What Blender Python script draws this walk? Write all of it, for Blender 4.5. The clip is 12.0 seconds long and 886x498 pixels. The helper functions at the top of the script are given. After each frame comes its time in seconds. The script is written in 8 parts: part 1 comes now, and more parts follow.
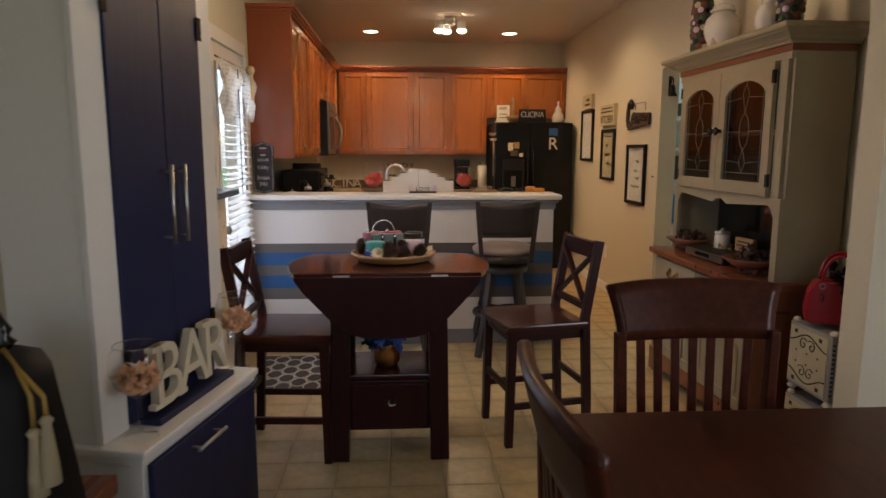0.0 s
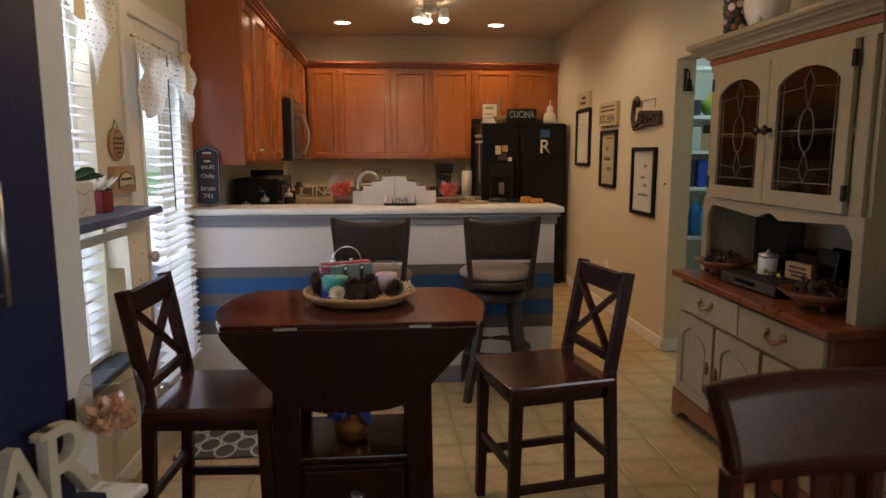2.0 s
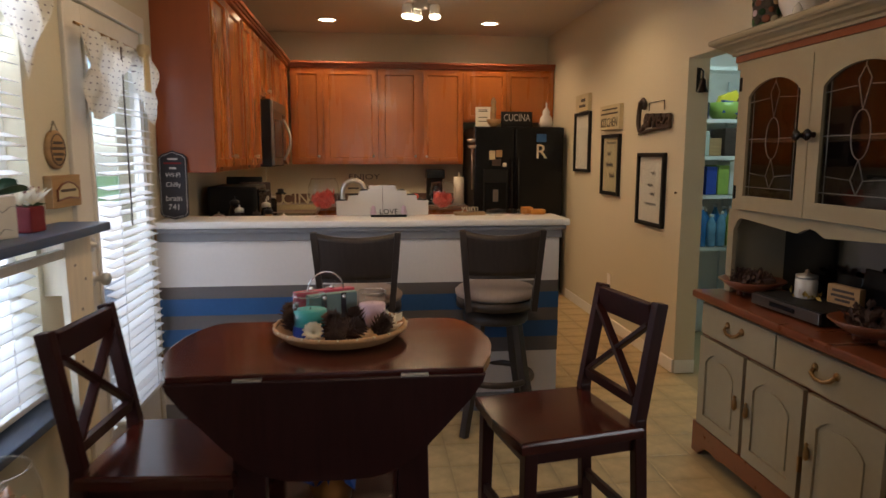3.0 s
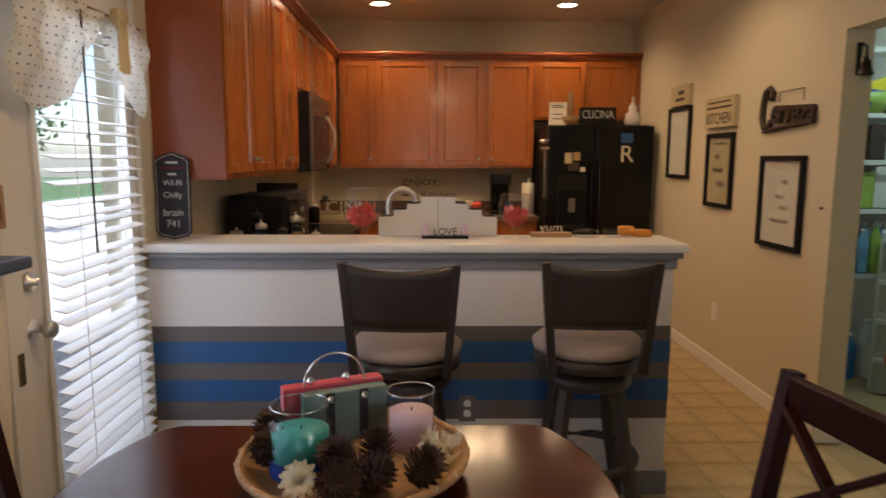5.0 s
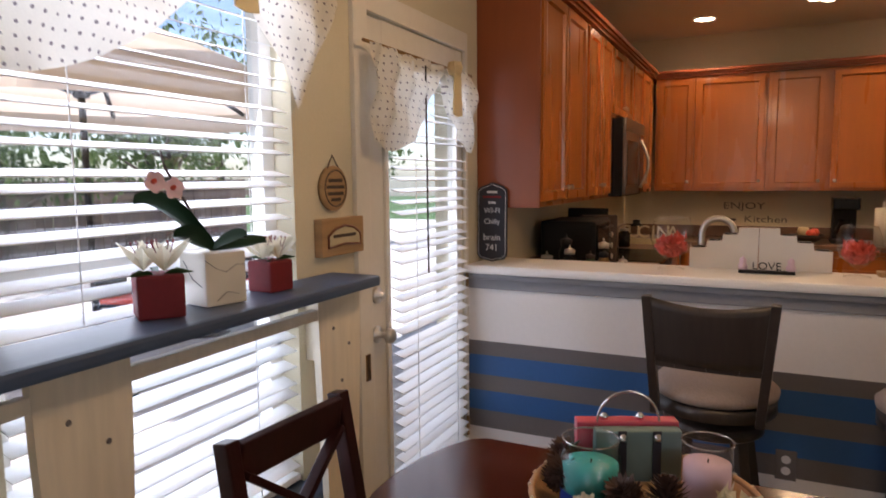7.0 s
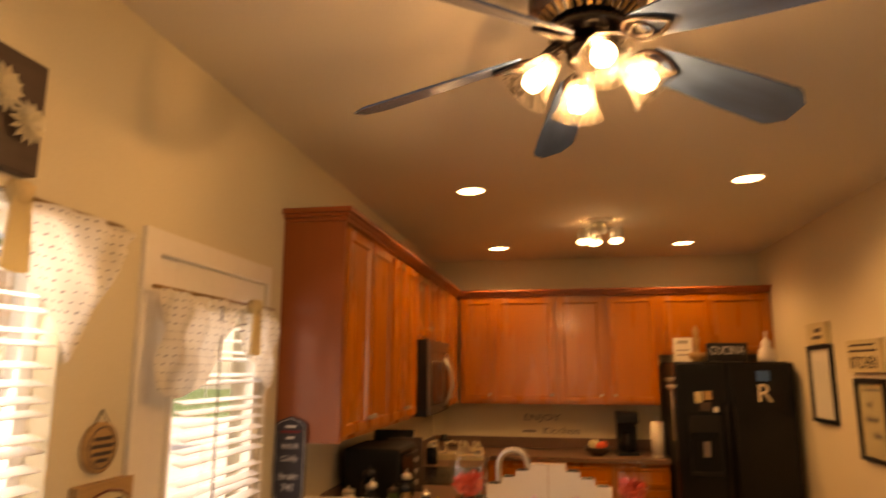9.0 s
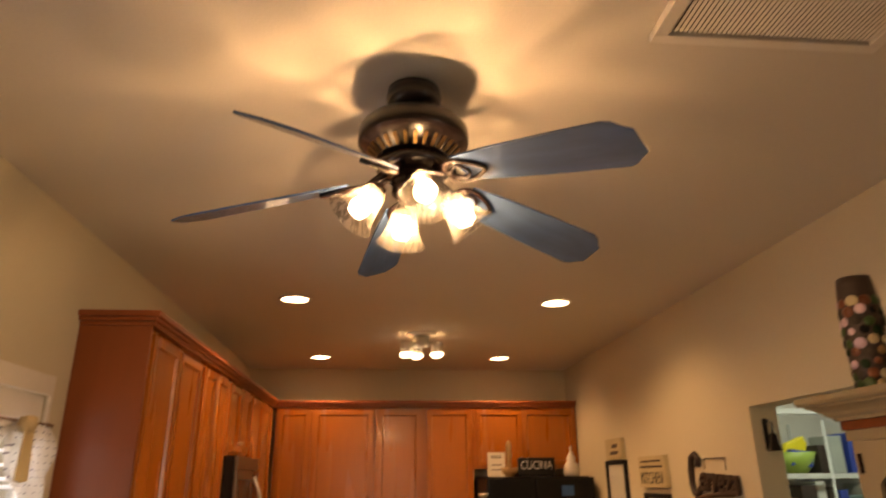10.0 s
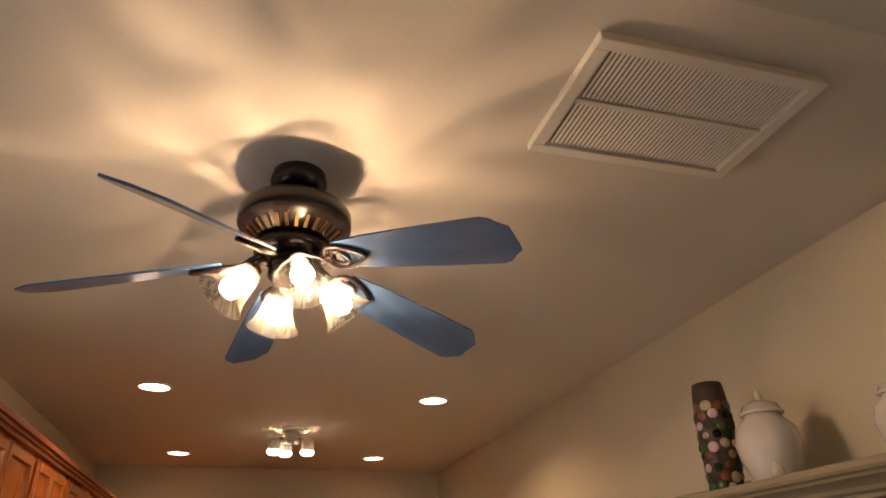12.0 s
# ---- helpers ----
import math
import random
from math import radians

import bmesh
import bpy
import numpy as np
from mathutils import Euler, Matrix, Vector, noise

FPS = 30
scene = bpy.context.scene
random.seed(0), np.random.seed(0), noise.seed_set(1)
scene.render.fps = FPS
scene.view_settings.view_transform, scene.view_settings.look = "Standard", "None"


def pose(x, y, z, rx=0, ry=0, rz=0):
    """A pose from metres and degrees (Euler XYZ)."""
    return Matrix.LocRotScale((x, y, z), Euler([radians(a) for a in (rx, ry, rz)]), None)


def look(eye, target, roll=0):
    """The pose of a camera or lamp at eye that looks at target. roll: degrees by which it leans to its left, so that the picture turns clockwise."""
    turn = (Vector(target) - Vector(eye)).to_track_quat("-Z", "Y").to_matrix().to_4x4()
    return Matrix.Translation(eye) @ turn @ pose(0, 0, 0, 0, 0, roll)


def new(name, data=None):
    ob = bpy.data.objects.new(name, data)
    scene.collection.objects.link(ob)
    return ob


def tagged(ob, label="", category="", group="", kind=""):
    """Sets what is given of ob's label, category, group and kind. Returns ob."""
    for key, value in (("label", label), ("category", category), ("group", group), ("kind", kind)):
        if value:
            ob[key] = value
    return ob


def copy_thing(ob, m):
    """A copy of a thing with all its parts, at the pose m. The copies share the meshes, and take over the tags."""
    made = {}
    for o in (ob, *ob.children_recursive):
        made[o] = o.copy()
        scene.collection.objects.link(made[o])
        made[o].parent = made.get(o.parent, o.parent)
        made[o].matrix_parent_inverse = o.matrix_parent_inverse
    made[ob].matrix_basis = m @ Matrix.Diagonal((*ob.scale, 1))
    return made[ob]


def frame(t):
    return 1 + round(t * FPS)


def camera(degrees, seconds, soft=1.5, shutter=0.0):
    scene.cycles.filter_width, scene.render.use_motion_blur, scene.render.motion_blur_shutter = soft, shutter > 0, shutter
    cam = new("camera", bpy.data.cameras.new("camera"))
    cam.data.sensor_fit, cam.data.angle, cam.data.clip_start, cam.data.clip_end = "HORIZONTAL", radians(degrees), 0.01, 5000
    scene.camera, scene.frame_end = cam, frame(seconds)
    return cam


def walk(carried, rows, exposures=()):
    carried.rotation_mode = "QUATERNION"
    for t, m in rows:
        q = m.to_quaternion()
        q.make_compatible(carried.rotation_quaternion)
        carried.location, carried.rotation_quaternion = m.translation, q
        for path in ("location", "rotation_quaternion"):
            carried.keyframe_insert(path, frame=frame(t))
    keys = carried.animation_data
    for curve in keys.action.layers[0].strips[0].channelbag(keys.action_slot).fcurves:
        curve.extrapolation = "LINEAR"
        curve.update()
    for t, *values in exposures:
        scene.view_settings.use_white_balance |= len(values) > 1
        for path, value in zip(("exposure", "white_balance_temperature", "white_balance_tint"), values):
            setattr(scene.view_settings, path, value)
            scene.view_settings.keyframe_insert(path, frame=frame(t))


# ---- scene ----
cam = camera(68.1, 12.0, shutter=0.5)
PATH = [
    (0, (0.171, 1.22, 1.412), (0.298, 3.194, 1.11), 0.2),
    (0.5, (0.215, 1.361, 1.393), (0.375, 3.332, 1.095), 0.2),
    (1, (0.179, 1.544, 1.39), (0.338, 3.515, 1.09), 0.2),
    (1.5, (0.169, 1.731, 1.414), (0.344, 3.701, 1.118), 0.0),
    (2, (0.219, 1.972, 1.417), (0.403, 3.942, 1.125), 0.0),
    (2.5, (0.193, 2.156, 1.422), (0.381, 4.127, 1.138), 0.1),
    (2.7, (0.204, 2.234, 1.426), (0.405, 4.204, 1.144), 0.1),
    (4.5, (0.271, 3.061, 1.433), (0.524, 5.025, 1.156), 0.2),
    (5, (0.265, 3.232, 1.432), (0.305, 5.213, 1.159), 0.2),
    (5.5, (0.271, 3.271, 1.453), (0.184, 5.252, 1.19), 0.1),
    (6, (0.298, 3.27, 1.455), (-0.323, 5.154, 1.201), -0.3),
    (6.5, (0.272, 3.227, 1.475), (-0.491, 5.057, 1.215), 0.3),
    (6.7, (0.28, 3.202, 1.471), (-0.524, 5.016, 1.218), -0.1),
    (8.3, (0.346, 3.17, 1.6), (-0.614, 4.917, 1.756), 0.8),
    (8.5, (0.351, 3.178, 1.623), (-0.44, 5.003, 1.837), 0.6),
    (9, (0.372, 3.188, 1.665), (0.026, 5.125, 2.023), 0.1),
    (9.5, (0.388, 3.191, 1.688), (0.343, 5.124, 2.2), -0.1),
    (10, (0.395, 3.172, 1.712), (0.568, 5.052, 2.373), -0.5),
    (10.5, (0.392, 3.155, 1.732), (0.728, 4.961, 2.524), -0.8),
    (11, (0.403, 3.136, 1.745), (0.851, 4.868, 2.639), -1.2),
    (11.5, (0.413, 3.151, 1.737), (0.9, 4.857, 2.661), -1.3),
    (12, (0.417, 3.186, 1.7), (0.912, 4.889, 2.624), -1.4),
]
EXPOSURES = [(0.0, 1.24, 5950, 16), (2.5, 1.06, 5950, 15), (4.5, 1.08, 5950, 14), (5.5, 1.12, 6250, 17), (6.5, 1.06, 6100, 18), (8.5, 1.12, 9700, 35), (9.0, 1.26, 12800, 34), (9.5, 1.16, 10800, 32), (10.5, 1.15, 7500, 25), (12.0, 1.15, 6400, 22)]
walk(cam, [(t, look(eye, target, roll)) for t, eye, target, roll in PATH], EXPOSURES)

# ---- world, sun and lamps ----
world = bpy.data.worlds.new("sky")
scene.world = world
world.use_nodes = True
sky = world.node_tree.nodes.new("ShaderNodeTexSky")
sky.sky_type, sky.sun_disc = "NISHITA", False
sky.sun_elevation, sky.sun_rotation = radians(59), radians(175)
world.node_tree.links.new(sky.outputs[0], world.node_tree.nodes["Background"].inputs[0])
world.node_tree.nodes["Background"].inputs[1].default_value = 0.12


INDOOR = 0.435


def lamp(name, kind, place, energy, color, **extra):
    data = bpy.data.lights.new(name, kind)
    data.energy, data.color = energy * (1 if kind == "SUN" else INDOOR), color
    for key, value in extra.items():
        if key == "size":
            data.size = value
        elif key == "size_y":
            data.shape, data.size_y = "RECTANGLE", value
        elif key == "radius":
            data.shadow_soft_size = value
        elif key == "spot":
            data.spot_size, data.spot_blend = radians(value), 0.6
        elif key == "angle":
            data.angle = radians(value)
    ob = new(name, data)
    ob.matrix_world = place
    return ob


WARM = (1.0, 0.66, 0.33)
# high sun over the house, from the yard's far side of the roof
lamp("sun", "SUN", look((0, 0, 0), (-0.06, 0.50, -0.86)), 5.0, (1.0, 0.95, 0.88), angle=0.5)
# daylight entering by the dining window and the garden door
lamp("window_daylight", "AREA", look((-1.02, 4.27, 1.35), (1, 4.27, 1.0)), 19, (0.86, 0.93, 1.0), size=0.8, size_y=1.4)
lamp("door_daylight", "AREA", look((-1.02, 5.49, 1.2), (1, 5.3, 0.9)), 9, (0.86, 0.93, 1.0), size=0.55, size_y=1.6)
# fill lamps added at assumed, unseen window openings of the front room
lamp("unseen_side_fill", "AREA", look((4.12, 0.6, 1.5), (-1.0, 2.6, 0.9)), 36, (1.0, 0.93, 0.84), size=1.7, size_y=1.3)
lamp("unseen_front_fill", "AREA", look((0.4, -2.42, 1.5), (0.2, 3, 1.2)), 5, (1.0, 0.93, 0.84), size=1.9, size_y=1.3)
# four bulbs of the ceiling fan
FAN = (0.463, 4.76)
for k in range(4):
    a = radians(100 + 90 * k)
    lamp("fan_bulb_light", "POINT", pose(FAN[0] + 0.125 * math.cos(a), FAN[1] + 0.125 * math.sin(a), 2.38), 8.6, WARM, radius=0.004)
# recessed cans and the spot bar in the kitchen
CANS = [(-0.144, 7.06), (1.455, 7.06), (-0.16, 9.05), (1.44, 9.05)]
for x, y in CANS:
    lamp("can_light", "SPOT", look((x, y, 2.70), (x, y, 0)), 25, WARM, radius=0.05, spot=150)
for x, y in ((0.56, 8.03), (0.642, 8.09), (0.79, 8.03)):
    lamp("spot_bar_light", "SPOT", look((x, y, 2.56), (x + 0.3 * (x - 0.65), y, 0)), 14, WARM, radius=0.04, spot=165)
# tube in the pantry
lamp("pantry_tube_light", "AREA", look((3.0, 6.7, 2.52), (3.0, 6.7, 0)), 11, (0.72, 1.0, 0.9), size=0.9, size_y=0.15)

# ---- materials ----
def material(name, color, rough=0.5, metal=0.0, vary=0.12, grain=18.0, stretch=(1, 1, 1), bump=0.08, blotch=1.6, coat=0.0, spec=0.5, per_piece=0.0, trans=0.0, glow=None):
    """Principled surface with variation at two scales and fine relief."""
    m = bpy.data.materials.new(name)
    m.use_nodes = True
    t = m.node_tree
    n, link = t.nodes, t.links.new
    b = n["Principled BSDF"]
    geo = n.new("ShaderNodeTexCoord")
    mp = n.new("ShaderNodeMapping")
    mp.inputs["Scale"].default_value = stretch
    link(geo.outputs["Object"], mp.inputs[0])
    fine = n.new("ShaderNodeTexNoise")
    fine.inputs["Scale"].default_value, fine.inputs["Detail"].default_value = grain, 5
    wide = n.new("ShaderNodeTexNoise")
    wide.inputs["Scale"].default_value, wide.inputs["Detail"].default_value = blotch, 3
    link(mp.outputs[0], fine.inputs[0])
    link(mp.outputs[0], wide.inputs[0])
    add = n.new("ShaderNodeMath")
    add.operation = "ADD"
    link(fine.outputs[0], add.inputs[0])
    link(wide.outputs[0], add.inputs[1])
    rng = n.new("ShaderNodeMapRange")
    rng.inputs[1].default_value, rng.inputs[2].default_value = 0.6, 1.4
    rng.inputs[3].default_value, rng.inputs[4].default_value = 1 - vary, 1 + vary
    link(add.outputs[0], rng.inputs[0])
    val = rng.outputs[0]
    if per_piece:
        info = n.new("ShaderNodeObjectInfo")
        pr = n.new("ShaderNodeMapRange")
        pr.inputs[3].default_value, pr.inputs[4].default_value = 1 - per_piece, 1 + per_piece
        link(info.outputs["Random"], pr.inputs[0])
        mul = n.new("ShaderNodeMath")
        mul.operation = "MULTIPLY"
        link(val, mul.inputs[0])
        link(pr.outputs[0], mul.inputs[1])
        val = mul.outputs[0]
    mix = n.new("ShaderNodeVectorMath")
    mix.operation = "SCALE"
    mix.inputs[0].default_value = color
    link(val, mix.inputs["Scale"])
    link(mix.outputs[0], b.inputs["Base Color"])
    rr = n.new("ShaderNodeMapRange")
    rr.inputs[3].default_value, rr.inputs[4].default_value = max(rough - 0.08, 0.02), min(rough + 0.08, 1)
    link(wide.outputs[0], rr.inputs[0])
    link(rr.outputs[0], b.inputs["Roughness"])
    b.inputs["Metallic"].default_value = metal
    b.inputs["Specular IOR Level"].default_value = spec
    b.inputs["Coat Weight"].default_value = coat
    b.inputs["Coat Roughness"].default_value = 0.12
    b.inputs["Transmission Weight"].default_value = trans
    if bump:
        bp = n.new("ShaderNodeBump")
        bp.inputs["Strength"].default_value, bp.inputs["Distance"].default_value = bump, 0.004
        link(fine.outputs[0], bp.inputs["Height"])
        link(bp.outputs[0], b.inputs["Normal"])
    if glow:
        b.inputs["Emission Color"].default_value = (*glow[:3], 1)
        b.inputs["Emission Strength"].default_value = glow[3]
    return m


def glass(name, color=(1, 1, 1), rough=0.0):
    m = bpy.data.materials.new(name)
    m.use_nodes = True
    b = m.node_tree.nodes["Principled BSDF"]
    b.inputs["Base Color"].default_value = (*color, 1)
    b.inputs["Roughness"].default_value = rough
    b.inputs["Transmission Weight"].default_value = 1
    b.inputs["IOR"].default_value = 1.45
    return m


def pane_glass(name, tint=(0.97, 0.99, 1.0), mirror=0.06):
    """A thin pane: clear, with a weak mirror image."""
    m = bpy.data.materials.new(name)
    m.use_nodes = True
    t = m.node_tree
    n = t.nodes
    n.remove(n["Principled BSDF"])
    clear, gloss, mix = n.new("ShaderNodeBsdfTransparent"), n.new("ShaderNodeBsdfGlossy"), n.new("ShaderNodeMixShader")
    clear.inputs[0].default_value = (*tint, 1)
    gloss.inputs["Roughness"].default_value = 0.03
    mix.inputs[0].default_value = mirror
    t.links.new(clear.outputs[0], mix.inputs[1])
    t.links.new(gloss.outputs[0], mix.inputs[2])
    t.links.new(mix.outputs[0], n["Material Output"].inputs[0])
    return m


def curved_glass(name, tint):
    """Thin blown glass: clear face-on, mirroring towards its rims."""
    m = pane_glass(name, tint)
    t = m.node_tree
    edge, bend, gain = t.nodes.new("ShaderNodeLayerWeight"), t.nodes.new("ShaderNodeMath"), t.nodes.new("ShaderNodeMapRange")
    bend.operation, bend.inputs[1].default_value = "POWER", 3.5
    gain.inputs[3].default_value, gain.inputs[4].default_value = 0.045, 0.55
    mix = next(q for q in t.nodes if q.bl_idname == "ShaderNodeMixShader")
    t.links.new(edge.outputs["Facing"], bend.inputs[0])
    t.links.new(bend.outputs[0], gain.inputs[0])
    t.links.new(gain.outputs[0], mix.inputs[0])
    return m


def printed_square(m, half, band, low):
    """A soft darker border printed round each square of a sheet floor."""
    t = m.node_tree
    n, link = t.nodes, t.links.new
    b = n["Principled BSDF"]
    source = b.inputs["Base Color"].links[0].from_socket
    co, sep, big, rng, mul = n.new("ShaderNodeTexCoord"), n.new("ShaderNodeSeparateXYZ"), n.new("ShaderNodeMath"), n.new("ShaderNodeMapRange"), n.new("ShaderNodeVectorMath")
    absolute = n.new("ShaderNodeVectorMath")
    absolute.operation, big.operation, mul.operation, rng.interpolation_type = "ABSOLUTE", "MAXIMUM", "SCALE", "SMOOTHSTEP"
    link(co.outputs["Object"], absolute.inputs[0]), link(absolute.outputs[0], sep.inputs[0])
    link(sep.outputs[0], big.inputs[0]), link(sep.outputs[1], big.inputs[1]), link(big.outputs[0], rng.inputs[0])
    rng.inputs[1].default_value, rng.inputs[2].default_value = half - band, half
    rng.inputs[3].default_value, rng.inputs[4].default_value = 1.0, low
    link(source, mul.inputs[0]), link(rng.outputs[0], mul.inputs["Scale"]), link(mul.outputs[0], b.inputs["Base Color"])


def cloth(name, color, thin=0.4, dots=None):
    """Thin woven cloth that lets some light through, with printed dots if wanted."""
    m = material(name, color, 0.9, vary=0.06, grain=220, bump=0.1, spec=0.1)
    t = m.node_tree
    n = t.nodes
    b = n["Principled BSDF"]
    tr, mix = n.new("ShaderNodeBsdfTranslucent"), n.new("ShaderNodeMixShader")
    mix.inputs[0].default_value = thin
    source = b.inputs["Base Color"].links[0].from_socket
    if dots:
        uv, vor = n.new("ShaderNodeTexCoord"), n.new("ShaderNodeTexVoronoi")
        vor.inputs["Scale"].default_value, vor.inputs["Randomness"].default_value = dots[0], 0.12
        t.links.new(uv.outputs["UV"], vor.inputs["Vector"])
        less = n.new("ShaderNodeMath")
        less.operation = "LESS_THAN"
        less.inputs[1].default_value = dots[1]
        t.links.new(vor.outputs["Distance"], less.inputs[0])
        pick = n.new("ShaderNodeMix")
        pick.data_type = "RGBA"
        t.links.new(less.outputs[0], pick.inputs["Factor"])
        t.links.new(source, pick.inputs["A"])
        pick.inputs["B"].default_value = (*dots[2], 1)
        source = pick.outputs["Result"]
        t.links.new(source, b.inputs["Base Color"])
    t.links.new(source, tr.inputs[0])
    t.links.new(b.outputs[0], mix.inputs[1])
    t.links.new(tr.outputs[0], mix.inputs[2])
    t.links.new(mix.outputs[0], n["Material Output"].inputs[0])
    return m


def ribbed_glass(name):
    """Wavy pressed glass: lets light through in streaks, glows a little and mirrors a little."""
    m = bpy.data.materials.new(name)
    m.use_nodes = True
    t = m.node_tree
    n = t.nodes
    n.remove(n["Principled BSDF"])
    co, mp, nz, ramp = n.new("ShaderNodeTexCoord"), n.new("ShaderNodeMapping"), n.new("ShaderNodeTexNoise"), n.new("ShaderNodeMapRange")
    mp.inputs["Scale"].default_value = (64, 64, 8)
    nz.inputs["Scale"].default_value, nz.inputs["Detail"].default_value, nz.inputs["Distortion"].default_value = 1.0, 2, 1.2
    # streaks of refracted light are put into the clear tint as noise
    ramp.inputs[1].default_value, ramp.inputs[2].default_value = 0.44, 0.56
    ramp.inputs[3].default_value, ramp.inputs[4].default_value = 0.36, 1.0
    clear, soft, gloss, a, b = n.new("ShaderNodeBsdfTransparent"), n.new("ShaderNodeBsdfTranslucent"), n.new("ShaderNodeBsdfGlossy"), n.new("ShaderNodeMixShader"), n.new("ShaderNodeMixShader")
    soft.inputs[0].default_value = (0.95, 0.90, 0.80, 1)
    gloss.inputs["Roughness"].default_value = 0.08
    a.inputs[0].default_value, b.inputs[0].default_value = 0.05, 0.05
    link = t.links.new
    link(co.outputs["Object"], mp.inputs[0]), link(mp.outputs[0], nz.inputs[0]), link(nz.outputs[0], ramp.inputs[0])
    link(ramp.outputs[0], clear.inputs[0]), link(clear.outputs[0], a.inputs[1]), link(soft.outputs[0], a.inputs[2])
    link(a.outputs[0], b.inputs[1]), link(gloss.outputs[0], b.inputs[2]), link(b.outputs[0], n["Material Output"].inputs[0])
    return m


WALL = material("wall_paint", (0.63, 0.575, 0.435), 0.75, vary=0.035, grain=90, bump=0.15, blotch=0.8, spec=0.25)
CEIL = material("ceiling_paint", (0.70, 0.67, 0.62), 0.85, vary=0.03, grain=120, bump=0.2, blotch=0.7, spec=0.2)
WHITE = material("white_trim_paint", (0.80, 0.78, 0.74), 0.4, vary=0.03, grain=40, bump=0.05)
VENTWHITE = material("vent_enamel", (0.76, 0.74, 0.70), 0.28, vary=0.03, grain=30, bump=0.02)
DOORWHITE = material("door_white_paint", (0.72, 0.69, 0.63), 0.35, vary=0.04, grain=30, bump=0.05)
BARWHITE = material("half_wall_white_paint", (0.70, 0.67, 0.66), 0.6, vary=0.03, grain=60, bump=0.1)
STRIPEGREY = material("stripe_grey_paint", (0.13, 0.115, 0.115), 0.6, vary=0.05, grain=60, bump=0.1)
STRIPEBLUE = material("stripe_blue_paint", (0.022, 0.095, 0.27), 0.5, vary=0.06, grain=60, bump=0.1)
GREYTRIM = material("grey_trim_paint", (0.22, 0.22, 0.245), 0.5, vary=0.05, grain=40)
COUNTERTOP = material("white_laminate", (0.74, 0.72, 0.70), 0.35, vary=0.03, grain=150, bump=0.02)
BROWNTOP = material("brown_laminate", (0.14, 0.08, 0.055), 0.35, vary=0.35, grain=160, bump=0.02)
TILE = material("vinyl_tile", (0.50, 0.375, 0.19), 0.36, vary=0.20, grain=22, bump=0.05, blotch=7, per_piece=0.03)
printed_square(TILE, 0.115, 0.05, 0.84)
TILEEDGE = material("vinyl_tile_joint", (0.36, 0.27, 0.14), 0.42, vary=0.1, grain=30)
CARPET = material("carpet", (0.30, 0.26, 0.21), 0.95, vary=0.2, grain=300, bump=0.6)
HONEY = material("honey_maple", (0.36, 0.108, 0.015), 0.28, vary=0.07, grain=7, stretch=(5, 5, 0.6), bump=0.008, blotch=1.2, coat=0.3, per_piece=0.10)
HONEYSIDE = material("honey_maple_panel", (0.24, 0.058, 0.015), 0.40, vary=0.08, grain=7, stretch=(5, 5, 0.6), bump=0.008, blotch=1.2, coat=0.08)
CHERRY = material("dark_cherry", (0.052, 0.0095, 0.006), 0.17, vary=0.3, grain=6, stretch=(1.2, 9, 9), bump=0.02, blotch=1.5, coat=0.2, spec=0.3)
# upright pieces: vertical grain, darker and duller than the flat boards
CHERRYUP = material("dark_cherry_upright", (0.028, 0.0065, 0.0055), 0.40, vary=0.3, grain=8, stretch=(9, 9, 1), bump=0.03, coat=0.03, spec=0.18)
WALNUT = material("walnut_table", (0.060, 0.015, 0.008), 0.32, vary=0.35, grain=6, stretch=(8, 1.2, 8), bump=0.03, blotch=1.5, coat=0.05, spec=0.16)
ESPRESSO = material("espresso_wood", (0.032, 0.022, 0.018), 0.38, vary=0.3, grain=8, stretch=(8, 8, 1), bump=0.03)
CREAM = material("cream_paint", (0.31, 0.262, 0.172), 0.42, vary=0.05, grain=26, bump=0.08, blotch=2)
HUTCHWOOD = material("reddish_hutch_wood", (0.17, 0.048, 0.019), 0.30, vary=0.14, grain=7, stretch=(9, 1, 9), bump=0.03, coat=0.4)
NAVY = material("navy_paint", (0.008, 0.013, 0.062), 0.50, vary=0.12, grain=12, stretch=(6, 6, 0.8), bump=0.12)
SHELFBLUE = material("slate_blue_paint", (0.055, 0.085, 0.15), 0.42, vary=0.12, grain=20, stretch=(6, 1, 6), bump=0.06)
PINE = material("whitewashed_pine", (0.74, 0.66, 0.52), 0.6, vary=0.12, grain=7, stretch=(7, 7, 0.9), bump=0.08)
BLACK = material("black_gloss", (0.005, 0.005, 0.006), 0.24, spec=0.3, vary=0.2, grain=60, bump=0.05)
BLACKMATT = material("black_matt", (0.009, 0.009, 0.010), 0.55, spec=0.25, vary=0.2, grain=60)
DARKSLATE = material("chalkboard", (0.020, 0.022, 0.035), 0.7, vary=0.3, grain=12)
CHALK = material("chalk", (0.55, 0.55, 0.58), 0.9, vary=0.25, grain=120)
BRONZE = material("dark_bronze", (0.008, 0.005, 0.005), 0.22, metal=0.0, spec=0.4, vary=0.2, grain=30)
BRASS = material("aged_brass", (0.33, 0.20, 0.085), 0.32, metal=1.0, vary=0.2, grain=30)
STEEL = material("brushed_steel", (0.58, 0.57, 0.55), 0.38, metal=1.0, vary=0.08, grain=40, stretch=(1, 1, 12), bump=0.03)
DARKSTEEL = material("dark_stainless", (0.20, 0.19, 0.18), 0.36, metal=1.0, vary=0.1, grain=40, stretch=(1, 1, 12), bump=0.02)
CHROME = material("chrome", (0.75, 0.75, 0.76), 0.08, metal=1.0, vary=0.03, grain=20, bump=0)
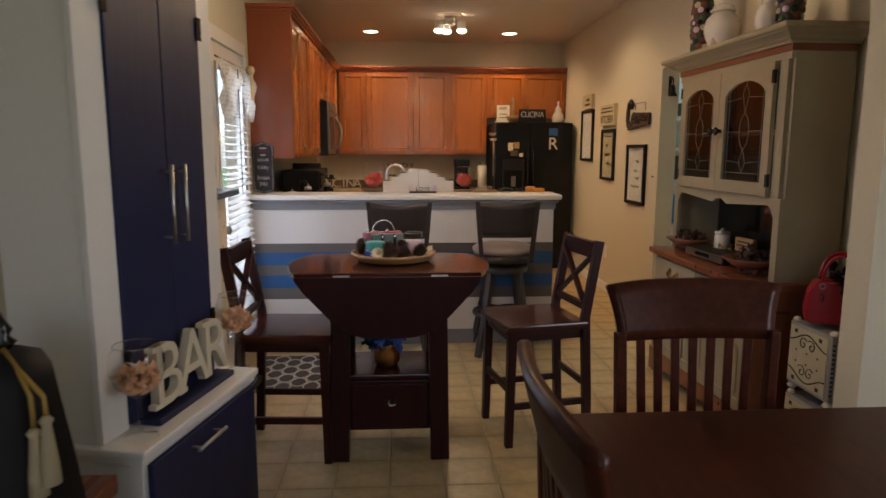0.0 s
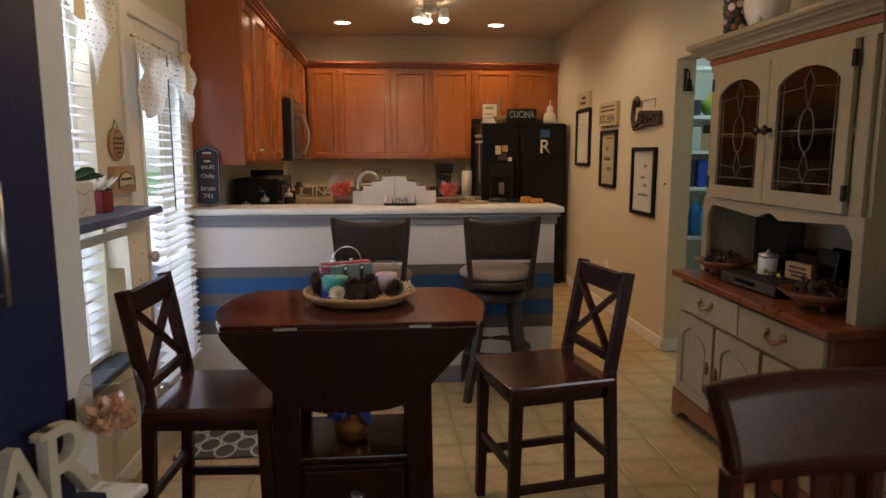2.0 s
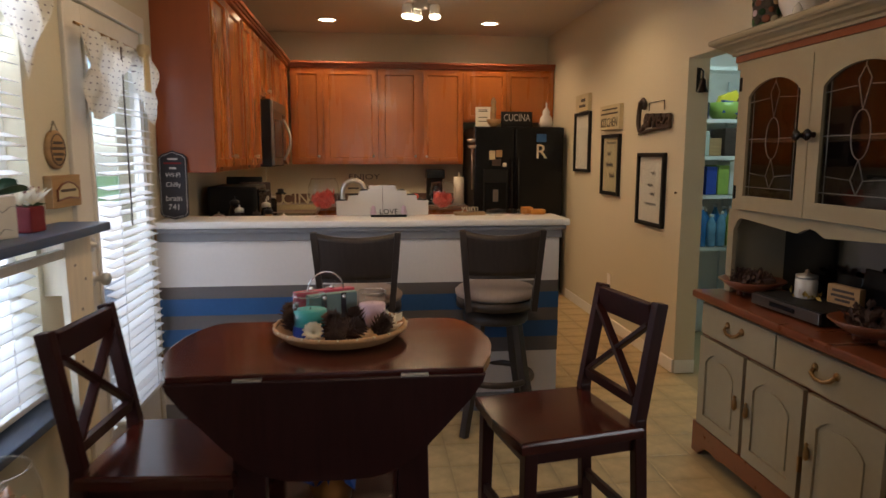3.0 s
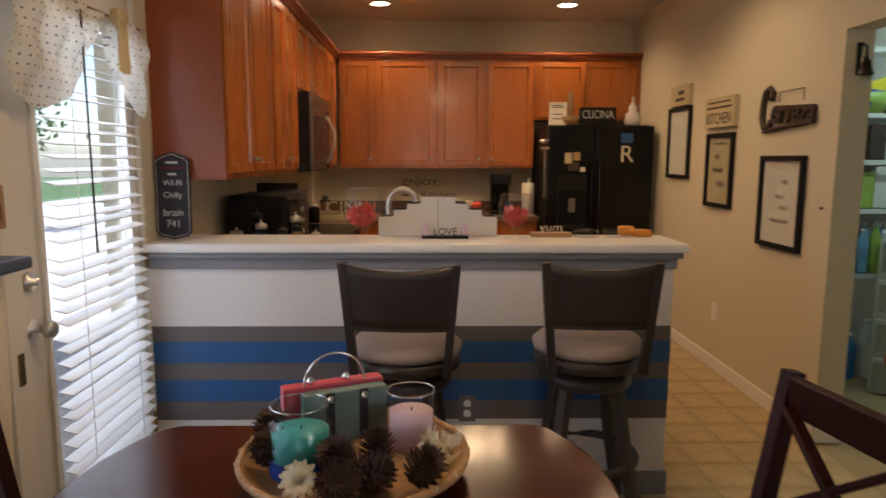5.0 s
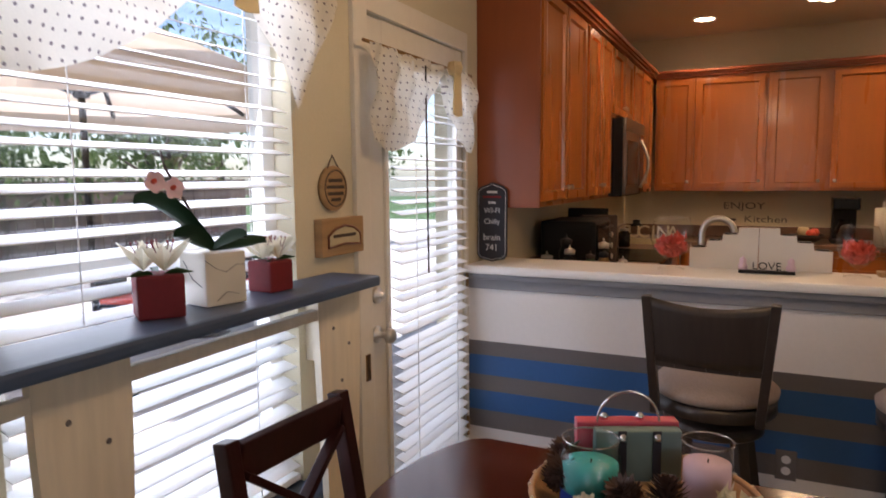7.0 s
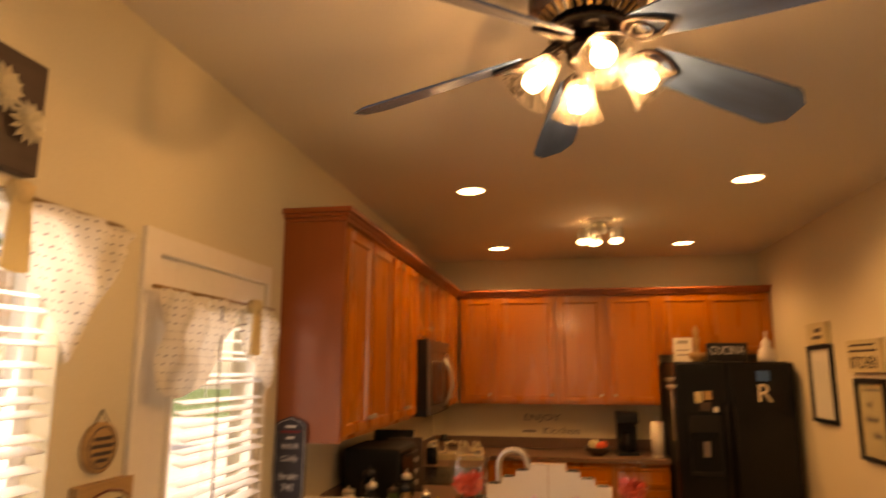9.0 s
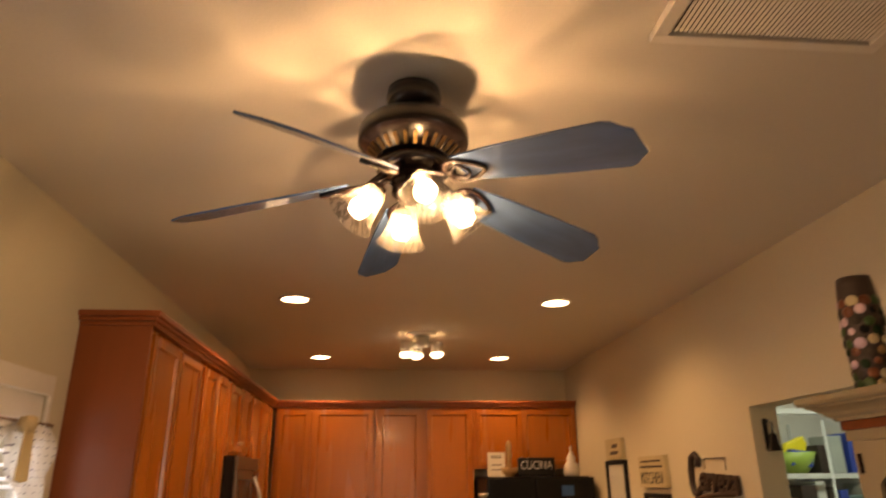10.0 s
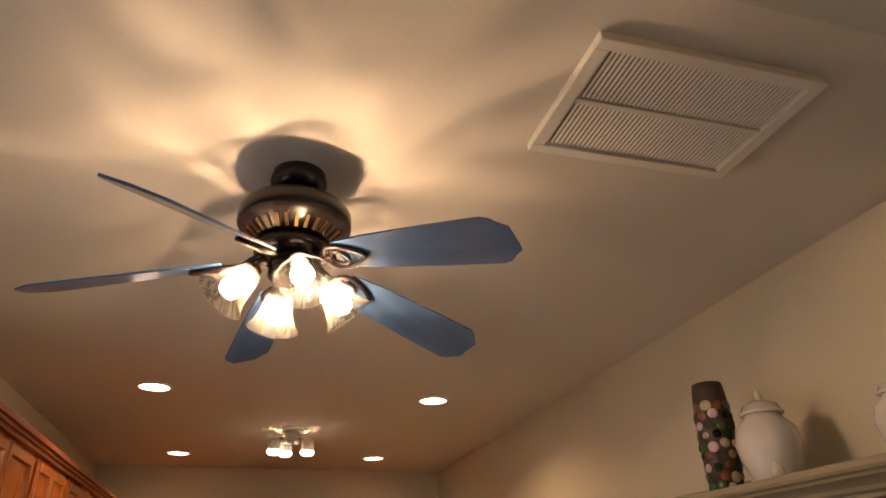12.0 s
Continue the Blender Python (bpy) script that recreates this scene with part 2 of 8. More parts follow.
BLADE = material("blue_grey_blade", (0.06, 0.115, 0.24), 0.24, vary=0.3, grain=4, stretch=(1, 6, 6), bump=0.02, coat=0.35)
GLASS = glass("clear_glass")
PANE = pane_glass("window_pane")
SMOKED = pane_glass("hutch_pane", (0.55, 0.54, 0.53), 0.09)
LEAD = material("lead_came", (0.22, 0.22, 0.21), 0.4, metal=0.8)
SLAT = material("blind_slat", (0.80, 0.81, 0.82), 0.45, vary=0.02, grain=30, bump=0.02)
VALANCE = cloth("dotted_valance", (0.76, 0.73, 0.66), 0.40, (40.0, 0.15, (0.24, 0.21, 0.22)))
RIBBON = cloth("cream_ribbon", (0.70, 0.58, 0.36), 0.35)
BULB = material("lit_bulb", (1, 0.9, 0.7), 0.4, vary=0.0, bump=0, glow=(1.0, 0.80, 0.52, 8.0))
SPOTBULB = material("lit_spot_bulb", (1, 0.9, 0.7), 0.4, vary=0.0, bump=0, glow=(1.0, 0.82, 0.52, 3.0))
CANGLOW = material("lit_can", (1, 0.9, 0.7), 0.4, vary=0.0, bump=0, glow=(1.0, 0.80, 0.50, 7.0))
GREEN = material("leaf_green", (0.035, 0.09, 0.022), 0.4, vary=0.3, grain=20)
DARKGREEN = material("orchid_leaf", (0.010, 0.030, 0.012), 0.5, spec=0.15, vary=0.25, grain=14)
PETAL = cloth("lily_petal", (0.80, 0.75, 0.60), 0.5)
PINK = material("orchid_petal", (0.82, 0.60, 0.67), 0.6, vary=0.3, grain=30)
REDPOT = material("red_felt_pot", (0.16, 0.006, 0.012), 0.7, vary=0.15, grain=60)
MARBLE = material("white_marble", (0.66, 0.62, 0.54), 0.4, vary=0.16, grain=5, bump=0.02, blotch=3)
VEIN = material("marble_vein", (0.16, 0.15, 0.15), 0.5)
PORCELAIN = material("white_porcelain", (0.64, 0.60, 0.55), 0.15, vary=0.03, grain=14, bump=0.01, coat=0.4)
CREAMLETTER = material("cream_letters", (0.62, 0.55, 0.40), 0.55, vary=0.08, grain=20)
SIGNWOOD = material("sign_wood", (0.36, 0.22, 0.10), 0.6, vary=0.25, grain=7, stretch=(1, 1, 8), bump=0.08)
SIGNCREAM = material("sign_cream", (0.50, 0.43, 0.27), 0.6, vary=0.15, grain=12)
SIGNBROWN = material("sign_dark_brown", (0.045, 0.028, 0.022), 0.55, vary=0.3, grain=9, stretch=(1, 1, 7))
INK = material("dark_ink", (0.012, 0.011, 0.010), 0.6)
PAPER = material("paper", (0.66, 0.63, 0.56), 0.8, vary=0.04, grain=40)
GOLD = material("gold_paint", (0.40, 0.27, 0.06), 0.5, metal=0.5)
WICKER = material("wicker", (0.40, 0.22, 0.09), 0.5, vary=0.35, grain=60, bump=0.3)
CONE = material("pine_cone", (0.065, 0.030, 0.019), 0.7, vary=0.4, grain=60, bump=0.2)
TEAL = material("teal_wax", (0.03, 0.33, 0.33), 0.4, vary=0.1, grain=10)
LILAC = material("lilac_wax", (0.62, 0.45, 0.54), 0.5, vary=0.06, grain=10)
FELT = material("grey_seat_felt", (0.36, 0.28, 0.24), 0.9, vary=0.18, grain=160, bump=0.3)
REDLEATHER = material("red_leather", (0.30, 0.008, 0.02), 0.3, vary=0.12, grain=70, bump=0.12)
PEACH = material("peach_petals", (0.80, 0.46, 0.25), 0.7, vary=0.3, grain=45)
CORAL = material("coral_petals", (0.66, 0.085, 0.05), 0.6, vary=0.45, grain=45)
BLUEFLOWER = material("blue_petals", (0.02, 0.07, 0.28), 0.6, vary=0.4, grain=45)
COPPER = material("copper_foil", (0.55, 0.26, 0.08), 0.3, metal=0.9, vary=0.3, grain=18, bump=0.3)
BOWLGLASS = curved_glass("bowl_glass", (0.96, 0.97, 0.97))
RIMGLASS = pane_glass("rim_glass", (0.92, 0.94, 0.94), 0.45)
NICHE = material("dark_mirror", (0.16, 0.17, 0.20), 0.06, metal=1.0, vary=0.05, bump=0)
UMBRELLA = cloth("umbrella_cloth", (0.68, 0.55, 0.42), 0.6)
BARK = material("bark", (0.06, 0.045, 0.035), 0.9, vary=0.4, grain=30, stretch=(4, 4, 0.7), bump=0.5)
LEAF = cloth("garden_leaf", (0.085, 0.13, 0.05), 0.45)
FENCE = material("fence_board", (0.16, 0.12, 0.10), 0.85, vary=0.3, grain=12, stretch=(6, 6, 0.8), bump=0.2, per_piece=0.2)
PATIO = material("pale_patio", (0.45, 0.43, 0.40), 0.8, vary=0.1, grain=30)
GRASS = material("lawn", (0.06, 0.11, 0.035), 0.95, vary=0.4, grain=40)
MATGREY = material("mat_grey", (0.075, 0.07, 0.068), 0.95, vary=0.15, grain=200, bump=0.3)
MATWHITE = material("mat_white", (0.55, 0.52, 0.48), 0.95, vary=0.1, grain=200, bump=0.3)
WASHER = material("appliance_white", (0.62, 0.64, 0.63), 0.3, vary=0.04, grain=20)
BINPLASTIC = material("clear_white_plastic", (0.38, 0.42, 0.39), 0.35, vary=0.06, grain=14)
BLUEBOTTLE = material("blue_bottle", (0.03, 0.16, 0.42), 0.2, vary=0.3, grain=14, coat=0.3)
PALEBLUE = material("pale_blue_bottle", (0.16, 0.34, 0.52), 0.18, vary=0.3, grain=14, coat=0.3)
LIME = material("lime_plastic", (0.28, 0.42, 0.08), 0.35)
YELLOW = material("yellow_pack", (0.75, 0.62, 0.03), 0.45)
COBALT = material("cobalt_pack", (0.02, 0.06, 0.35), 0.45)
ORANGE = material("orange_sponge", (0.62, 0.24, 0.03), 0.8)
PINKRED = material("pink_red_cover", (0.50, 0.045, 0.085), 0.45, vary=0.15)
SEAGLASS = material("grey_green_cover", (0.13, 0.20, 0.19), 0.5, vary=0.15)
SILVERWOOD = material("silver_trunk", (0.30, 0.28, 0.25), 0.45, vary=0.12, grain=14)

# ---- shapes ----
def add_box(bm, lo, hi, bevel=0.0):
    """An upright box between two corners, with rounded edges if wanted."""
    lo, hi = Vector(lo), Vector(hi)
    made = bmesh.ops.create_cube(bm, size=1.0, matrix=Matrix.Translation((lo + hi) / 2) @ Matrix.Diagonal((*(hi - lo), 1)))["verts"]
    if bevel:
        edges = list({e for v in made for e in v.link_edges})
        bmesh.ops.bevel(bm, geom=edges, offset=bevel, segments=2, affect="EDGES", profile=0.6)
    return bm


def box(lo, hi, bevel=0.0):
    return add_box(bmesh.new(), lo, hi, bevel)


def add_bar(bm, a, b, w, h, up=(0, 0, 1), bevel=0.0, taper=1.0):
    """A straight timber from a to b, w across and h along up."""
    a, b = Vector(a), Vector(b)
    d = (b - a)
    z = d.normalized()
    x = Vector(up).cross(z)
    if x.length < 1e-4:
        x = Vector((1, 0, 0))
    x.normalize()
    y = z.cross(x)
    verts = []
    for p, s in ((a, 1.0), (b, taper)):
        verts.append([bm.verts.new(p + x * (sx * w * s / 2) + y * (sy * h * s / 2)) for sx, sy in ((-1, -1), (1, -1), (1, 1), (-1, 1))])
    faces = [bm.faces.new(verts[0][::-1]), bm.faces.new(verts[1])]
    for i in range(4):
        j = (i + 1) % 4
        faces.append(bm.faces.new((verts[0][i], verts[0][j], verts[1][j], verts[1][i])))
    if bevel:
        bmesh.ops.bevel(bm, geom=list({e for f in faces for e in f.edges}), offset=bevel, segments=2, affect="EDGES", profile=0.6)
    return bm


def bar(a, b, w, h, up=(0, 0, 1), bevel=0.0, taper=1.0):
    return add_bar(bmesh.new(), a, b, w, h, up, bevel, taper)


def add_lathe(bm, profile, seg=24, at=(0, 0, 0), m=None, closed=True):
    """A turned shape round z from (radius, height) pairs."""
    rings = []
    m = m or Matrix.Translation(at)
    for r, z in profile:
        rings.append([bm.verts.new(m @ Vector((max(r, 1e-4) * math.cos(2 * math.pi * k / seg), max(r, 1e-4) * math.sin(2 * math.pi * k / seg), z))) for k in range(seg)])
    for a, b in zip(rings, rings[1:]):
        for k in range(seg):
            f = bm.faces.new((a[k], a[(k + 1) % seg], b[(k + 1) % seg], b[k]))
            f.smooth = True
    if closed:
        bm.faces.new(rings[0][::-1])
        bm.faces.new(rings[-1])
    return bm


def lathe(profile, seg=24, at=(0, 0, 0), m=None, closed=True):
    return add_lathe(bmesh.new(), profile, seg, at, m, closed)


def add_tube(bm, points, r, seg=10, closed=False, radii=None):
    """A round rod along a line of points."""
    pts = [Vector(p) for p in points]
    n = len(pts)
    rings = []
    side = None
    for i, p in enumerate(pts):
        d = (pts[(i + 1) % n] - pts[i - 1]) if closed else (pts[min(i + 1, n - 1)] - pts[max(i - 1, 0)])
        d.normalize()
        if side is None:
            side = d.orthogonal().normalized()
        side = (side - d * side.dot(d)).normalized()
        up = d.cross(side)
        rr = radii[i] if radii else r
        rings.append([bm.verts.new(p + (side * math.cos(2 * math.pi * k / seg) + up * math.sin(2 * math.pi * k / seg)) * rr) for k in range(seg)])
    pairs = list(zip(rings, rings[1:])) + ([(rings[-1], rings[0])] if closed else [])
    for a, b in pairs:
        for k in range(seg):
            f = bm.faces.new((a[k], a[(k + 1) % seg], b[(k + 1) % seg], b[k]))
            f.smooth = True
    if not closed:
        bm.faces.new(rings[0][::-1])
        bm.faces.new(rings[-1])
    return bm


def tube(points, r, seg=10, closed=False, radii=None):
    return add_tube(bmesh.new(), points, r, seg, closed, radii)


def add_slab(bm, outline, depth, m=None, bevel=0.0):
    """A plate cut to an outline in x, z; its front lies at y=0 and its back at y=depth."""
    m = m or Matrix.Identity(4)
    front = [bm.verts.new(m @ Vector((x, 0, z))) for x, z in outline]
    back = [bm.verts.new(m @ Vector((x, depth, z))) for x, z in outline]
    n = len(outline)
    faces = [bm.faces.new(front), bm.faces.new(back[::-1])]
    for i in range(n):
        j = (i + 1) % n
        faces.append(bm.faces.new((front[j], front[i], back[i], back[j])))
    if bevel:
        bmesh.ops.bevel(bm, geom=list(faces[0].edges), offset=bevel, segments=2, affect="EDGES", profile=0.6)
    return bm


def slab(outline, depth, m=None, bevel=0.0):
    return add_slab(bmesh.new(), outline, depth, m, bevel)


def mesh_of(name, bm, mat):
    bmesh.ops.recalc_face_normals(bm, faces=bm.faces)
    me = bpy.data.meshes.new(name)
    bm.to_mesh(me)
    bm.free()
    me.materials.append(mat)
    return me


def part(name, bm, mat, parent, label=""):
    """One mesh under a thing or under a part."""
    ob = new(name, mesh_of(name, bm, mat))
    ob.parent = parent
    return tagged(ob, label)


def thing(name, place, label, category, group=""):
    """An Empty at a thing's base, to hold its parts."""
    ob = new(name)
    ob.matrix_world = place if isinstance(place, Matrix) else Matrix.Translation(place)
    ob.empty_display_size = 0.05
    return tagged(ob, label, category, group)


def single(name, bm, mat, label, category, place=None, group=""):
    """A thing that is one mesh."""
    ob = new(name, mesh_of(name, bm, mat))
    if place is not None:
        ob.matrix_world = place if isinstance(place, Matrix) else Matrix.Translation(place)
    return tagged(ob, label, category, group)


def structure(name, bm, mat, label="", category="", parent=None):
    ob = new(name, mesh_of(name, bm, mat))
    ob.parent = parent
    return tagged(ob, label, category, kind="structure")


def text_bm(words, size, depth=0.002, m=None, width=0.0, slant=0.0, bold=0.0):
    """Letters in the x, z plane, facing -y, centred on the origin."""
    cu = bpy.data.curves.new("letters", "FONT")
    cu.body, cu.size, cu.extrude, cu.align_x, cu.align_y = words, size, depth / 2, "CENTER", "CENTER"
    cu.resolution_u = 3
    cu.shear, cu.offset = slant, bold
    ob = bpy.data.objects.new("letters", cu)
    scene.collection.objects.link(ob)
    me = bpy.data.meshes.new_from_object(ob.evaluated_get(bpy.context.evaluated_depsgraph_get()))
    bpy.data.objects.remove(ob)
    bm = bmesh.new()
    bm.from_mesh(me)
    if width:
        xs = [v.co.x for v in bm.verts]
        bm.transform(Matrix.Diagonal((width / (max(xs) - min(xs)), 1, 1, 1)))
    bm.transform((m or Matrix.Identity(4)) @ pose(0, 0, 0, 90, 0, 0))
    return bm


FACE_RIGHT = pose(0, 0, 0, 0, 0, 90)    # turns a front at -y to face +x
FACE_LEFT = pose(0, 0, 0, 0, 0, -90)    # turns a front at -y to face -x


def panel_door(w, h, d=0.02, rail=0.055, sink=0.013):
    """A cabinet door with a sunk panel; front at y=0, lower corner at the origin, back at y=d."""
    bm = bmesh.new()
    add_box(bm, (0, 0, 0), (w, d, h), 0.003)
    front = min((f for f in bm.faces if f.normal.y < -0.9), key=lambda f: -f.calc_area())
    bmesh.ops.inset_region(bm, faces=[front], thickness=rail, depth=0)
    bmesh.ops.inset_region(bm, faces=[front], thickness=0.010, depth=0)
    bmesh.ops.translate(bm, verts=list(front.verts), vec=(0, sink, 0))
    return bm


def knob_bm(at, r=0.014, out=0.026, way=(0, -1, 0)):
    m = Matrix.Translation(at) @ Vector((0, 0, 1)).rotation_difference(Vector(way)).to_matrix().to_4x4()
    return lathe([(r * 0.5, 0), (r * 0.4, out * 0.4), (r * 0.8, out * 0.6), (r, out * 0.8), (r * 0.7, out), (0.001, out * 1.05)], 14, m=m)

# ---- the shell ----
X0, X1, Y1, H = -0.89, 2.22, 9.73, 2.74
T = 0.14
FX0, FX1, FY0, OY = -2.6, 4.2, -2.5, 3.56
WIN = (3.85, 4.68, 0.56, 2.06)      # dining window: y, y, z, z
DOOR = (5.05, 5.86, 0.0, 2.03)      # garden door
PAN = (5.35, 6.38, 0.0, 2.04)       # pantry opening


def wall_pieces(name, pieces, mat, label):
    bm = bmesh.new()
    for lo, hi in pieces:
        add_box(bm, lo, hi)
    return structure(name, bm, mat, label, "wall")


wall_west = wall_pieces("wall_west", [
    ((X0 - T, OY + 0.14, 0), (X0, WIN[0], H)), ((X0 - T, WIN[0], 0), (X0, WIN[1], WIN[2])), ((X0 - T, WIN[0], WIN[3]), (X0, WIN[1], H)),
    ((X0 - T, WIN[1], 0), (X0, DOOR[0], H)), ((X0 - T, DOOR[0], DOOR[3]), (X0, DOOR[1], H)), ((X0 - T, DOOR[1], 0), (X0, Y1, H))], WALL,
    "warm cream painted wall with window and garden door")
wall_east = wall_pieces("wall_east", [
    ((X1, OY + 0.14, 0), (X1 + T, PAN[0], H)), ((X1, PAN[0], PAN[3]), (X1 + T, PAN[1], H)), ((X1, PAN[1], 0), (X1 + T, Y1, H))], WALL,
    "warm cream painted wall with pantry opening")
wall_north = wall_pieces("wall_north", [((X0 - T, Y1, 0), (X1 + T, Y1 + T, H))], WALL, "cream painted kitchen end wall")
wall_divide = wall_pieces("wall_divide", [
    ((FX0, OY, 0), (-0.80, OY + 0.14, H)), ((1.95, OY, 0), (FX1, OY + 0.14, H)), ((-0.80, OY - 0.1, 2.42), (1.95, OY + 0.14, H))], WALL,
    "painted cross wall with a wide opening under a header")
# both window openings are unseen, assumed for the added fill lamps
wall_front_room = wall_pieces("wall_front_room", [
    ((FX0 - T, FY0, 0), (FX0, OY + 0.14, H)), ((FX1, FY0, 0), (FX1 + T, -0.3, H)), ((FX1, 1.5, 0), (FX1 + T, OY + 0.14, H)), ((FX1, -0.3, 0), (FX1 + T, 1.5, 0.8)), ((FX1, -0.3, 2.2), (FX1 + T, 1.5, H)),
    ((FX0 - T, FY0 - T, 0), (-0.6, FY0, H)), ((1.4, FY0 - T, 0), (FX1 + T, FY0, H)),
    ((-0.6, FY0 - T, 0), (1.4, FY0, 0.8)), ((-0.6, FY0 - T, 2.2), (1.4, FY0, H))], WALL, "plain painted unseen front room walls with assumed window openings")
wall_pantry = wall_pieces("wall_pantry", [
    ((X1 + T, 4.6, 0), (4.0, 4.7, H)), ((X1 + T, 7.75, 0), (4.0, 7.85, H)), ((3.9, 4.7, 0), (4.0, 7.75, H))], WHITE, "white painted pantry walls")
structure("ceiling", box((FX0 - T, FY0 - T, H), (4.3, Y1 + T, H + 0.12)), CEIL, "smooth off-white painted ceiling", "ceiling")
structure("floor_front_room", box((FX0 - T, FY0 - T, -0.1), (4.3, OY + 0.02, -0.002)), CARPET, "beige carpet in the front room", "floor")
floor = structure("floor", box((X0 - T, OY + 0.02, -0.1), (X1 + T, Y1 + T, -0.003)), TILEEDGE, "beige square-patterned vinyl kitchen floor", "floor")
structure("floor_pantry", box((X1 + T, 4.6, -0.1), (4.0, 7.8, -0.003)), TILEEDGE, "pale vinyl pantry floor", "floor")


def baseboard(name, lo, hi):
    bm = box(lo, hi, 0.006)
    structure(name, bm, WHITE, "white painted baseboard", "baseboard")


baseboard("baseboard_east", (X1 - 0.014, PAN[1], 0), (X1 - 0.001, 8.8, 0.09))
baseboard("baseboard_west", (X0 + 0.001, OY + 0.15, 0), (X0 + 0.014, DOOR[0] - 0.08, 0.09))
baseboard("baseboard_jamb", (X1, PAN[1] - 0.013, 0), (X1 + T, PAN[1] - 0.001, 0.09))

# half wall with the bar
BY = 5.88
bar_wall = structure("bar_half_wall", box((X0, BY, 0), (1.27, BY + 0.12, 1.03)), BARWHITE, "white half wall with grey and blue painted stripes", "half wall")
for z0, z1, mat, nm in ((0.342, 0.745, STRIPEGREY, "grey_stripe"), (0.424, 0.516, STRIPEBLUE, "blue_stripe"), (0.589, 0.680, STRIPEBLUE, "blue_stripe")):
    proud = 0.0012 if mat is STRIPEGREY else 0.0022
    part(nm, box((X0 + 0.002, BY - proud, z0), (1.27 + proud, BY + 0.12, z1)), mat, bar_wall)
part("base_trim", box((X0 + 0.002, BY - 0.012, 0), (1.282, BY + 0.12, 0.105), 0.004), GREYTRIM, bar_wall, "dark grey painted base board")
part("cap_trim", box((X0 + 0.002, BY - 0.012, 0.985), (1.282, BY + 0.13, 1.03), 0.004), GREYTRIM, bar_wall, "grey painted band")
part("cap_mould", box((X0 + 0.002, BY - 0.03, 1.03), (1.30, BY + 0.15, 1.055), 0.008), GREYTRIM, bar_wall, "grey painted moulding")
part("bar_top", box((X0 + 0.004, BY - 0.045, 1.055), (1.32, BY + 0.30, 1.092), 0.012), COUNTERTOP, bar_wall, "white laminate bar top")


# window and garden door
def blind(parent, y0, y1, z0, z1, x, pitch, width, tilt):
    """Slats of a horizontal blind, their tapes, and head and foot rails."""
    me = None
    z = z0 + pitch
    while z < z1 - 0.03:
        if me is None:
            bm = box((-width / 2, y0, -0.0013), (width / 2, y1, 0.0013))
            me = mesh_of("slat", bm, SLAT)
        ob = new("slat", me)
        ob.parent = parent
        ob.matrix_local = pose(x, 0, z, random.uniform(-0.12, 0.12), tilt + random.uniform(-2, 2), 0)
        z += pitch
    part("head_rail", box((x - 0.03, y0, z1 - 0.04), (x + 0.03, y1, z1), 0.003), SLAT, parent)
    part("foot_rail", box((x - 0.025, y0, z0), (x + 0.025, y1, z0 + 0.02), 0.004), SLAT, parent)
    for f in (0.2, 0.8):
        yy = y0 + f * (y1 - y0)
        part("cord", tube([(x + 0.02, yy, z0 + 0.01), (x + 0.02, yy, z1 - 0.02)], 0.0015, 6), SLAT, parent)


def make_window():
    y0, y1, z0, z1 = WIN
    w = thing("window_1", (0, 0, 0), "white framed sash window with open white blinds", "window")
    w["kind"] = "structure"
    bm = bmesh.new()
    for lo, hi in (((-1.0, y0, z0), (-0.955, y0 + 0.05, z1)), ((-1.0, y1 - 0.05, z0), (-0.955, y1, z1)), ((-1.0, y0 + 0.05, z0), (-0.955, y1 - 0.05, z0 + 0.06)),
                   ((-1.0, y0 + 0.05, z1 - 0.05), (-0.955, y1 - 0.05, z1)), ((-1.0, y0 + 0.05, 1.27), (-0.96, y1 - 0.05, 1.32))):
        add_box(bm, lo, hi, 0.004)
    part("window_frame", bm, WHITE, w)
    p = part("pane", box((-0.982, y0 + 0.05, z0 + 0.06), (-0.979, y1 - 0.05, z1 - 0.05)), PANE, w)
    p.visible_shadow = False
    part("window_sill", box((-0.955, y0 + 0.002, z0), (-0.80, y1 + 0.06, z0 + 0.03), 0.006), SHELFBLUE, w, "blue painted sill")
    blind(w, y0 + 0.012, y1 - 0.012, z0 + 0.04, z1 - 0.005, -0.915, 0.043, 0.05, 17)


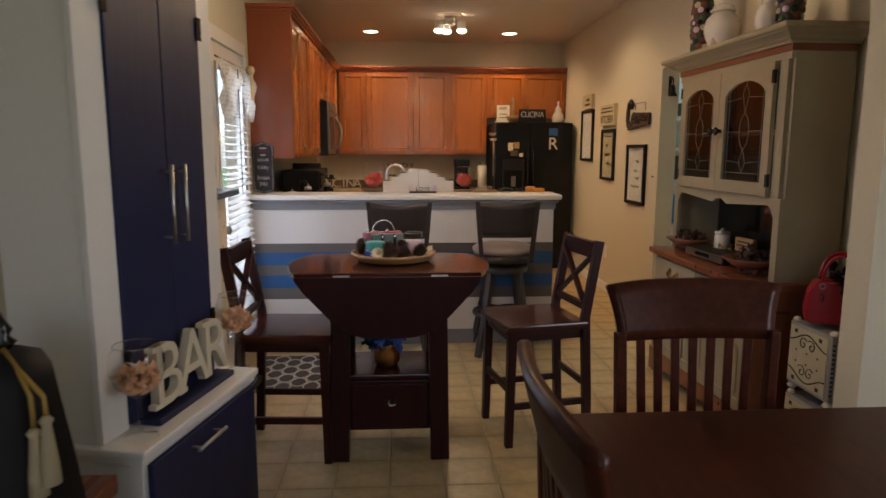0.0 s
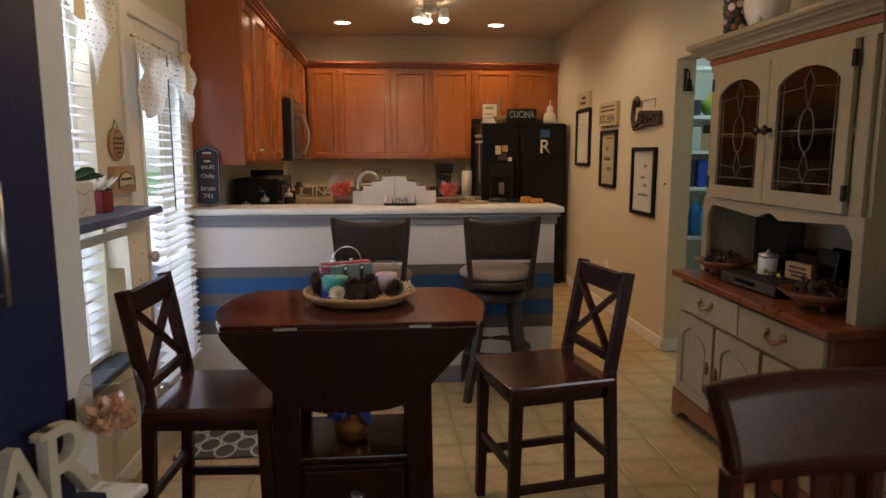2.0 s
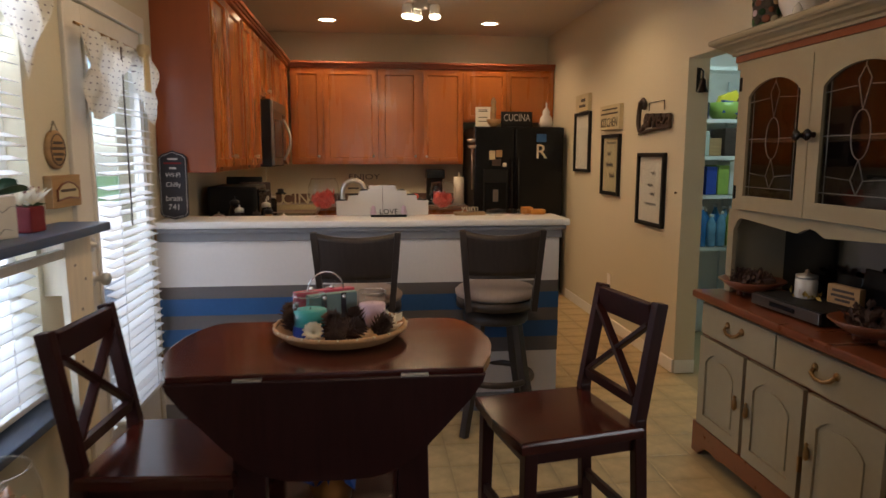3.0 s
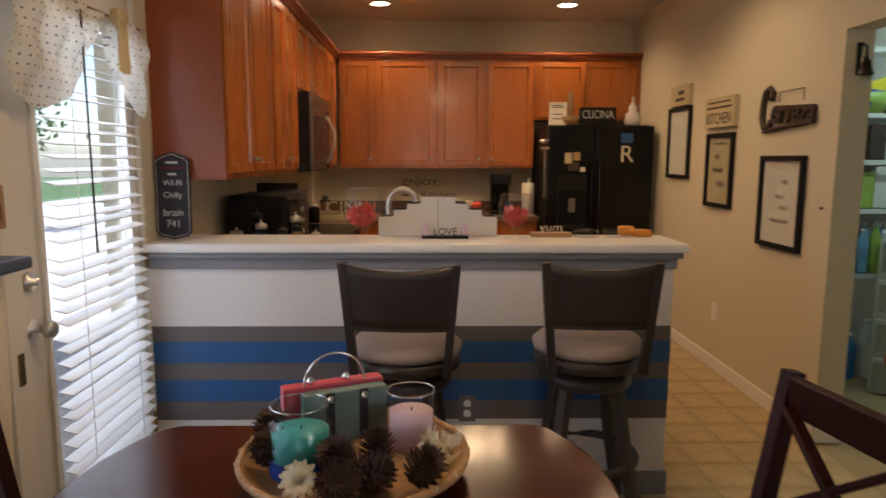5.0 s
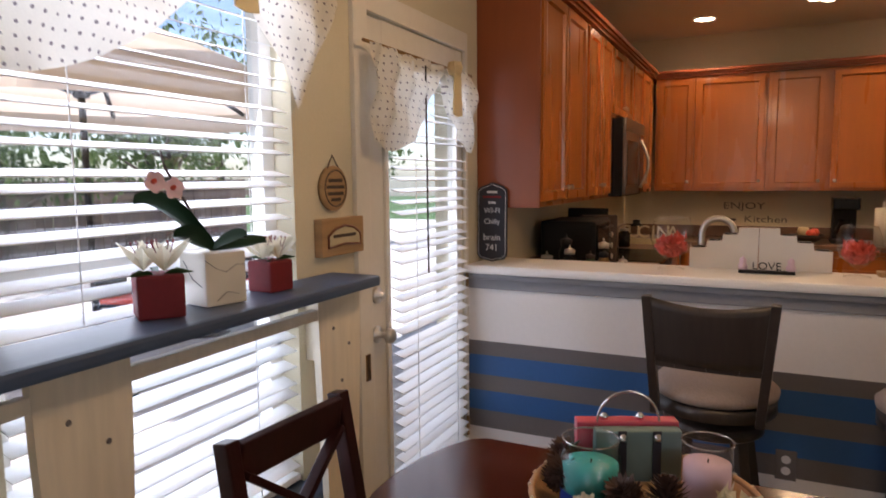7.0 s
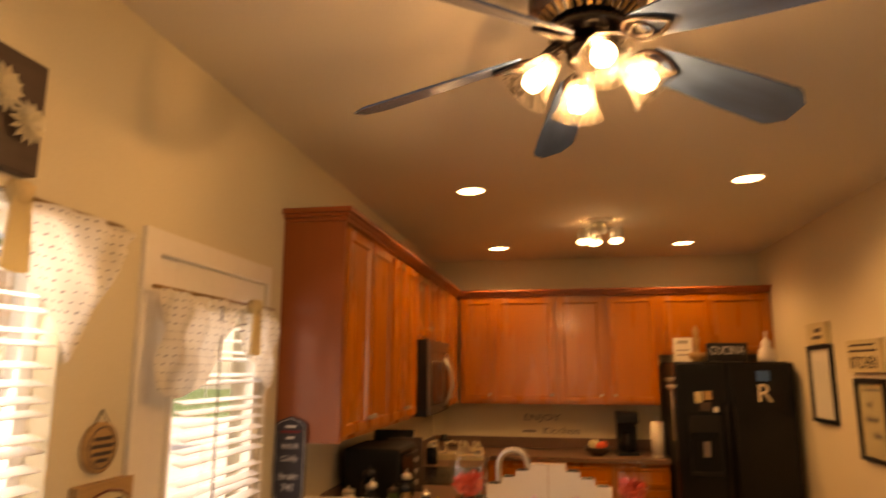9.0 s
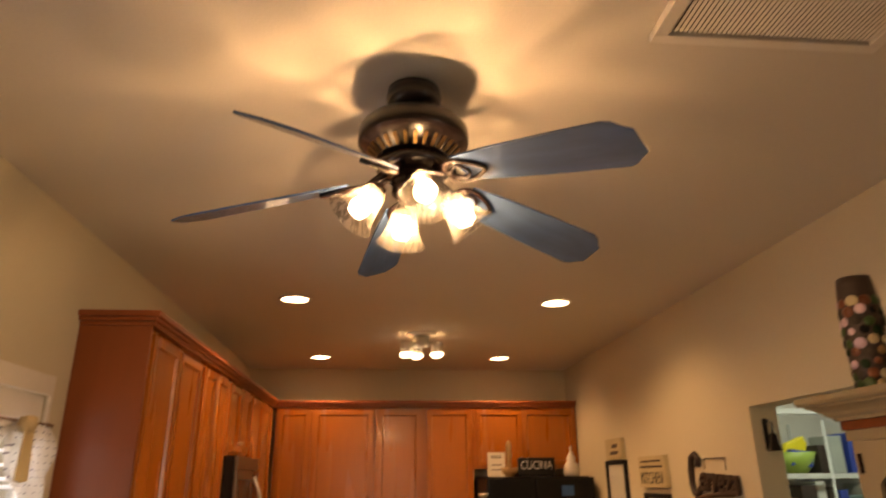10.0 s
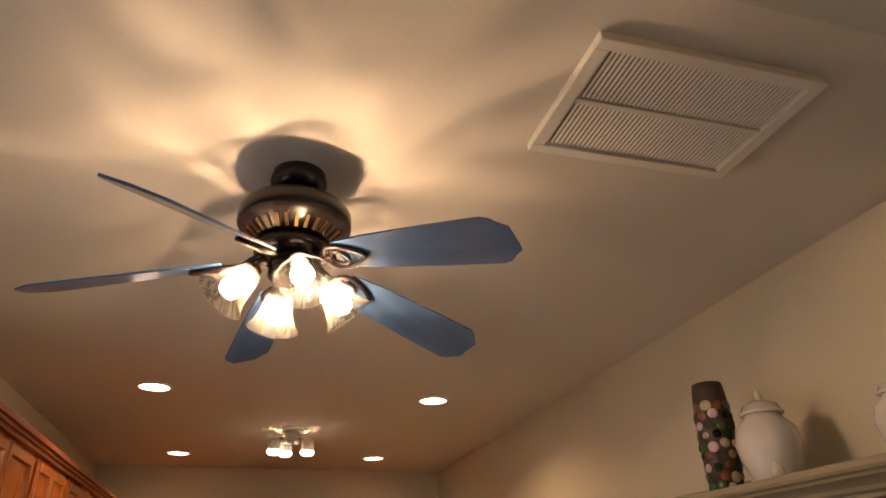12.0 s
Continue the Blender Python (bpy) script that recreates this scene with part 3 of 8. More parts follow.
def make_garden_door():
    y0, y1, z0, z1 = DOOR
    d = thing("door_1", (0, 0, 0), "closed white garden door with full glass and blinds", "door")
    d["kind"] = "structure"
    xa, xb = -0.935, -0.895
    bm = bmesh.new()
    for lo, hi in (((xa, y0 + 0.01, 0.02), (xb, 5.185, z1 - 0.014)), ((xa, 5.79, 0.02), (xb, y1 - 0.004, z1 - 0.01)),
                   ((xa, 5.185, 0.02), (xb, 5.79, 0.24)), ((xa, 5.185, 1.90), (xb, 5.79, z1 - 0.01))):
        add_box(bm, lo, hi, 0.003)
    part("door_leaf", bm, DOORWHITE, d)
    bm = bmesh.new()
    for lo, hi in (((xb, 5.175, 0.23), (xb + 0.012, 5.20, 1.91)), ((xb, 5.775, 0.23), (xb + 0.012, 5.80, 1.91)),
                   ((xb, 5.20, 0.23), (xb + 0.012, 5.775, 0.255)), ((xb, 5.20, 1.885), (xb + 0.012, 5.775, 1.91))):
        add_box(bm, lo, hi, 0.003)
    part("glazing_bead", bm, DOORWHITE, d)
    p = part("pane", box((-0.918, 5.185, 0.24), (-0.914, 5.79, 1.90)), PANE, d)
    p.visible_shadow = False
    bm = bmesh.new()
    for lo, hi in (((X0, y0 - 0.075, 0), (X0 + 0.018, y0 + 0.008, z1 + 0.07)), ((X0, y1 - 0.006, 0), (X0 + 0.016, BY - 0.002, z1 + 0.07)), ((X0, y0 + 0.008, z1 - 0.008), (X0 + 0.017, y1 - 0.006, z1 + 0.069))):
        add_box(bm, lo, hi, 0.004)
    part("door_casing", bm, DOORWHITE, d)
    kn = part("door_knob", lathe([(0.03, 0), (0.03, 0.006), (0.011, 0.01), (0.011, 0.035), (0.026, 0.045), (0.028, 0.06), (0.018, 0.07), (0.001, 0.071)], 20,
                                 m=Matrix.Translation((xb, 5.115, 0.935)) @ pose(0, 0, 0, 0, 90, 0)), STEEL, d, "satin steel knob")
    part("deadbolt", lathe([(0.03, 0), (0.028, 0.012), (0.012, 0.014), (0.012, 0.03), (0.001, 0.031)], 18, m=Matrix.Translation((xb, 5.115, 1.075)) @ pose(0, 0, 0, 0, 90, 0)), STEEL, d)
    for z in (0.35, 1.04, 1.75):
        part("hinge", box((X0 + 0.016, y1 - 0.02, z - 0.045), (X0 + 0.028, y1 - 0.006, z + 0.045), 0.003), BRASS, d)
    part("strike_plate", box((X0 + 0.018, y0 - 0.045, 0.80), (X0 + 0.022, y0 - 0.02, 0.89)), BRASS, d)
    blind(d, 5.205, 5.80, 0.27, 1.90, -0.862, 0.043, 0.044, 16)
    part("blind_wand", tube([(-0.80, 5.33, 1.88), (-0.80, 5.335, 1.13)], 0.0035, 6), SIGNBROWN, d, "thin brown tilt wand")


make_window()
make_garden_door()

# curved header arch trim, vent and ceiling lamps
def make_vent():
    v = thing("ceiling_vent", (0, 0, 0), "white metal return air vent in the ceiling", "vent")
    x0, x1, y0, y1, z = 1.028, 1.613, 4.064, 4.472, H - 0.024
    bm = bmesh.new()
    for lo, hi in (((x0, y0, z), (x1, y0 + 0.032, H)), ((x0, y1 - 0.032, z), (x1, y1, H)), ((x0, y0 + 0.032, z), (x0 + 0.034, y1 - 0.032, H)), ((x1 - 0.034, y0 + 0.032, z), (x1, y1 - 0.032, H)),
                   ((x0 + 0.034, 4.256, z + 0.003), (x1 - 0.034, 4.274, H))):
        add_box(bm, lo, hi, 0.003)
    part("frame", bm, WHITE, v)
    # black sheet stands in for the shade inside the duct
    part("duct_shade_sheet", box((x0 + 0.03, y0 + 0.03, H - 0.003), (x1 - 0.03, y1 - 0.03, H - 0.001)), BLACKMATT, v)
    for a, b in ((y0 + 0.033, 4.255), (4.275, y1 - 0.033)):
        me = mesh_of("slat", box((-0.0038, a, -0.0006), (0.0038, b, 0.0006)), VENTWHITE)
        for k in range(43):
            s = new("slat", me)
            s.parent = v
            s.matrix_local = pose(x0 + 0.040 + k * 0.01202, 0, H - 0.013, 0, 20, 0)


make_vent()
for x, y in CANS:
    c = thing("recessed_light", (x, y, H), "lit recessed ceiling downlight with white rim", "ceiling light", "kitchen downlights")
    part("rim", lathe([(0.098, -0.001), (0.096, -0.006), (0.082, -0.008), (0.078, -0.001)], 32, closed=False), WHITE, c)
    part("lens", lathe([(0.079, -0.003), (0.04, -0.0035), (0.001, -0.0035)], 28, closed=False), CANGLOW, c)

# ---- kitchen cabinets and appliances ----
def wall_unit(name, w, d, z0, z1, doors, label, m):
    """A wall cabinet; front at y=0, depth to y=d, from x=0 to w; doors as (x, width, knob side)."""
    c = thing(name, m, label, "cabinet", "kitchen wall cabinets")
    part("body", box((0.001, 0.021, z0), (w - 0.001, d, z1), 0.002), HONEY, c)
    for x, dw, side in doors:
        bm = panel_door(dw, z1 - z0 - 0.05)
        bm.transform(Matrix.Translation((x, 0, z0 + 0.025)))
        door = part("door", bm, HONEY, c)
        part("knob", knob_bm((x + (0.03 if side < 0 else dw - 0.03), 0, z0 + 0.085)), STEEL, door, "small steel knob")
    return c


FB = 9.405
for x0, x1, z0, doors in ((-0.575, -0.243, 1.342, [(0.03, 0.285, 1)]), (-0.243, 0.33, 1.342, [(0.02, 0.53, 1)]), (0.33, 1.236, 1.342, [(0.028, 0.39, 1), (0.478, 0.405, -1)]),
                          (1.236, 2.219, 1.79, [(0.028, 0.43, 1), (0.464, 0.50, -1)])):
    wall_unit("wall_cabinet", x1 - x0, Y1 - FB, z0, 2.335, doors, "honey maple wall cabinet with sunk-panel doors", pose(x0, FB, 0))
FX = -0.585
for y0, y1, z0, doors in ((6.03, 6.90, 1.342, [(0.03, 0.395, 1), (0.44, 0.40, -1)]), (6.90, 7.58, 1.342, [(0.02, 0.31, 1), (0.345, 0.315, -1)]),
                          (7.58, 8.345, 1.865, [(0.02, 0.36, 1), (0.39, 0.355, -1)]), (8.345, 9.40, 1.342, [(0.03, 0.47, 1), (0.52, 0.47, -1)])):
    wall_unit("wall_cabinet", y1 - y0, FX - X0, z0, 2.335, doors, "honey maple wall cabinet with sunk-panel doors", Matrix.Translation((FX, y0, 0)) @ FACE_RIGHT)
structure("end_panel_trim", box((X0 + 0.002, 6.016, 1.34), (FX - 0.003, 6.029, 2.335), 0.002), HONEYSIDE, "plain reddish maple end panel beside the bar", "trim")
# crown moulding over both runs
bm = bmesh.new()
for k, (out, z0, z1) in enumerate(((0.004, 2.336, 2.355), (0.018, 2.355, 2.372), (0.032, 2.372, 2.398))):
    add_box(bm, (X0 + 0.002, 6.016 - out, z0), (FX + out, FB - out, z1), 0.003)
    add_box(bm, (X0 + 0.002, FB - out, z0), (X1 - 0.002, Y1 - 0.002, z1), 0.003)
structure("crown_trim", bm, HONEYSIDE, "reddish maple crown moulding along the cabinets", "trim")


def base_run():
    """Base cabinets, worktops and splash along the two walls and behind the bar."""
    for y0, y1 in ((6.62, 7.10), (7.10, 7.58), (8.345, 9.10)):
        c = thing("base_cabinet", Matrix.Translation((-0.30, y0, 0)) @ FACE_RIGHT, "honey maple base cabinet under the worktop", "cabinet", "kitchen base cabinets")
        part("body", box((0.001, 0.021, 0.1), (y1 - y0 - 0.001, 0.58, 0.88), 0.002), HONEY, c)
        part("plinth", box((0.001, 0.08, 0), (y1 - y0 - 0.001, 0.58, 0.1)), BLACKMATT, c)
        bm = panel_door(y1 - y0 - 0.04, 0.55)
        bm.transform(Matrix.Translation((0.02, 0, 0.12)))
        part("door", bm, HONEY, c)
        bm = panel_door(y1 - y0 - 0.04, 0.15, rail=0.03)
        bm.transform(Matrix.Translation((0.02, 0, 0.70)))
        part("drawer", bm, HONEY, c)
    for x0, x1 in ((-0.30, 0.30), (0.30, 0.77), (0.77, 1.235)):
        c = thing("base_cabinet", pose(x0, 9.11, 0), "honey maple base cabinet under the worktop", "cabinet", "kitchen base cabinets")
        part("body", box((0.001, 0.021, 0.1), (x1 - x0 - 0.001, 0.60, 0.88), 0.002), HONEY, c)
        part("plinth", box((0.001, 0.08, 0), (x1 - x0 - 0.001, 0.60, 0.1)), BLACKMATT, c)
        bm = panel_door(x1 - x0 - 0.04, 0.55)
        bm.transform(Matrix.Translation((0.02, 0, 0.12)))
        part("door", bm, HONEY, c)
        bm = panel_door(x1 - x0 - 0.04, 0.15, rail=0.03)
        bm.transform(Matrix.Translation((0.02, 0, 0.70)))
        part("drawer", bm, HONEY, c)
    for x0, x1 in ((-0.28, 0.55), (0.55, 1.26)):
        c = thing("base_cabinet", Matrix.Translation((x1, 6.60, 0)) @ pose(0, 0, 0, 0, 0, 180), "honey maple sink cabinet behind the bar", "cabinet", "kitchen base cabinets")
        part("body", box((0.001, 0.021, 0.1), (x1 - x0 - 0.001, 0.59, 0.88), 0.002), HONEY, c)
        bm = panel_door(x1 - x0 - 0.04, 0.7)
        bm.transform(Matrix.Translation((0.02, 0, 0.14)))
        part("door", bm, HONEY, c)
    for lo, hi in (((X0 + 0.002, 6.002, 0.881), (1.265, 6.62, 0.92)), ((X0 + 0.002, 6.62, 0.881), (-0.27, 7.58, 0.92)), ((X0 + 0.002, 8.345, 0.881), (-0.27, 9.08, 0.92)), ((X0 + 0.002, 9.08, 0.881), (1.245, Y1 - 0.002, 0.92))):
        single("worktop", box(lo, hi, 0.006), BROWNTOP, "brown speckled laminate kitchen worktop", "worktop", group="kitchen worktops")
    for lo, hi in (((X0 + 0.002, Y1 - 0.022, 0.921), (1.245, Y1 - 0.002, 1.02)), ((X0 + 0.002, 6.62, 0.921), (X0 + 0.022, 7.58, 1.02)), ((X0 + 0.002, 8.345, 0.921), (X0 + 0.022, Y1 - 0.023, 1.02))):
        single("upstand", box(lo, hi, 0.003), BROWNTOP, "low brown upstand behind the worktop", "splashback", group="kitchen upstands")


base_run()


def make_microwave():
    m = thing("microwave", Matrix.Translation((-0.50, 7.585, 1.345)) @ FACE_RIGHT, "stainless steel microwave under a wall cabinet", "microwave")
    part("body", box((0.002, 0.021, 0), (0.755, 0.385, 0.515), 0.004), BLACK, m)
    part("door", box((0.005, 0, 0.012), (0.55, 0.02, 0.43), 0.005), DARKSTEEL, m)
    part("window", box((0.06, -0.002, 0.07), (0.47, 0.001, 0.37), 0.003), BLACK, m, "dark glass")
    part("control_panel", box((0.555, 0, 0.012), (0.752, 0.02, 0.43), 0.005), BLACK, m)
    part("grille", box((0.005, 0, 0.435), (0.752, 0.02, 0.512), 0.004), DARKSTEEL, m)
    pts = [(0.52, -0.012 - 0.055 * math.sin(math.pi * k / 12), 0.05 + 0.34 * k / 12) for k in range(13)]
    part("handle", tube(pts, 0.011, 10), STEEL, m, "bowed steel handle")


make_microwave()


def make_range():
    r = thing("range", Matrix.Translation((-0.26, 7.585, 0)) @ FACE_RIGHT, "black range with a smooth cooktop under the microwave", "stove")
    part("body", box((0.004, 0.02, 0.02), (0.752, 0.62, 0.905), 0.004), BLACKMATT, r)
    part("cooktop", box((0.002, 0.0, 0.905), (0.754, 0.60, 0.925), 0.005), BLACK, r)
    part("back_guard", box((0.004, 0.56, 0.925), (0.752, 0.62, 1.06), 0.008), BLACK, r)
    part("oven_door", box((0.01, 0, 0.2), (0.746, 0.02, 0.78), 0.006), BLACK, r)
    part("handle", tube([(0.06, -0.0, 0.73), (0.08, -0.04, 0.735), (0.68, -0.04, 0.735), (0.70, 0.0, 0.73)], 0.011, 8), STEEL, r)


make_range()


def make_fridge():
    f = thing("refrigerator", (1.262, 8.83, 0), "black side-by-side refrigerator with ice dispenser", "refrigerator")
    w = 0.905
    part("cabinet", box((0.004, 0.07, 0.03), (w - 0.004, 0.86, 1.70), 0.006), BLACKMATT, f)
    a = part("freezer_door", box((0, 0, 0.06), (0.402, 0.068, 1.715), 0.014), BLACK, f)
    b = part("fridge_door", box((0.408, 0, 0.06), (w, 0.068, 1.715), 0.014), BLACK, f)
    part("handle", tube([(0.372, 0.0, 0.62), (0.372, -0.045, 0.66), (0.372, -0.05, 1.0), (0.372, -0.045, 1.36), (0.372, 0.0, 1.40)], 0.013, 10), BLACK, a)
    part("handle", tube([(0.438, 0.0, 0.62), (0.438, -0.045, 0.66), (0.438, -0.05, 1.0), (0.438, -0.045, 1.36), (0.438, 0.0, 1.40)], 0.013, 10), BLACK, b)
    bm = bmesh.new()
    for lo, hi in (((0.09, -0.012, 0.84), (0.105, 0.0, 1.30)), ((0.325, -0.012, 0.84), (0.34, 0.0, 1.30)), ((0.105, -0.012, 1.17), (0.325, 0.0, 1.30)), ((0.105, -0.012, 0.84), (0.325, 0.0, 0.87))):
        add_box(bm, lo, hi, 0.003)
    d = part("dispenser", bm, BLACKMATT, a)
    part("paddle", box((0.19, -0.006, 0.98), (0.245, 0.0, 1.1), 0.003), STRIPEGREY, d)
    part("toe_grille", box((0.01, 0.03, 0), (w - 0.01, 0.07, 0.055), 0.003), BLACKMATT, f)
    part("top_trim", box((0.02, 0.075, 1.7), (w - 0.02, 0.85, 1.722), 0.004), BLACKMATT, f)


make_fridge()


# ---- pub table, its chairs, bar stools, dining table ----
def make_pub_table():
    t = thing("drop_leaf_table", (0.115, 4.26, 0), "dark cherry drop-leaf pub table with lowered front leaf", "table")
    top = 0.885
    w, d0, d1 = 0.465, -0.27, 0.275
    # centre board: straight front and back, bowed and cut ends
    half = [(0.40, d0), (0.435, -0.17), (0.460, -0.06), (0.465, 0.02), (0.452, 0.12), (0.43, 0.19), (0.395, 0.255), (0.36, d1)]
    outline = half + [(-x, y) for x, y in reversed(half)]
    bm = slab(outline, 0.024, Matrix(((1, 0, 0, 0), (0, 0, 1, 0), (0, -1, 0, top), (0, 0, 0, 1))), 0.006)
    part("tabletop", bm, CHERRY, t)
    edge = [(0.405, 0.0), (0.398, -0.022), (0.365, -0.065), (0.310, -0.125), (0.255, -0.185), (0.215, -0.225), (0.170, -0.252), (0.115, -0.266), (0.05, -0.271)]
    leaf = edge + [(-x, z) for x, z in reversed(edge)]
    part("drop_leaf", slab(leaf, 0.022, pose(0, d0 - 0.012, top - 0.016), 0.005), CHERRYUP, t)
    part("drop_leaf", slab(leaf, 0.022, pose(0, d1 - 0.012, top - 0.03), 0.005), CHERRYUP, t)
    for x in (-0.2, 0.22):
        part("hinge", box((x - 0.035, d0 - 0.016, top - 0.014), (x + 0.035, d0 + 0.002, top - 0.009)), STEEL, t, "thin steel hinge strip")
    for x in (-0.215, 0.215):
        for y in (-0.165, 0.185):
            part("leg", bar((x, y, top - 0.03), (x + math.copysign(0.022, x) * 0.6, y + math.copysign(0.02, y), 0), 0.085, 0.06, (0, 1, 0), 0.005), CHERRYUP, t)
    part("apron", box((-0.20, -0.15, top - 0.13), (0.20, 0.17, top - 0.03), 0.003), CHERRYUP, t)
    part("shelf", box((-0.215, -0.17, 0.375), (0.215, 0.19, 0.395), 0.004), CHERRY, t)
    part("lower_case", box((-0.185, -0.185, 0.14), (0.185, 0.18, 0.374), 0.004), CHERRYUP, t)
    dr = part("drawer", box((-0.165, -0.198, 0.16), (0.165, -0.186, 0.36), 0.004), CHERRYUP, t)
    part("knob", knob_bm((0.01, -0.198, 0.285), 0.022, 0.03), GLASS, dr, "clear glass knob")
    return t


make_pub_table()


def make_counter_chair(m):
    """An X-back counter stool; faces +x, origin on the floor below the seat's middle."""
    c = thing("counter_chair", m, "dark cherry counter-height chair with crossed back", "chair", "chairs at the pub table")
    sz = 0.60
    w = 0.198
    bm = slab([(-0.20, -w), (0.21, -w - 0.005), (0.225, 0), (0.21, w + 0.005), (-0.20, w)], 0.035, Matrix(((1, 0, 0, 0), (0, 0, 1, 0), (0, -1, 0, sz), (0, 0, 0, 1))), 0.01)
    part("seat", bm, CHERRY, c)
    for s in (-1, 1):
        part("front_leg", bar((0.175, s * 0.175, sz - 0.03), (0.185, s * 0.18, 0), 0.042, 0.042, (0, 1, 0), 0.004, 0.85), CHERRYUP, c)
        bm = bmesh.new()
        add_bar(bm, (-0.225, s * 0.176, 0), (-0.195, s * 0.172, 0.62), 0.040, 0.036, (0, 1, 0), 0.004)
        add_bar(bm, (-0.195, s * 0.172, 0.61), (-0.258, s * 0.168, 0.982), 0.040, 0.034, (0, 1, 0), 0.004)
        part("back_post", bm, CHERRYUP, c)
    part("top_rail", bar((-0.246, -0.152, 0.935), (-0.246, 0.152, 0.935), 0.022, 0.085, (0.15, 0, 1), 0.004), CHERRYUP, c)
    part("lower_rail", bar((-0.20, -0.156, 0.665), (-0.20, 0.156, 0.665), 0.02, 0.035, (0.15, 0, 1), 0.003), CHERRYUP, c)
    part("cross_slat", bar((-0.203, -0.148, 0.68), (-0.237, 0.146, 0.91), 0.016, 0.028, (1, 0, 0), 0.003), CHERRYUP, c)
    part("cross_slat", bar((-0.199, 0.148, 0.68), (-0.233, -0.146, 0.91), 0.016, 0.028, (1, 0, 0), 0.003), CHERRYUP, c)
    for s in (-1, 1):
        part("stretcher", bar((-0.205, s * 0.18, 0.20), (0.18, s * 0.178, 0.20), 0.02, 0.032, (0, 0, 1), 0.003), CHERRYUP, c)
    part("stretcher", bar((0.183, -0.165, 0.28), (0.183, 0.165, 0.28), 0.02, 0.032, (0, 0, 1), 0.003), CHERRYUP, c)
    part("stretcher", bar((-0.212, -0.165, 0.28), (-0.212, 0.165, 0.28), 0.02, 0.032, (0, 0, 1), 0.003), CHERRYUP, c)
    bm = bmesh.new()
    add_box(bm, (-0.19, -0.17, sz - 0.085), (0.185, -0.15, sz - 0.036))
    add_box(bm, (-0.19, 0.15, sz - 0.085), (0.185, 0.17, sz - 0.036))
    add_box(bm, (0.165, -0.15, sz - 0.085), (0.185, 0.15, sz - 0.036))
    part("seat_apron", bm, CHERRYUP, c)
    return c


first = make_counter_chair(pose(0.826, 4.368, 0, 0, 0, 190.5))
copy_thing(first, pose(-0.335, 4.240, 0, 0, 0, -4))


def make_stool(m):
    """A swivel bar stool with a curved back; faces +y, origin on the floor under the seat."""
    s = thing("bar_stool", m, "espresso swivel bar stool with grey cushion", "stool", "stools at the bar")
    sz = 0.70
    part("cushion", lathe([(0.001, sz), (0.19, sz), (0.212, sz + 0.015), (0.215, sz + 0.035), (0.19, sz + 0.058), (0.10, sz + 0.066), (0.001, sz + 0.067)], 36), FELT, s)
    part("seat_ring", lathe([(0.001, sz - 0.05), (0.19, sz - 0.05), (0.208, sz - 0.045), (0.208, sz - 0.002), (0.001, sz - 0.002)], 36), ESPRESSO, s)
    part("swivel_plate", lathe([(0.09, sz - 0.075), (0.09, sz - 0.051)], 20), BLACKMATT, s)
    part("leg_ring", lathe([(0.001, sz - 0.125), (0.165, sz - 0.125), (0.17, sz - 0.12), (0.17, sz - 0.08), (0.001, sz - 0.076)], 32), ESPRESSO, s)
    for k in range(4):
        a = radians(45 + 90 * k)
        bm = bmesh.new()
        add_bar(bm, (0.13 * math.cos(a), 0.13 * math.sin(a), sz - 0.09), (0.18 * math.cos(a), 0.18 * math.sin(a), 0.32), 0.042, 0.042, (math.cos(a), math.sin(a), 0), 0.004)
        add_bar(bm, (0.18 * math.cos(a), 0.18 * math.sin(a), 0.33), (0.262 * math.cos(a), 0.262 * math.sin(a), 0), 0.042, 0.042, (math.cos(a), math.sin(a), 0), 0.004, 0.9)
        part("leg", bm, ESPRESSO, s)
    part("foot_ring", tube([(0.195 * math.cos(2 * math.pi * k / 32), 0.195 * math.sin(2 * math.pi * k / 32), 0.275) for k in range(32)], 0.017, 8, True), ESPRESSO, s)
    # curved backrest towards -y, splayed towards its top
    def curve(x, z):
        return -0.205 + 0.55 * x * x - 0.08 * max(z - sz, 0)

    def spread(z):
        return 0.165 + 0.085 * (z - 0.66)
    bm = bmesh.new()
    n = 16
    rows = []
    for j in range(8):
        row = []
        for i in range(n + 1):
            u = 2 * i / n - 1
            lo, hi = 0.842 + 0.006 * u * u, 1.046 + 0.026 * u * u
            z = lo + (hi - lo) * j / 7
            x = u * (spread(z) + 0.004)
            row.append(bm.verts.new((x, curve(x, z), z)))
        rows.append(row)
    for a, b in zip(rows, rows[1:]):
        for i in range(n):
            bm.faces.new((a[i], a[i + 1], b[i + 1], b[i])).smooth = True
    ext = bmesh.ops.extrude_face_region(bm, geom=list(bm.faces))
    bmesh.ops.translate(bm, verts=[v for v in ext["geom"] if isinstance(v, bmesh.types.BMVert)], vec=(0, 0.020, 0))
    edges = [e for e in bm.edges if len(e.link_faces) == 2 and e.calc_face_angle(0) > 1.0]
    bmesh.ops.bevel(bm, geom=edges, offset=0.003, segments=2, affect="EDGES")
    part("back_panel", bm, ESPRESSO, s)
    for g in (-1, 1):
        bm = bmesh.new()
        pts = [(g * spread(z), curve(spread(z), z) + 0.010, z) for z in (sz - 0.04, 0.78, 0.86, 0.94, 1.02, 1.070)]
        for a, b in zip(pts, pts[1:]):
            add_bar(bm, a, (b[0], b[1], b[2] + 0.002), 0.030, 0.036, (0, 1, 0), 0.003)
        part("back_post", bm, ESPRESSO, s)
    pts = [(x, curve(x, 0.81) + 0.008, 0.845) for x in (-0.17, -0.1, 0, 0.1, 0.17)]
    bm = bmesh.new()
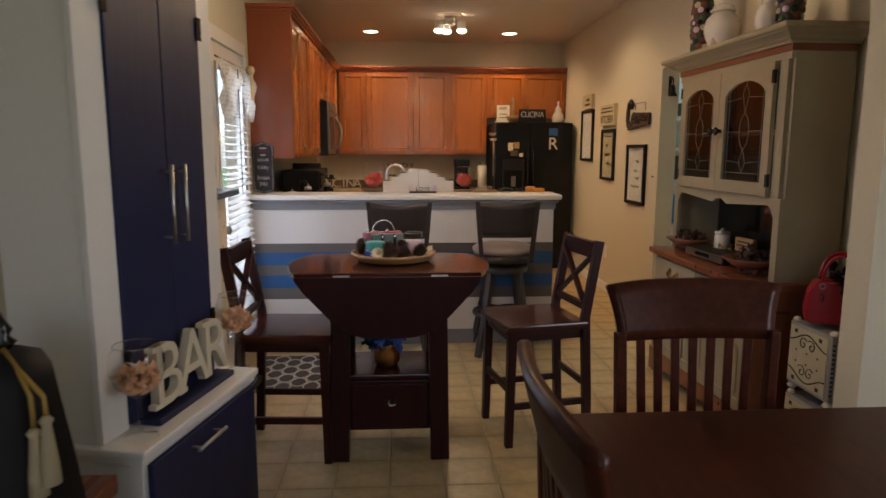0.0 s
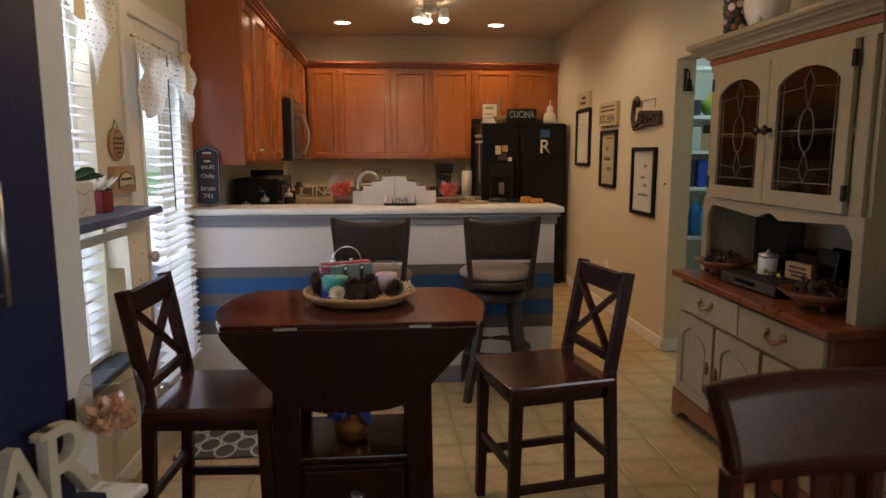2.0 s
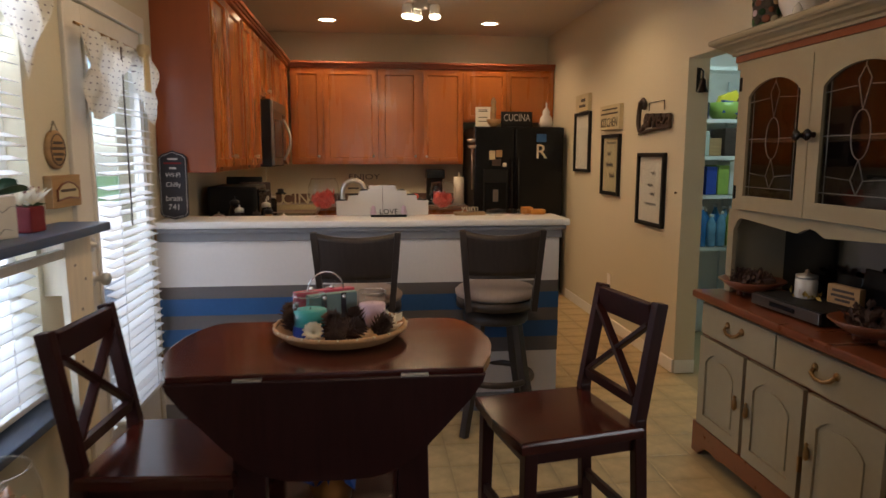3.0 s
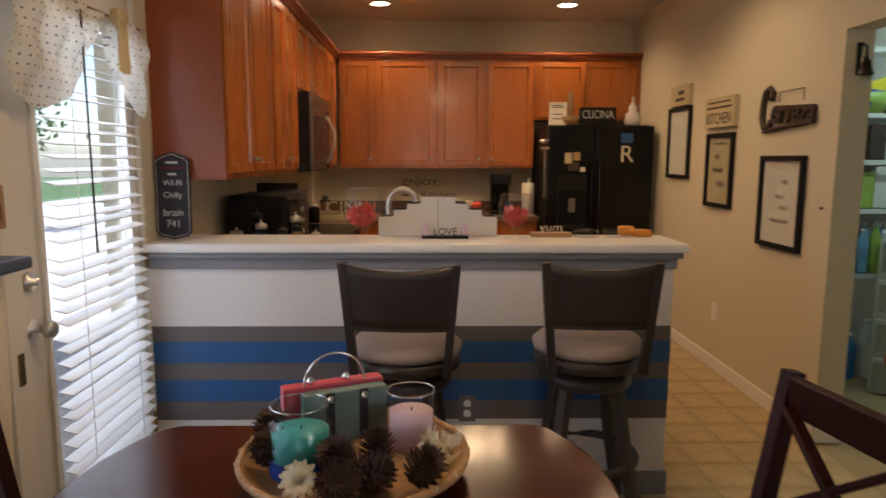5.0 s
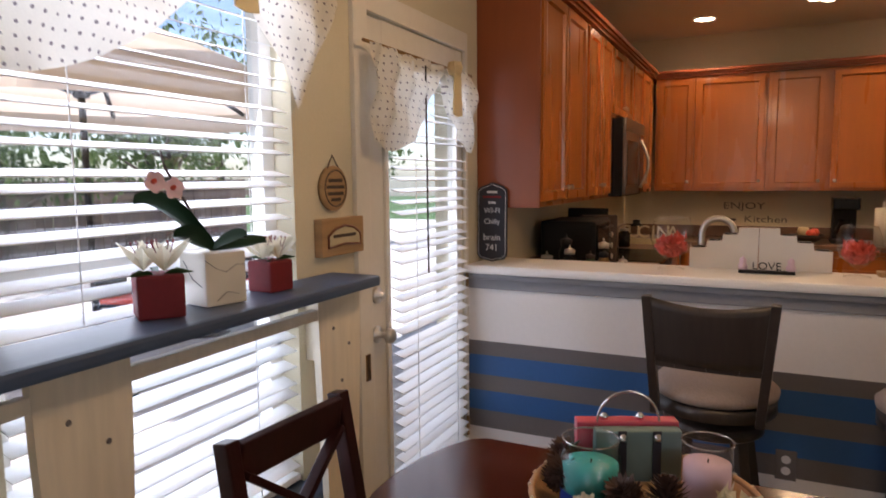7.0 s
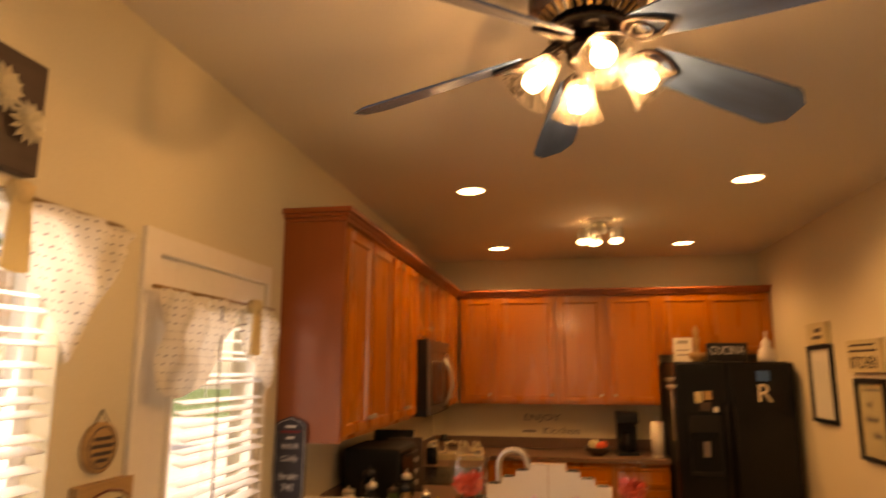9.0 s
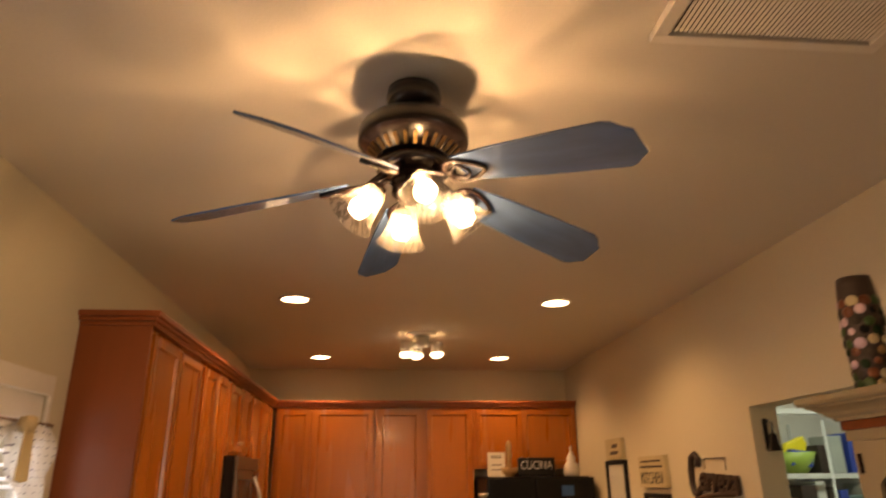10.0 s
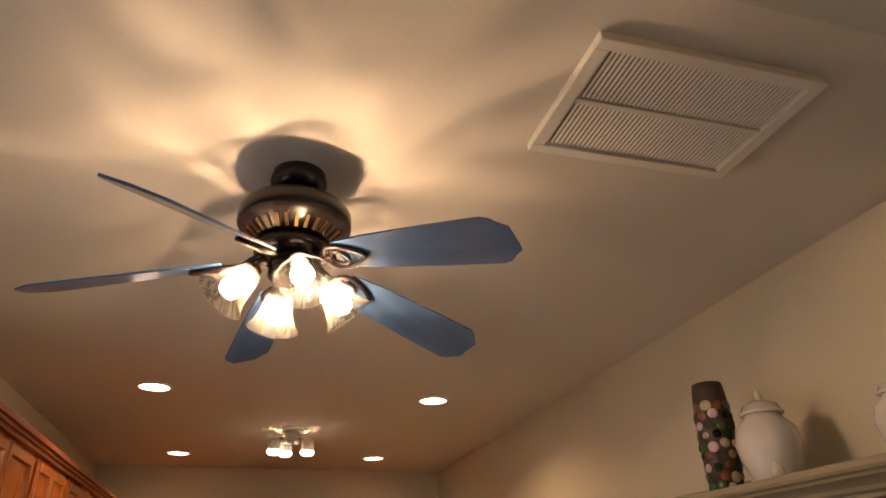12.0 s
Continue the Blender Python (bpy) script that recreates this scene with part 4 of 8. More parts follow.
    for a, b in zip(pts, pts[1:]):
        add_bar(bm, a, b, 0.02, 0.03, (0, 0, 1))
    part("lower_rail", bm, ESPRESSO, s)
    return s


stool = make_stool(pose(0.880, 5.70, 0, 0, 0, -2))
copy_thing(stool, pose(0.173, 5.675, 0, 0, 0, -4))


def make_dining_table():
    t = thing("dining_table", (0, 0, 0), "dark walnut dining table with leaf seams", "table")
    z = 0.76
    x0, x1, y0, y1 = 0.54, 1.62, 1.05, 2.755
    for a, b in ((y0, 1.62), (1.623, 2.19), (2.193, y1)):
        part("table_board", box((x0, a, z - 0.03), (x1, b, z), 0.005), WALNUT, t)
    bm = bmesh.new()
    for lo, hi in (((x0 + 0.07, y0 + 0.07, z - 0.12), (x1 - 0.07, y0 + 0.095, z - 0.031)), ((x0 + 0.07, y1 - 0.095, z - 0.12), (x1 - 0.07, y1 - 0.07, z - 0.031)),
                   ((x0 + 0.07, y0 + 0.095, z - 0.12), (x0 + 0.095, y1 - 0.095, z - 0.031)), ((x1 - 0.095, y0 + 0.095, z - 0.12), (x1 - 0.07, y1 - 0.095, z - 0.031))):
        add_box(bm, lo, hi, 0.003)
    part("apron", bm, WALNUT, t)
    for x in (x0 + 0.1, x1 - 0.1):
        for y in (y0 + 0.1, y1 - 0.1):
            part("leg", bar((x, y, z - 0.032), (x, y, 0), 0.085, 0.085, (0, 1, 0), 0.006, 0.75), WALNUT, t)


make_dining_table()


def make_dining_chair(m):
    """A slat-back dining chair; faces -y, the back at y=0, origin on the floor."""
    c = thing("dining_chair", m, "dark walnut dining chair with slatted back", "chair", "chairs at the dining table")
    part("seat", slab([(-0.21, -0.42), (0.21, -0.42), (0.20, -0.02), (-0.20, -0.02)], 0.03, Matrix(((1, 0, 0, 0), (0, 0, 1, 0), (0, -1, 0, 0.47), (0, 0, 0, 1))), 0.008), WALNUT, c)

    def bow(x):
        return 0.025 - 0.5 * x * x
    n = 16
    bm = bmesh.new()
    rows = []
    for j in range(6):
        f = j / 5
        half = 0.215 + 0.03 * f ** 2
        rows.append([bm.verts.new((half * (2 * i / n - 1), bow(half * (2 * i / n - 1)) + 0.04 * f, 0.905 + (0.157 - 0.012 * abs(2 * i / n - 1) ** 3) * f)) for i in range(n + 1)])
    for a, b in zip(rows, rows[1:]):
        for i in range(n):
            bm.faces.new((a[i], a[i + 1], b[i + 1], b[i])).smooth = True
    ext = bmesh.ops.extrude_face_region(bm, geom=list(bm.faces))
    bmesh.ops.translate(bm, verts=[v for v in ext["geom"] if isinstance(v, bmesh.types.BMVert)], vec=(0, 0.026, 0))
    edges = [e for e in bm.edges if len(e.link_faces) == 2 and e.calc_face_angle(0) > 1.0]
    bmesh.ops.bevel(bm, geom=edges, offset=0.004, segments=2, affect="EDGES")
    part("top_rail", bm, WALNUT, c)
    for k in range(7):
        x = -0.15 + 0.05 * k
        part("slat", bar((x * 0.92, 0.005, 0.55), (x, bow(x) + 0.012, 0.915), 0.022, 0.012, (0, 1, 0), 0.002), WALNUT, c)
    part("lower_rail", bar((-0.18, 0.005, 0.55), (0.18, 0.005, 0.55), 0.02, 0.045, (0, 0, 1), 0.003), WALNUT, c)
    for s in (-1, 1):
        bm = bmesh.new()
        add_bar(bm, (s * 0.195, 0.035, 0), (s * 0.195, -0.005, 0.47), 0.036, 0.042, (0, 1, 0), 0.004)
        add_bar(bm, (s * 0.197, -0.005, 0.46), (s * 0.212, 0.010, 0.93), 0.030, 0.036, (0, 1, 0), 0.004, 0.9)
        part("back_post", bm, WALNUT, c)
        part("front_leg", bar((s * 0.18, -0.38, 0.44), (s * 0.18, -0.38, 0), 0.042, 0.042, (0, 1, 0), 0.004, 0.8), WALNUT, c)
        part("stretcher", bar((s * 0.187, -0.38, 0.2), (s * 0.193, 0.01, 0.2), 0.018, 0.028, (0, 0, 1), 0.003), WALNUT, c)
    return c


dc = make_dining_chair(pose(0.964, 2.87, 0, 0, 0, 0))
copy_thing(dc, pose(0.455, 2.185, 0, 0, 0, 90))

# ---- hutch, bar cabinet, window shelf, ceiling fan ----
def arch_door(w, h, rail, rise, d=0.02):
    """A door frame round an opening whose top is arched, and the outline of that opening."""
    n = 12
    hole = [(rail, rail), (w - rail, rail)]
    zt = h - rail - rise
    for k in range(n + 1):
        f = k / n
        x = w - rail - f * (w - 2 * rail)
        hole.append((x, zt + rise * math.sin(math.pi * f) ** 0.7 if 0 < k < n else zt))
    bm = bmesh.new()
    rim = []
    for x, z in hole:
        # matching point on the outer edge
        ox = 0.0 if x < rail + 1e-6 else (w if x > w - rail - 1e-6 else x)
        oz = 0.0 if z < rail + 1e-6 else (h if z >= zt - 1e-6 else z)
        rim.append((ox, oz))
    layers = []
    for y in (0.0, d):
        layers.append(([bm.verts.new((x, y, z)) for x, z in hole], [bm.verts.new((x, y, z)) for x, z in rim]))
    m = len(hole)
    for i in range(m):
        j = (i + 1) % m
        (h0, r0), (h1, r1) = layers
        for quad in ((h0[i], h0[j], r0[j], r0[i]), (h1[j], h1[i], r1[i], r1[j]), (h0[j], h0[i], h1[i], h1[j]), (r0[i], r0[j], r1[j], r1[i])):
            try:
                bm.faces.new(quad)
            except ValueError:
                pass
    return bm, hole


def make_hutch():
    c = thing("hutch", Matrix.Translation((1.79, 5.27, 0)) @ FACE_LEFT, "cream painted hutch with reddish wood top and leaded doors", "hutch")
    w = 1.18
    # local x runs from the far end (0) to the near end (w); front at y=0, wall at y=0.42
    part("base_body", box((0.0, 0.022, 0.14), (w, 0.42, 0.765), 0.003), HUTCHWOOD, c, "reddish wood carcase")
    skirt = [(-0.012, 0), (0.05, 0), (0.075, 0.03), (0.11, 0.055), (0.17, 0.06), (0.22, 0.045), (0.26, 0.06), (w / 2, 0.065), (w - 0.26, 0.06), (w - 0.22, 0.045), (w - 0.17, 0.06), (w - 0.11, 0.055), (w - 0.075, 0.03), (w - 0.05, 0), (w + 0.012, 0),
             (w + 0.012, 0.15), (-0.012, 0.15)]
    part("skirt", slab(skirt, 0.02, pose(0, 0.0, 0), 0.003), HUTCHWOOD, c, "scalloped reddish wood skirt")
    for x in (-0.012, w - 0.008):
        part("side_skirt", box((x, 0.021, 0), (x + 0.02, 0.42, 0.14), 0.003), HUTCHWOOD, c)
    part("worktop", box((-0.03, -0.03, 0.765), (w + 0.03, 0.42, 0.80), 0.009), HUTCHWOOD, c, "polished reddish wood top")
    for x0, x1 in ((0.02, 0.585), (0.595, 1.16)):
        d = part("drawer", box((x0, 0, 0.60), (x1, 0.021, 0.745), 0.005), CREAM, c)
        cx = (x0 + x1) / 2
        pts = [(cx - 0.055, -0.002, 0.69), (cx - 0.05, -0.02, 0.672), (cx - 0.02, -0.026, 0.66), (cx + 0.02, -0.026, 0.66), (cx + 0.05, -0.02, 0.672), (cx + 0.055, -0.002, 0.69)]
        bm = tube(pts, 0.008, 8)
        for s in (-1, 1):
            add_lathe(bm, [(0.016, 0), (0.014, 0.006), (0.006, 0.012)], 12, m=Matrix.Translation((cx + s * 0.055, 0, 0.69)) @ pose(0, 0, 0, 90, 0, 0))
        part("handle", bm, BRASS, d, "aged brass swing pull")
    for x0 in (0.02, 0.408, 0.796):
        dw = 0.363
        bm, hole = arch_door(dw, 0.43, 0.055, 0.06)
        bm.transform(Matrix.Translation((x0, 0, 0.155)))
        d = part("door", bm, CREAM, c)
        part("panel", slab([(x + x0, z + 0.155) for x, z in hole], 0.01, pose(0, 0.009, 0)), CREAM, d)
        inner = [(x0 + dw / 2 + (x - dw / 2) * 0.80, 0.155 + 0.19 + (z - 0.19) * 0.84) for x, z in hole]
        part("raised_field", slab(inner, 0.006, pose(0, 0.0035, 0), 0.003), CREAM, d)
        kx = x0 + (dw - 0.03 if x0 < 0.3 else 0.03)
        part("pull", lathe([(0.003, 0), (0.012, 0.012), (0.011, 0.04), (0.004, 0.055), (0.008, 0.062), (0.001, 0.07)], 12, m=Matrix.Translation((kx, -0.012, 0.34))), BRASS, d, "brass drop pull")
        if x0 > 0.3:
            part("hinge", box((x0 + dw - 0.002, -0.004, 0.27), (x0 + dw + 0.008, 0.012, 0.33), 0.002), BRASS, d)
    # upper part
    y0 = 0.126
    z0, z1 = 0.80, 1.848
    part("side_panel", box((0.012, y0, z0 + 0.001), (0.034, 0.41, z1), 0.002), CREAM, c)
    part("side_panel", box((w - 0.034, y0, z0 + 0.001), (w - 0.012, 0.41, z1), 0.002), CREAM, c)
    part("back_panel", box((0.034, 0.395, z0 + 0.001), (w - 0.034, 0.41, z1)), CREAM, c)
    for z in (1.175, 1.49, z1 - 0.02):
        part("shelf", box((0.034, y0 + 0.022, z), (w - 0.034, 0.387, z + 0.018)), CREAM, c)
    part("mirror", box((0.034, 0.386, z0 + 0.002), (w - 0.034, 0.394, 1.174)), NICHE, c, "dark mirror behind the worktop")
    for x0, x1 in ((0.034, 0.09), (w - 0.100, w - 0.034)):
        part("face_stile", box((x0, y0 - 0.02, 1.19), (x1, y0, 1.815), 0.002), CREAM, c)
    bm = bmesh.new()
    add_box(bm, (0.034, 0.388, 1.195), (w - 0.034, 0.394, z1 - 0.021))
    part("back_lining", bm, SIGNBROWN, c, "dark wood lining")
    n = 40
    low = []
    for k in range(n + 1):
        f = k / n
        x = 0.06 + f * (w - 0.12)
        u = abs(f - 0.5) * 2
        if u > 0.90:
            rise = 0.055 * math.sqrt(max((1 - u) / 0.10, 0))
        elif u > 0.13:
            rise = 0.028 + 0.027 * (u - 0.13) / 0.77
        else:
            rise = 0.012 + 0.045 * math.sqrt(1 - (u / 0.13) ** 2)
        low.append((x, 1.100 + rise))
    face = [(0.012, z0 + 0.002), (0.06, z0 + 0.002)] + low + [(w - 0.06, z0 + 0.002), (w - 0.012, z0 + 0.002), (w - 0.012, 1.19), (0.012, 1.19)]
    part("arched_valance", slab(face, 0.02, pose(0, y0 - 0.02, 0), 0.002), CREAM, c)
    part("top_rail", box((0.012, y0 - 0.02, 1.815), (w - 0.012, y0, z1), 0.002), CREAM, c)
    part("frieze", box((0.004, y0 - 0.026, z1), (w - 0.004, 0.41, z1 + 0.03), 0.003), HUTCHWOOD, c, "reddish wood band")
    bm = bmesh.new()
    profile = [(0.010, 0.030), (0.014, 0.040), (0.026, 0.046), (0.034, 0.056), (0.050, 0.066), (0.066, 0.073), (0.072, 0.080), (0.084, 0.084), (0.090, 0.092), (0.090, 0.104), (0.086, 0.109)]
    rings = []
    for out, up in profile:
        xa, xb, ya, zz = 0.004 - out, w - 0.004 + out, y0 - 0.026 - out, z1 + up
        rings.append([bm.verts.new(p) for p in ((xa, 0.41, zz), (xa, ya, zz), (xb, ya, zz), (xb, 0.41, zz))])
    for a, b in zip(rings, rings[1:]):
        for k in range(4):
            bm.faces.new((a[k], a[(k + 1) % 4], b[(k + 1) % 4], b[k]))
    bm.faces.new(rings[0][::-1]), bm.faces.new(rings[-1])
    part("crown", bm, CREAM, c, "stepped cream crown moulding")
    dh = 0.617
    for x0, dw, side in ((0.09, 0.475, 1), (0.57, 0.505, -1)):
        bm, hole = arch_door(dw, dh, 0.062, 0.065)
        bm.transform(Matrix.Translation((x0, y0 - 0.042, 1.195)))
        d = part("glass_door", bm, CREAM, c)
        p = part("pane", slab([(x + x0, z + 1.195) for x, z in hole], 0.003, pose(0, y0 - 0.03, 0)), SMOKED, d)
        p.visible_shadow = False
        yy = y0 - 0.032
        cx, zb, zt = x0 + dw / 2, 1.195 + 0.062, 1.195 + dh - 0.062
        xl, xr = x0 + 0.062, x0 + dw - 0.062
        ell = [(cx + 0.045 * math.cos(2 * math.pi * k / 20), yy, (zb + zt) / 2 + 0.085 * math.sin(2 * math.pi * k / 20)) for k in range(20)]
        bm = tube(ell, 0.0019, 6, True)
        zm = (zb + zt) / 2
        for a, b in (((xl + 0.03, zb), (xl + 0.03, zt - 0.05)), ((xr - 0.03, zb), (xr - 0.03, zt - 0.05)), ((xl, zb + 0.04), (xr, zb + 0.04)), ((xl, zm), (cx - 0.045, zm)), ((cx + 0.045, zm), (xr, zm)),
                     ((xl, zt - 0.09), (cx - 0.035, zt - 0.08)), ((xr, zt - 0.09), (cx + 0.035, zt - 0.08)),
                     ((cx, zm + 0.085), (cx - 0.03, zt - 0.06)), ((cx, zm + 0.085), (cx + 0.03, zt - 0.06)), ((cx - 0.03, zt - 0.06), (cx, zt - 0.015)), ((cx + 0.03, zt - 0.06), (cx, zt - 0.015)), ((cx, zt - 0.015), (cx, zt)),
                     ((cx, zm - 0.085), (cx - 0.03, zb + 0.09)), ((cx, zm - 0.085), (cx + 0.03, zb + 0.09)), ((cx - 0.03, zb + 0.09), (cx, zb + 0.04)), ((cx + 0.03, zb + 0.09), (cx, zb + 0.04)),
                     ((xl + 0.03, zb + 0.10), (cx - 0.03, zb + 0.09)), ((xr - 0.03, zb + 0.10), (cx + 0.03, zb + 0.09))):
            add_tube(bm, [(a[0], yy, a[1]), (b[0], yy, b[1])], 0.0017, 6)
        part("lead_came", bm, LEAD, d, "grey leading in a diamond and oval pattern")
        kx = x0 + (dw - 0.03 if side > 0 else 0.03)
        kb = knob_bm((kx, y0 - 0.042, 1.51), 0.023, 0.036)
        part("knob", kb, BRONZE, d, "dark bronze knob")
        hx = x0 + (0.0 if side > 0 else dw)
        for z in (1.27, 1.745):
            part("hinge", box((hx - 0.008, y0 - 0.048, z - 0.03), (hx + 0.008, y0 - 0.03, z + 0.03), 0.003), BRONZE, d)
    # crockery behind the glass
    for x, z, s in ((0.18, 1.194, 1.0), (0.30, 1.194, 0.9), (0.42, 1.194, 1.0), (0.72, 1.194, 1.1), (0.86, 1.194, 1.0), (0.98, 1.194, 0.9), (0.2, 1.509, 1.0), (0.34, 1.509, 0.9), (0.78, 1.509, 1.1), (0.93, 1.509, 1.0)):
        g = single("goblet", lathe([(0.03 * s, 0), (0.03 * s, 0.003), (0.005, 0.008), (0.005, 0.05 * s), (0.025 * s, 0.07 * s), (0.034 * s, 0.11 * s), (0.03 * s, 0.15 * s)], 16, closed=False), PANE,
                   "clear stemmed goblet on the hutch shelf", "glass", c.matrix_world @ Matrix.Translation((x, 0.25, z)), "glasses in the hutch")
        g.visible_shadow = False


make_hutch()


def make_bar_cabinet():
    c = thing("bar_cabinet", Matrix.Translation((-0.475, 2.81, 0)) @ pose(0, 0, 0, 0, 0, 77.4), "white corner bar cabinet with navy doors", "cabinet")
    w, zt = 0.665, 0.655
    part("lower_body", box((0.02, 0.02, 0.0), (w - 0.02, 0.38, zt - 0.045), 0.003), WHITE, c)
    part("counter", box((0, 0, zt - 0.022), (w, 0.385, zt), 0.006), WHITE, c)
    part("counter_mould", box((0.01, 0.01, zt - 0.044), (w - 0.01, 0.38, zt - 0.022), 0.006), WHITE, c)
    d = part("lower_door", box((0.035, 0.002, 0.06), (w - 0.035, 0.019, zt - 0.05), 0.003), NAVY, c, "navy drop-front door")
    part("handle", tube([(0.205, -0.03, 0.568), (0.365, -0.03, 0.568)], 0.006, 8), STEEL, d, "steel bar handle")
    for x in (0.225, 0.345):
        part("handle_stud", tube([(x, 0.002, 0.568), (x, -0.03, 0.568)], 0.004, 6), STEEL, d)
    u0, u1, yf, top = 0.02, w + 0.005, 0.125, 2.30
    part("upper_body", box((u0 + 0.004, yf + 0.021, zt + 0.001), (u1 - 0.004, 0.375, top), 0.003), WHITE, c)
    for a, b in ((u0, u0 + 0.105), (u1 - 0.085, u1)):
        part("stile", box((a, yf, zt + 0.001), (b, yf + 0.02, top), 0.003), WHITE, c)
    part("top_rail", box((u0 + 0.085, yf + 0.001, 2.20), (u1 - 0.085, yf + 0.02, top), 0.003), WHITE, c)
    m = (u0 + u1) / 2 + 0.025
    for a, b, hx in ((u0 + 0.108, m - 0.002, m - 0.035), (m + 0.002, u1 - 0.088, m + 0.035)):
        d = part("upper_door", box((a, yf - 0.006, zt + 0.012), (b, yf + 0.014, 2.195), 0.003), NAVY, c, "tall navy painted door")
        part("handle", tube([(hx, yf - 0.04, 1.135), (hx, yf - 0.04, 1.365)], 0.0065, 8), STEEL, d, "steel bar handle")
        for z in (1.155, 1.345):
            part("handle_stud", tube([(hx, yf - 0.006, z), (hx, yf - 0.04, z)], 0.004, 6), STEEL, d)
        for z in (0.85, 1.78):
            ex = a if a < m - 0.05 else b
            part("hinge", box((ex - 0.012, yf - 0.012, z - 0.035), (ex + 0.012, yf - 0.0065, z + 0.035), 0.002), BRONZE, d)
    # letters on a navy plinth
    base = c.matrix_world
    s = thing("letter_sign", base @ Matrix.Translation((0.37, 0.085, zt)), "cream wooden letters on a navy plinth", "sign")
    part("plinth", box((-0.215, -0.035, 0.0), (0.215, 0.03, 0.018), 0.003), NAVY, s)
    for k, ch in enumerate("BAR"):
        bm = text_bm(ch, 0.262, 0.026, Matrix.Translation((-0.135 + 0.135 * k, -0.005, 0.116)))
        xs, zs = [v.co.x for v in bm.verts], [v.co.z for v in bm.verts]
        xa, xb, za, zb = min(xs), max(xs), min(zs), max(zs)
        # slab serifs
        feet = {"B": ((xa, za), (xa, zb - 0.015)), "A": ((xa + 0.014, za), (xb - 0.014, za)), "R": ((xa, za), (xa, zb - 0.015), (xb - 0.014, za))}[ch]
        for fx, fz in feet:
            add_box(bm, (fx - 0.016, -0.0178, fz), (fx + 0.030, 0.0078, fz + 0.015), 0.002)
        part("letter", bm, CREAMLETTER, s)


make_bar_cabinet()


def petals(bm, centre, r, n, size, rng, squash=0.7):
    """A loose heap of small curled petals."""
    for k in range(n):
        a, b, q = rng.uniform(0, 2 * math.pi), math.acos(rng.uniform(-1, 1)), rng.uniform(0.45, 1.0)
        p = Vector(centre) + Vector((math.cos(a) * math.sin(b), math.sin(a) * math.sin(b), math.cos(b) * squash)) * r * q
        m = Matrix.Translation(p) @ Euler((rng.uniform(0, 6), rng.uniform(0, 6), rng.uniform(0, 6))).to_matrix().to_4x4()
        s = size * rng.uniform(0.6, 1.2)
        pts = [(0, 0, 0), (s * 0.5, s * 0.35, s * 0.18), (s * 1.1, 0, s * 0.1), (s * 0.5, -s * 0.35, s * 0.18)]
        v = [bm.verts.new(m @ Vector(x)) for x in pts]
        bm.faces.new((v[0], v[1], v[2])), bm.faces.new((v[0], v[2], v[3]))
    return bm


def make_goblet(place, s, stem, fill, label, seed):
    """A large balloon glass on a stem, part-filled with dried petals; s: bowl radius."""
    g = thing("balloon_glass", place, label, "glass vase")
    zb = stem
    out = [(s * 0.62, 0), (s * 0.60, 0.004), (0.006, 0.012), (0.0055, zb - 0.008), (s * 0.35, zb + s * 0.10), (s * 0.8, zb + s * 0.5), (s, zb + s * 1.05), (s * 0.95, zb + s * 1.55), (s * 0.78, zb + s * 2.0)]
    b = part("glass", lathe(out, 32, closed=False), BOWLGLASS, g, "clear glass")
    b.visible_shadow = False
    rng = random.Random(seed)
    bm = petals(bmesh.new(), (0, 0, zb + s * 0.66), s * 0.68, 240, s * 0.42, rng, 0.62)
    for v in bm.verts:
        q = v.co - Vector((0, 0, zb + s))
        if q.length > s * 0.90:
            v.co = Vector((0, 0, zb + s)) + q * (s * 0.90 / q.length)
    part("petals", bm, fill, g)
    part("lip", tube([(s * 0.78 * math.cos(2 * math.pi * q / 32), s * 0.78 * math.sin(2 * math.pi * q / 32), zb + s * 2.0) for q in range(32)], 0.0012, 5, True), RIMGLASS, b).visible_shadow = False
    return g


bc = Matrix.Translation((-0.475, 2.81, 0)) @ pose(0, 0, 0, 0, 0, 77.4)
make_goblet(bc @ Matrix.Translation((0.085, 0.062, 0.655)), 0.071, 0.112, PEACH, "stemmed balloon glass of peach petals on the cabinet", 3)
make_goblet(bc @ Matrix.Translation((0.632, 0.055, 0.655)), 0.071, 0.125, PEACH, "stemmed balloon glass of peach petals on the cabinet", 4)
make_goblet(pose(-0.024, 6.03, 1.092), 0.087, 0.040, CORAL, "large balloon glass with coral petals on the bar", 5)
make_goblet(pose(0.636, 6.04, 1.092), 0.076, 0.040, CORAL, "large balloon glass with coral petals on the bar", 6)


